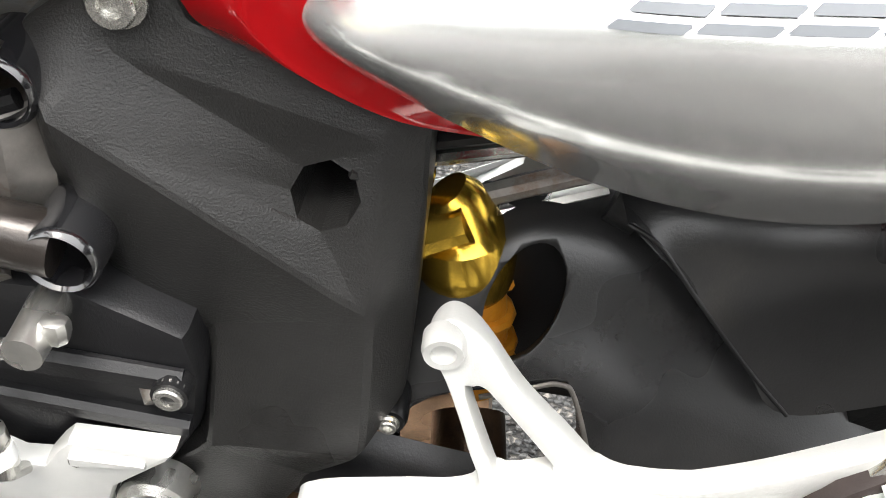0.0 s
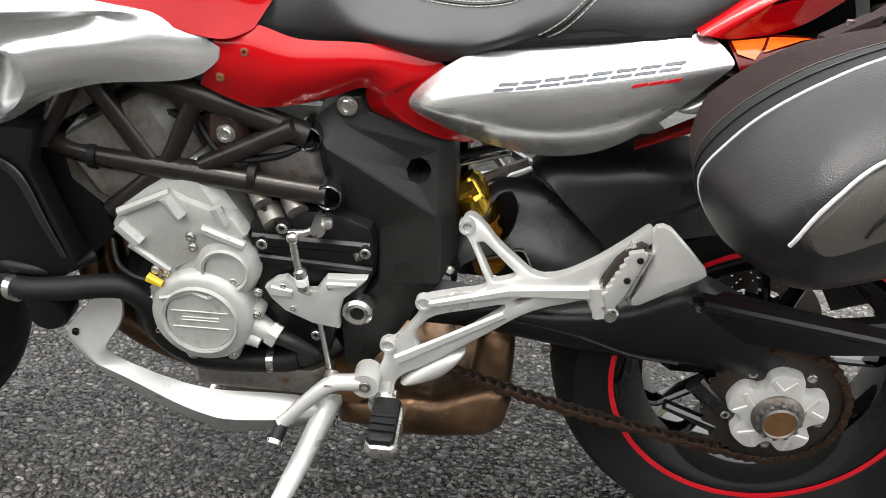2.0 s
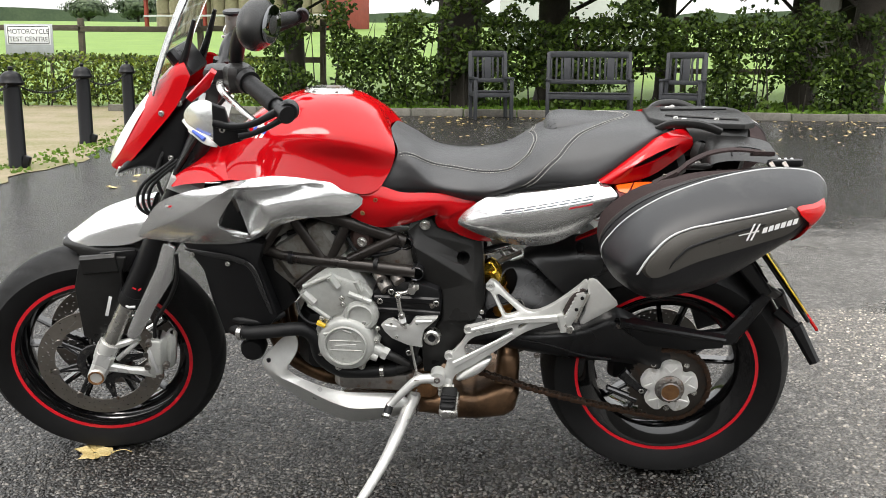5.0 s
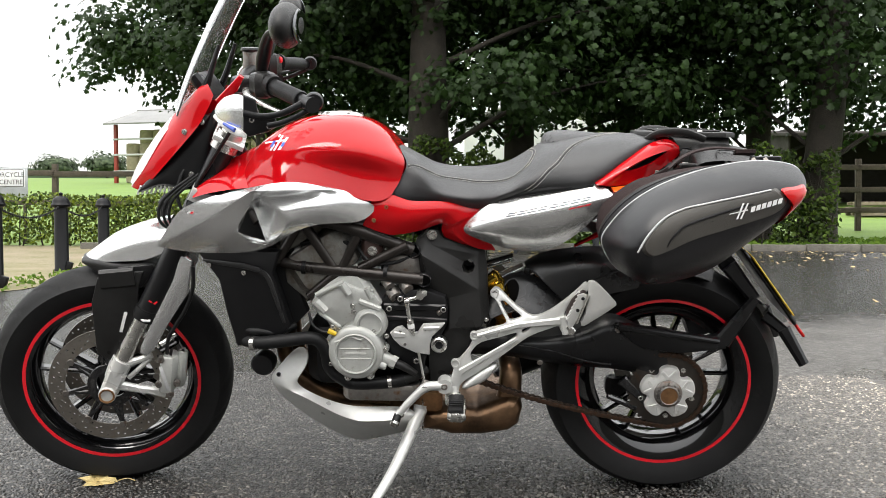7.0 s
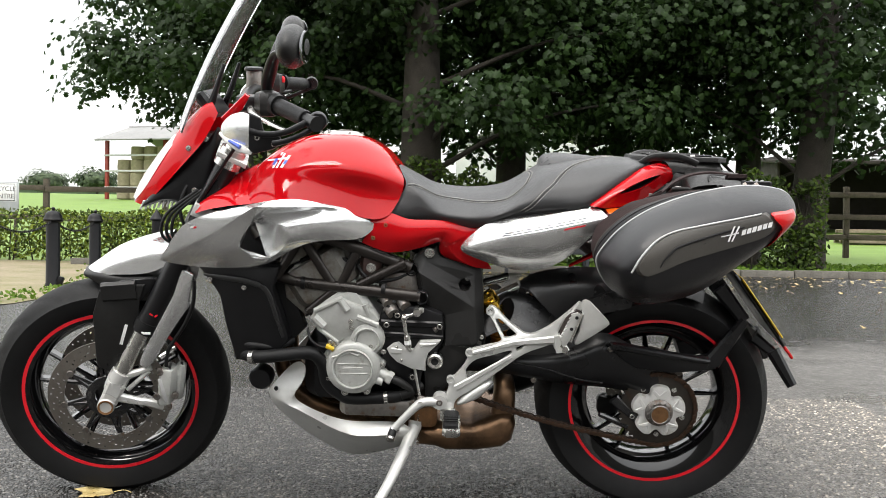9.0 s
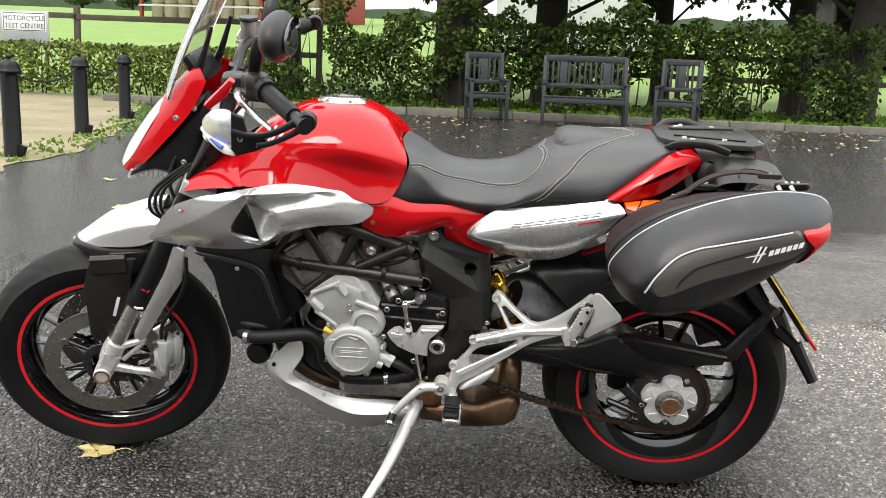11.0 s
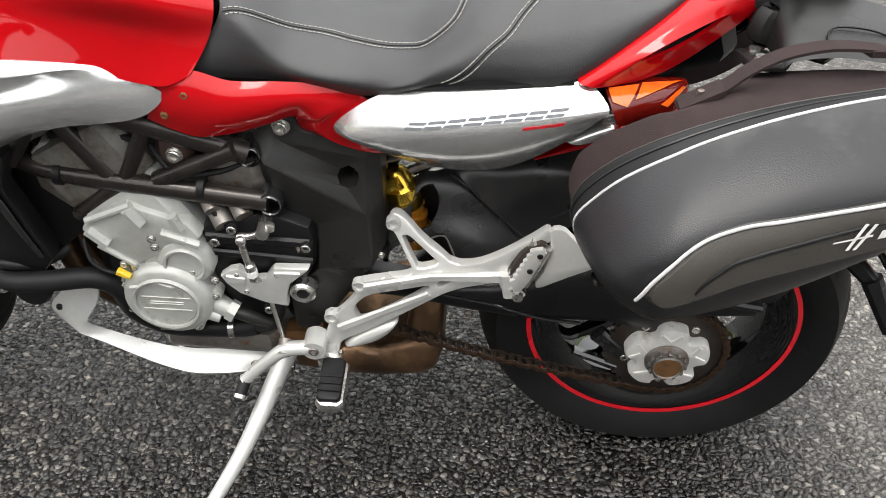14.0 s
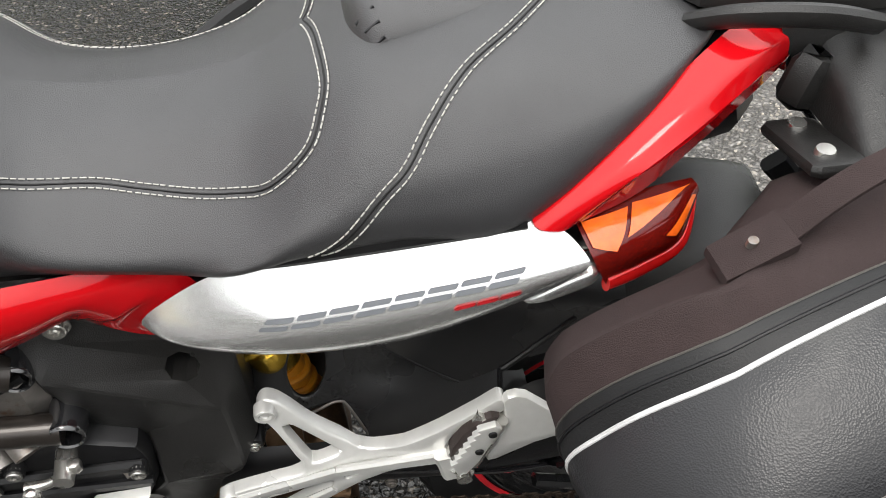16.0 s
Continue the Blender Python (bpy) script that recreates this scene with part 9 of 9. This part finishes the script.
SPR = Vector((0.735, -0.122, REAR.z))
teeth = []
for k in range(43 * 4):
    r = 0.1015 if k % 4 in (0, 1) else 0.0955
    a = 2 * math.pi * k / (43 * 4)
    teeth.append((SPR.x + r * math.cos(a), SPR.z + r * math.sin(a)))
sp = Shape()
for (y0, y1) in ((SPR.y - 0.003, SPR.y + 0.003),):
    inner = [(SPR.x + 0.052 * math.cos(2 * math.pi * k / len(teeth)), SPR.z + 0.052 * math.sin(2 * math.pi * k / len(teeth))) for k in range(len(teeth))]
    sp.grid([[(x, y0, z) for x, z in inner], [(x, y0, z) for x, z in teeth], [(x, y1, z) for x, z in teeth], [(x, y1, z) for x, z in inner], [(x, y0, z) for x, z in inner]], True)
sprocket = part("sprocket", sp, SPROCKET, rear_wheel, "dark toothed rear sprocket")
hub_pts = []
for k in range(5):
    a = 2 * math.pi * k / 5 + 0.32
    for da, r in ((-0.42, 0.066), (-0.20, 0.070), (0.10, 0.071), (0.32, 0.066), (0.44, 0.054), (0.62, 0.051)):
        hub_pts.append((SPR.x + r * math.cos(a + da), SPR.z + r * math.sin(a + da)))
hub = part("hub_carrier", Shape().plate(hub_pts, SPR.y - 0.024, 0.030, 0.006, 120), PALEHUB, rear_wheel, "pale machined five-lobed hub carrier")
star = Shape()
for k in range(5):
    a = 2 * math.pi * k / 5 + 0.32
    for d in (-0.28, 0.28):
        star = Shape().beam((SPR.x + 0.040 * math.cos(a), SPR.y - 0.0245, SPR.z + 0.040 * math.sin(a)), (SPR.x + 0.061 * math.cos(a + d), SPR.y - 0.0245, SPR.z + 0.061 * math.sin(a + d)), 0.010, 0.007, 0.004, 0.003, 0.001)
        part("hub_rib", star, PALEHUB, hub)
part("hub_nut", Shape().lathe([(0.021, 0.02), (0.0215, -0.012), (0.0235, -0.014), (0.026, -0.012), (0.0265, -0.004), (0.031, -0.002), (0.036, 0.002), (0.037, 0.02)], (SPR.x, SPR.y - 0.030, SPR.z), "y", 36, False), DARKSTEEL, hub, "castellated steel axle nut")
for k in range(12):
    a = 2 * math.pi * k / 12
    part("nut_tooth", Shape().box((SPR.x + 0.0285 * math.cos(a), SPR.y - 0.036, SPR.z + 0.0285 * math.sin(a)), (0.006, 0.010, 0.006), 0.001, Matrix.Rotation(-a, 4, "Y")), DARKSTEEL, hub)
part("axle_bore", Shape().lathe([(0.001, 0.0), (0.016, 0.001), (0.0205, -0.006), (0.0215, -0.010)], (SPR.x, SPR.y - 0.032, SPR.z), "y", 28), RUSTBORE, hub, "rusty hollow axle")
for k in range(5):
    a = 2 * math.pi * k / 5 + 0.32 + 0.63
    bolt(hub, (SPR.x + 0.0685 * math.cos(a), SPR.y - 0.007, SPR.z + 0.0685 * math.sin(a)), 0.0068)

# chain: two link plates and two rollers for each link
CH = SPR.y
small = Vector((0.175, CH, 0.405))
RB, RS = 0.0985, 0.040
path = [(SPR.x + RB * math.cos(a), SPR.z + RB * math.sin(a)) for a in np.linspace(radians(-105), radians(98), 60)]
path += [(small.x + RS * math.cos(a), small.z + RS * math.sin(a)) for a in np.linspace(radians(98), radians(255), 20)]
sag = [(np.array(path[-1]) * (1 - u) + np.array(path[0]) * u) + np.array((0, -0.016 * math.sin(math.pi * u))) for u in np.linspace(0.02, 0.98, 30)]
path = np.array(path + [tuple(q) for q in sag] + [path[0]])
seg = np.linalg.norm(np.diff(path, axis=0), axis=1)
cum = np.concatenate([[0], np.cumsum(seg)])
link = Shape()
for y in (-0.0075, 0.0075):
    link.plate([(-0.0108, 0.0042), (-0.0065, 0.0068), (0.0, 0.0045), (0.0065, 0.0068), (0.0108, 0.0042), (0.0108, -0.0042), (0.0065, -0.0068), (0.0, -0.0045), (-0.0065, -0.0068), (-0.0108, -0.0042)], y - 0.0009, 0.0018, 0.0005)
for x in (-0.0064, 0.0064):
    link.tube([(x, -0.0098, 0), (x, 0.0098, 0)], 0.0040, 8)
link_me = link.mesh("link", CHAIN)
chain = thing("chain", "", "", None)
chain.parent = bike
tagged(chain, "rusty oiled drive chain")
count = int(cum[-1] / 0.0158)
for k in range(count):
    d = cum[-1] * k / count
    p = np.array([np.interp(d, cum, path[:, 0]), np.interp(d, cum, path[:, 1])])
    d2 = (d + 0.008) % cum[-1]
    p2 = np.array([np.interp(d2, cum, path[:, 0]), np.interp(d2, cum, path[:, 1])])
    a = math.atan2(p2[1] - p[1], p2[0] - p[0])
    part("link", link_me, CHAIN, chain, m=Matrix.Translation((p[0], CH + (0.0012 if k % 2 else -0.0012), p[1])) @ Matrix.Rotation(-a, 4, "Y"))

# rear brake on the far side
rotor(REAR, 0.078, 0.110, 0.070, rear_wheel, Matrix(), "drilled rear brake disc")
part("rear_caliper", Shape().box((0.650, 0.085, 0.250), (0.09, 0.05, 0.06), 0.014), SATIN, bike, "black rear brake caliper")
part("arm_spur", Shape().beam((0.62, -0.118, 0.345), (0.705, -0.118, 0.268), 0.030, 0.020, 0.02, 0.02, 0.005).beam((0.585, -0.118, 0.300), (0.66, -0.118, 0.268), 0.012, 0.016, 0.018, 0.018, 0.004), GLOSSBLACK, arm)

# ---- plate hanger ----
hanger = part("plate_hanger", Shape().beam((0.800, 0, 0.455), (0.925, 0, 0.500), 0.055, 0.050, 0.078, 0.078, 0.006), SATIN, bike, "black number plate hanger on the swing arm")
part("hanger_arm", Shape().beam((0.800, -0.100, 0.438), (0.880, -0.100, 0.450), 0.034, 0.040, 0.03, 0.03, 0.006).beam((0.872, -0.100, 0.446), (0.950, -0.095, 0.562), 0.044, 0.026, 0.03, 0.026, 0.006).beam((0.950, -0.090, 0.560), (0.885, -0.070, 0.640), 0.030, 0.040, 0.026, 0.03, 0.006), SATIN, hanger, "bent black arm from the axle housing")
for s in (-1, 1):
    for a, b, w, v in (((0.915, 0.490), (0.965, 0.560), 0.045, 0.030), ((0.955, 0.560), (0.890, 0.650), 0.030, 0.028), ((0.860, 0.665), (0.960, 0.545), 0.032, 0.024)):
        y = s * (0.040 if a[0] < 0.9 else 0.030)
        part("hanger_arm", Shape().beam((a[0], y, a[1]), (b[0], y, b[1]), w, v, 0.018, 0.016, 0.005), SATIN, hanger)
pm = Matrix.Translation((0.985, 0, 0.590)) @ Matrix.Rotation(radians(-37), 4, "Y")
backing = part("plate_backing", Shape().box((0, 0, 0), (0.010, 0.215, 0.235), 0.004).moved(pm), SATIN, hanger, "black plate backing")
part("number_plate", Shape().box((0.008, 0, 0.004), (0.004, 0.228, 0.190), 0.0015).moved(pm), YELLOW, hanger, "yellow number plate")
for k in range(8):
    part("plate_bar", Shape().box((0.0105, -0.078 + 0.052 * (k % 4), 0.050 - 0.09 * (k // 4)), (0.0012, 0.036, 0.060), 0.0004).moved(pm), SATIN, hanger)
part("plate_reflector", Shape().box((0.004, 0, -0.155), (0.008, 0.10, 0.06), 0.003).moved(pm), REDLENS, hanger)
for s in (-1, 1):
    part("rear_flasher", Shape().beam((0.990, s * 0.06, 0.505), (1.045, s * 0.10, 0.465), 0.030, 0.024, 0.024, 0.02, 0.006).beam((1.030, s * 0.09, 0.480), (1.080, s * 0.12, 0.395), 0.034, 0.026, 0.03, 0.02, 0.008), SATIN, hanger, "black indicator stalk")

# ---- soft panniers on their frames ----
OUT = [(0.526, 0.768), (0.546, 0.808), (0.578, 0.846), (0.622, 0.880), (0.682, 0.907), (0.761, 0.930), (0.862, 0.943), (0.950, 0.933), (0.984, 0.905), (0.984, 0.880), (0.960, 0.848), (0.925, 0.814), (0.865, 0.759), (0.790, 0.700), (0.716, 0.672), (0.630, 0.664), (0.575, 0.690), (0.542, 0.725)]


def pannier(s):
    """A zipped touring bag: fabric gusset, vinyl lid with pale piping, grey outer panel, red rear lamp, handle."""
    bag = thing("pannier", "black and grey soft pannier with pale piping, zipped shut", "pannier", BIKE, "panniers on the motorcycle")
    flip = Matrix.Diagonal((1, -s, 1, 1))
    p = spline(OUT, 96, True)
    mid = np.array((0.755, 0.815))
    def ring_at(f, y, full=0.0):
        """The bag's outline at a depth; full: how far its front shoulder stands proud there."""
        out = []
        for x, z in mid + (p - mid) * f:
            w = full * min(1, max(0, (0.82 - x) / 0.2)) * min(1, max(0, (z - 0.74) / 0.06))
            top = min(1.0, max(0.0, (z - 0.80) / 0.10))
            d = (0.008 if y < -0.30 else 0.004 if y < -0.25 else 0.0) * min(1, max(0, (x - 0.52) / 0.08)) * min(1, max(0, (z - 0.70) / 0.10)) * min(1, max(0.2, (1.0 - x) / 0.25))
            y_in = y - 0.062 * min(1, max(0, (0.71 - x) / 0.07)) * min(1, max(0, (y + 0.29) / 0.06))
            out.append((x - 0.014 * w, y_in - d - 0.05 * (z - 0.80), z + 0.034 * w - min(0.030, 0.27 * max(0.0, y + 0.335)) * top))
        return out
    gus = Shape().grid([ring_at(0.5, -0.175, 0.0), ring_at(0.93, -0.180, 0.1), ring_at(0.985, -0.192, 0.4), ring_at(1.0, -0.22, 0.8), ring_at(1.002, -0.27, 1.0), ring_at(1.0, -0.296, 0.85), ring_at(1.0, -0.316, 0.35)], True)
    part("gusset", gus.moved(flip), FABRIC, bag, "brown-black ribbed fabric gusset")
    zip_s = Shape().grid([ring_at(1.0, -0.312, 0.42), ring_at(1.006, -0.318, 0.34), ring_at(1.005, -0.330, 0.12), ring_at(1.0, -0.338)], True)
    part("zip_band", zip_s.moved(flip), SOFT, bag, "black zip band")
    seam = ring_at(1.003, -0.3145, 0.39)
    part("seam_piping", Shape().tube(seam + seam[:1], 0.0009, 6).moved(flip), LUGGREY, bag)
    teeth_line = ring_at(1.0065, -0.3245, 0.23)
    part("zip_teeth", Shape().tube(teeth_line + teeth_line[:1], 0.0014, 6).moved(flip), SATIN, bag)
    tube_pts = ring_at(0.996, -0.338)
    part("piping", Shape().tube(tube_pts + tube_pts[:1], 0.0024, 8).moved(flip), PIPING, bag, "pale grey piping")
    def lid_y(f):
        return -0.350 - 0.112 * (1 - (1 - f) ** 3.2)
    rows = [ring_at(1.0, -0.336)]
    spine = np.array(((0.62, 0.775), (0.90, 0.865)))
    foot = []
    for q in p:
        u = np.clip(np.dot(q - spine[0], spine[1] - spine[0]) / np.dot(spine[1] - spine[0], spine[1] - spine[0]), 0, 1)
        foot.append(spine[0] + u * (spine[1] - spine[0]))
    foot = np.array(foot)
    for f in np.linspace(0, 1.0, 14):
        q = p + (foot - p) * f
        rows.append([(x, lid_y(f) - 0.05 * (z - 0.80), z) for x, z in q])
    lid = part("lid", Shape().grid(rows, True).moved(flip), LUGGAGE, bag, "black vinyl lid with dry dust marks")
    if s > 0:
        bvh_source = part("lid_pattern", Shape().grid(rows, True), LUGGAGE, bag)
    else:
        bvh_source = lid
    def on(pts, lift):
        return drape(pts, bvh_source, lift)
    def patch(outline, lift, nu=36, rings=6):
        q = spline(outline, nu, True)
        c1 = np.mean(q, 0)
        rows = []
        for f in np.linspace(0, 0.98, rings):
            rows.append(on([tuple(c1 + (k - c1) * (1 - f)) for k in q], lift if f > 0 else -0.004))
        return Shape().grid(rows, True)
    grey = patch([(0.592, 0.776), (0.608, 0.806), (0.642, 0.840), (0.684, 0.859), (0.728, 0.869), (0.800, 0.883), (0.872, 0.897), (0.892, 0.900), (0.914, 0.872), (0.890, 0.846), (0.833, 0.828), (0.762, 0.808), (0.700, 0.790), (0.650, 0.768), (0.610, 0.756)], 0.008, 48, 14)
    gp = part("outer_panel", grey.moved(flip), LUGGREY, bag, "dark grey outer panel")
    edge = spline([(0.588, 0.768), (0.608, 0.806), (0.642, 0.840), (0.684, 0.859), (0.728, 0.869), (0.772, 0.878), (0.815, 0.886), (0.872, 0.897)], 40)
    part("panel_piping", Shape().tube(on([tuple(e) for e in edge], 0.008), 0.0022, 8).moved(flip), PIPING, gp)
    if s < 0:
        fold = spline([(0.650, 0.781), (0.657, 0.796), (0.672, 0.813), (0.690, 0.827), (0.750, 0.847), (0.809, 0.864), (0.833, 0.869)], 60)
        part("panel_fold", Shape().tube(drape([tuple(e) for e in fold], gp, 0.0002), [0.0030 * math.sin(math.pi * (k + 2) / 63) ** 0.5 for k in range(60)], 8), SOFT, gp)
    red = patch([(0.894, 0.897), (0.930, 0.902), (0.964, 0.900), (0.958, 0.870), (0.925, 0.828), (0.900, 0.806), (0.916, 0.845), (0.920, 0.866)], 0.012, 48, 8)
    part("rear_reflector", red.moved(flip), REDLENS, bag, "red rear reflector")
    if s < 0:
        word = Shape()
        for k in range(6):
            a, zz = 0.826 + 0.0118 * k, 0.8515 + 0.0032 * k
            mark(word, ((a, zz), (a + 0.009, zz + 0.0025), (a + 0.011, zz + 0.0145), (a + 0.002, zz + 0.012)), lid, 0.0125, 1)
        part("pannier_lettering", word, WHITE, gp, "row of white letter bars")
        star = Shape()
        for a in (((0.780, 0.848), (0.820, 0.856), (0.820, 0.859), (0.780, 0.850)), ((0.796, 0.838), (0.800, 0.838), (0.812, 0.872), (0.808, 0.872)), ((0.804, 0.838), (0.808, 0.838), (0.822, 0.872), (0.818, 0.872))):
            mark(star, a, lid, 0.0125, 1)
        part("pannier_emblem", star, WHITE, gp)
    hnd = Shape()
    strap = spline([(0.668, -0.274, 0.911), (0.684, -0.272, 0.922), (0.706, -0.270, 0.940), (0.742, -0.266, 0.957), (0.790, -0.260, 0.964), (0.838, -0.254, 0.960), (0.858, -0.252, 0.956)], 36)
    hnd.grid([[(x, y - 0.014, z - 0.002), (x, y + 0.014, z - 0.002), (x, y + 0.014, z + 0.002), (x, y - 0.014, z + 0.002)] for x, y, z in strap], True, True)
    h = part("handle", hnd.moved(flip), FABRIC, bag, "brown-black fabric carrying handle")
    for x0, y0, z0, sx, sy in ((0.654, -0.274, 0.9075, 0.52, -0.22), (0.860, -0.252, 0.9545, -0.02, -0.22)):
        rows = []
        for lift in (-0.006, 0.0022, 0.003):
            k = 0.90 if lift == 0.003 else 1.0
            rows.append([(x0 + k * a, y0 + k * b, z0 + lift + k * (sx * a + sy * b)) for a, b in ((-0.023, -0.019), (0.023, -0.022), (0.023, 0.022), (-0.023, 0.019))])
        tab = part("handle_tab", Shape().grid(rows, True, True).moved(flip), FABRIC, h)
        part("rivet", Shape().lathe([(0.001, 0.0075), (0.004, 0.007), (0.005, 0.002)], (x0, y0, z0), "z", 12).moved(flip), DARKSTEEL, h)
    lock = part("combination_lock", Shape().box((0.905, -0.285, 0.938), (0.075, 0.024, 0.016), 0.005).moved(flip), SATIN, bag, "black combination lock with zip pulls")
    for k in range(3):
        part("lock_dial", Shape().box((0.892 + 0.013 * k, -0.285, 0.9465), (0.006, 0.014, 0.005), 0.001).moved(flip), PIPING, lock)
    for k in range(2):
        part("zip_pull", Shape().beam((0.872 + 0.028 * k, -0.300, 0.942), (0.884 + 0.028 * k, -0.346, 0.922), 0.010, 0.008, 0.004, 0.004, 0.0015).moved(flip), DARKSTEEL, lock)
    if s > 0:
        bpy.data.objects.remove(bvh_source)
    # the outer side of the bag closes in towards the rear
    for ob in bag.children_recursive:
        for v in ob.data.vertices:
            x, y, z = v.co
            w = min(1.0, max(0.0, (abs(y) - 0.20) / 0.12)) * max(0.0, x - 0.62)
            v.co.y = y - math.copysign(0.20 * w, y)
    return bag


pannier(-1)
far_bag = pannier(1)
upright(far_bag, -0.19, 0.86, 5.0)
far_bag.matrix_basis = BIKE @ far_bag.matrix_basis
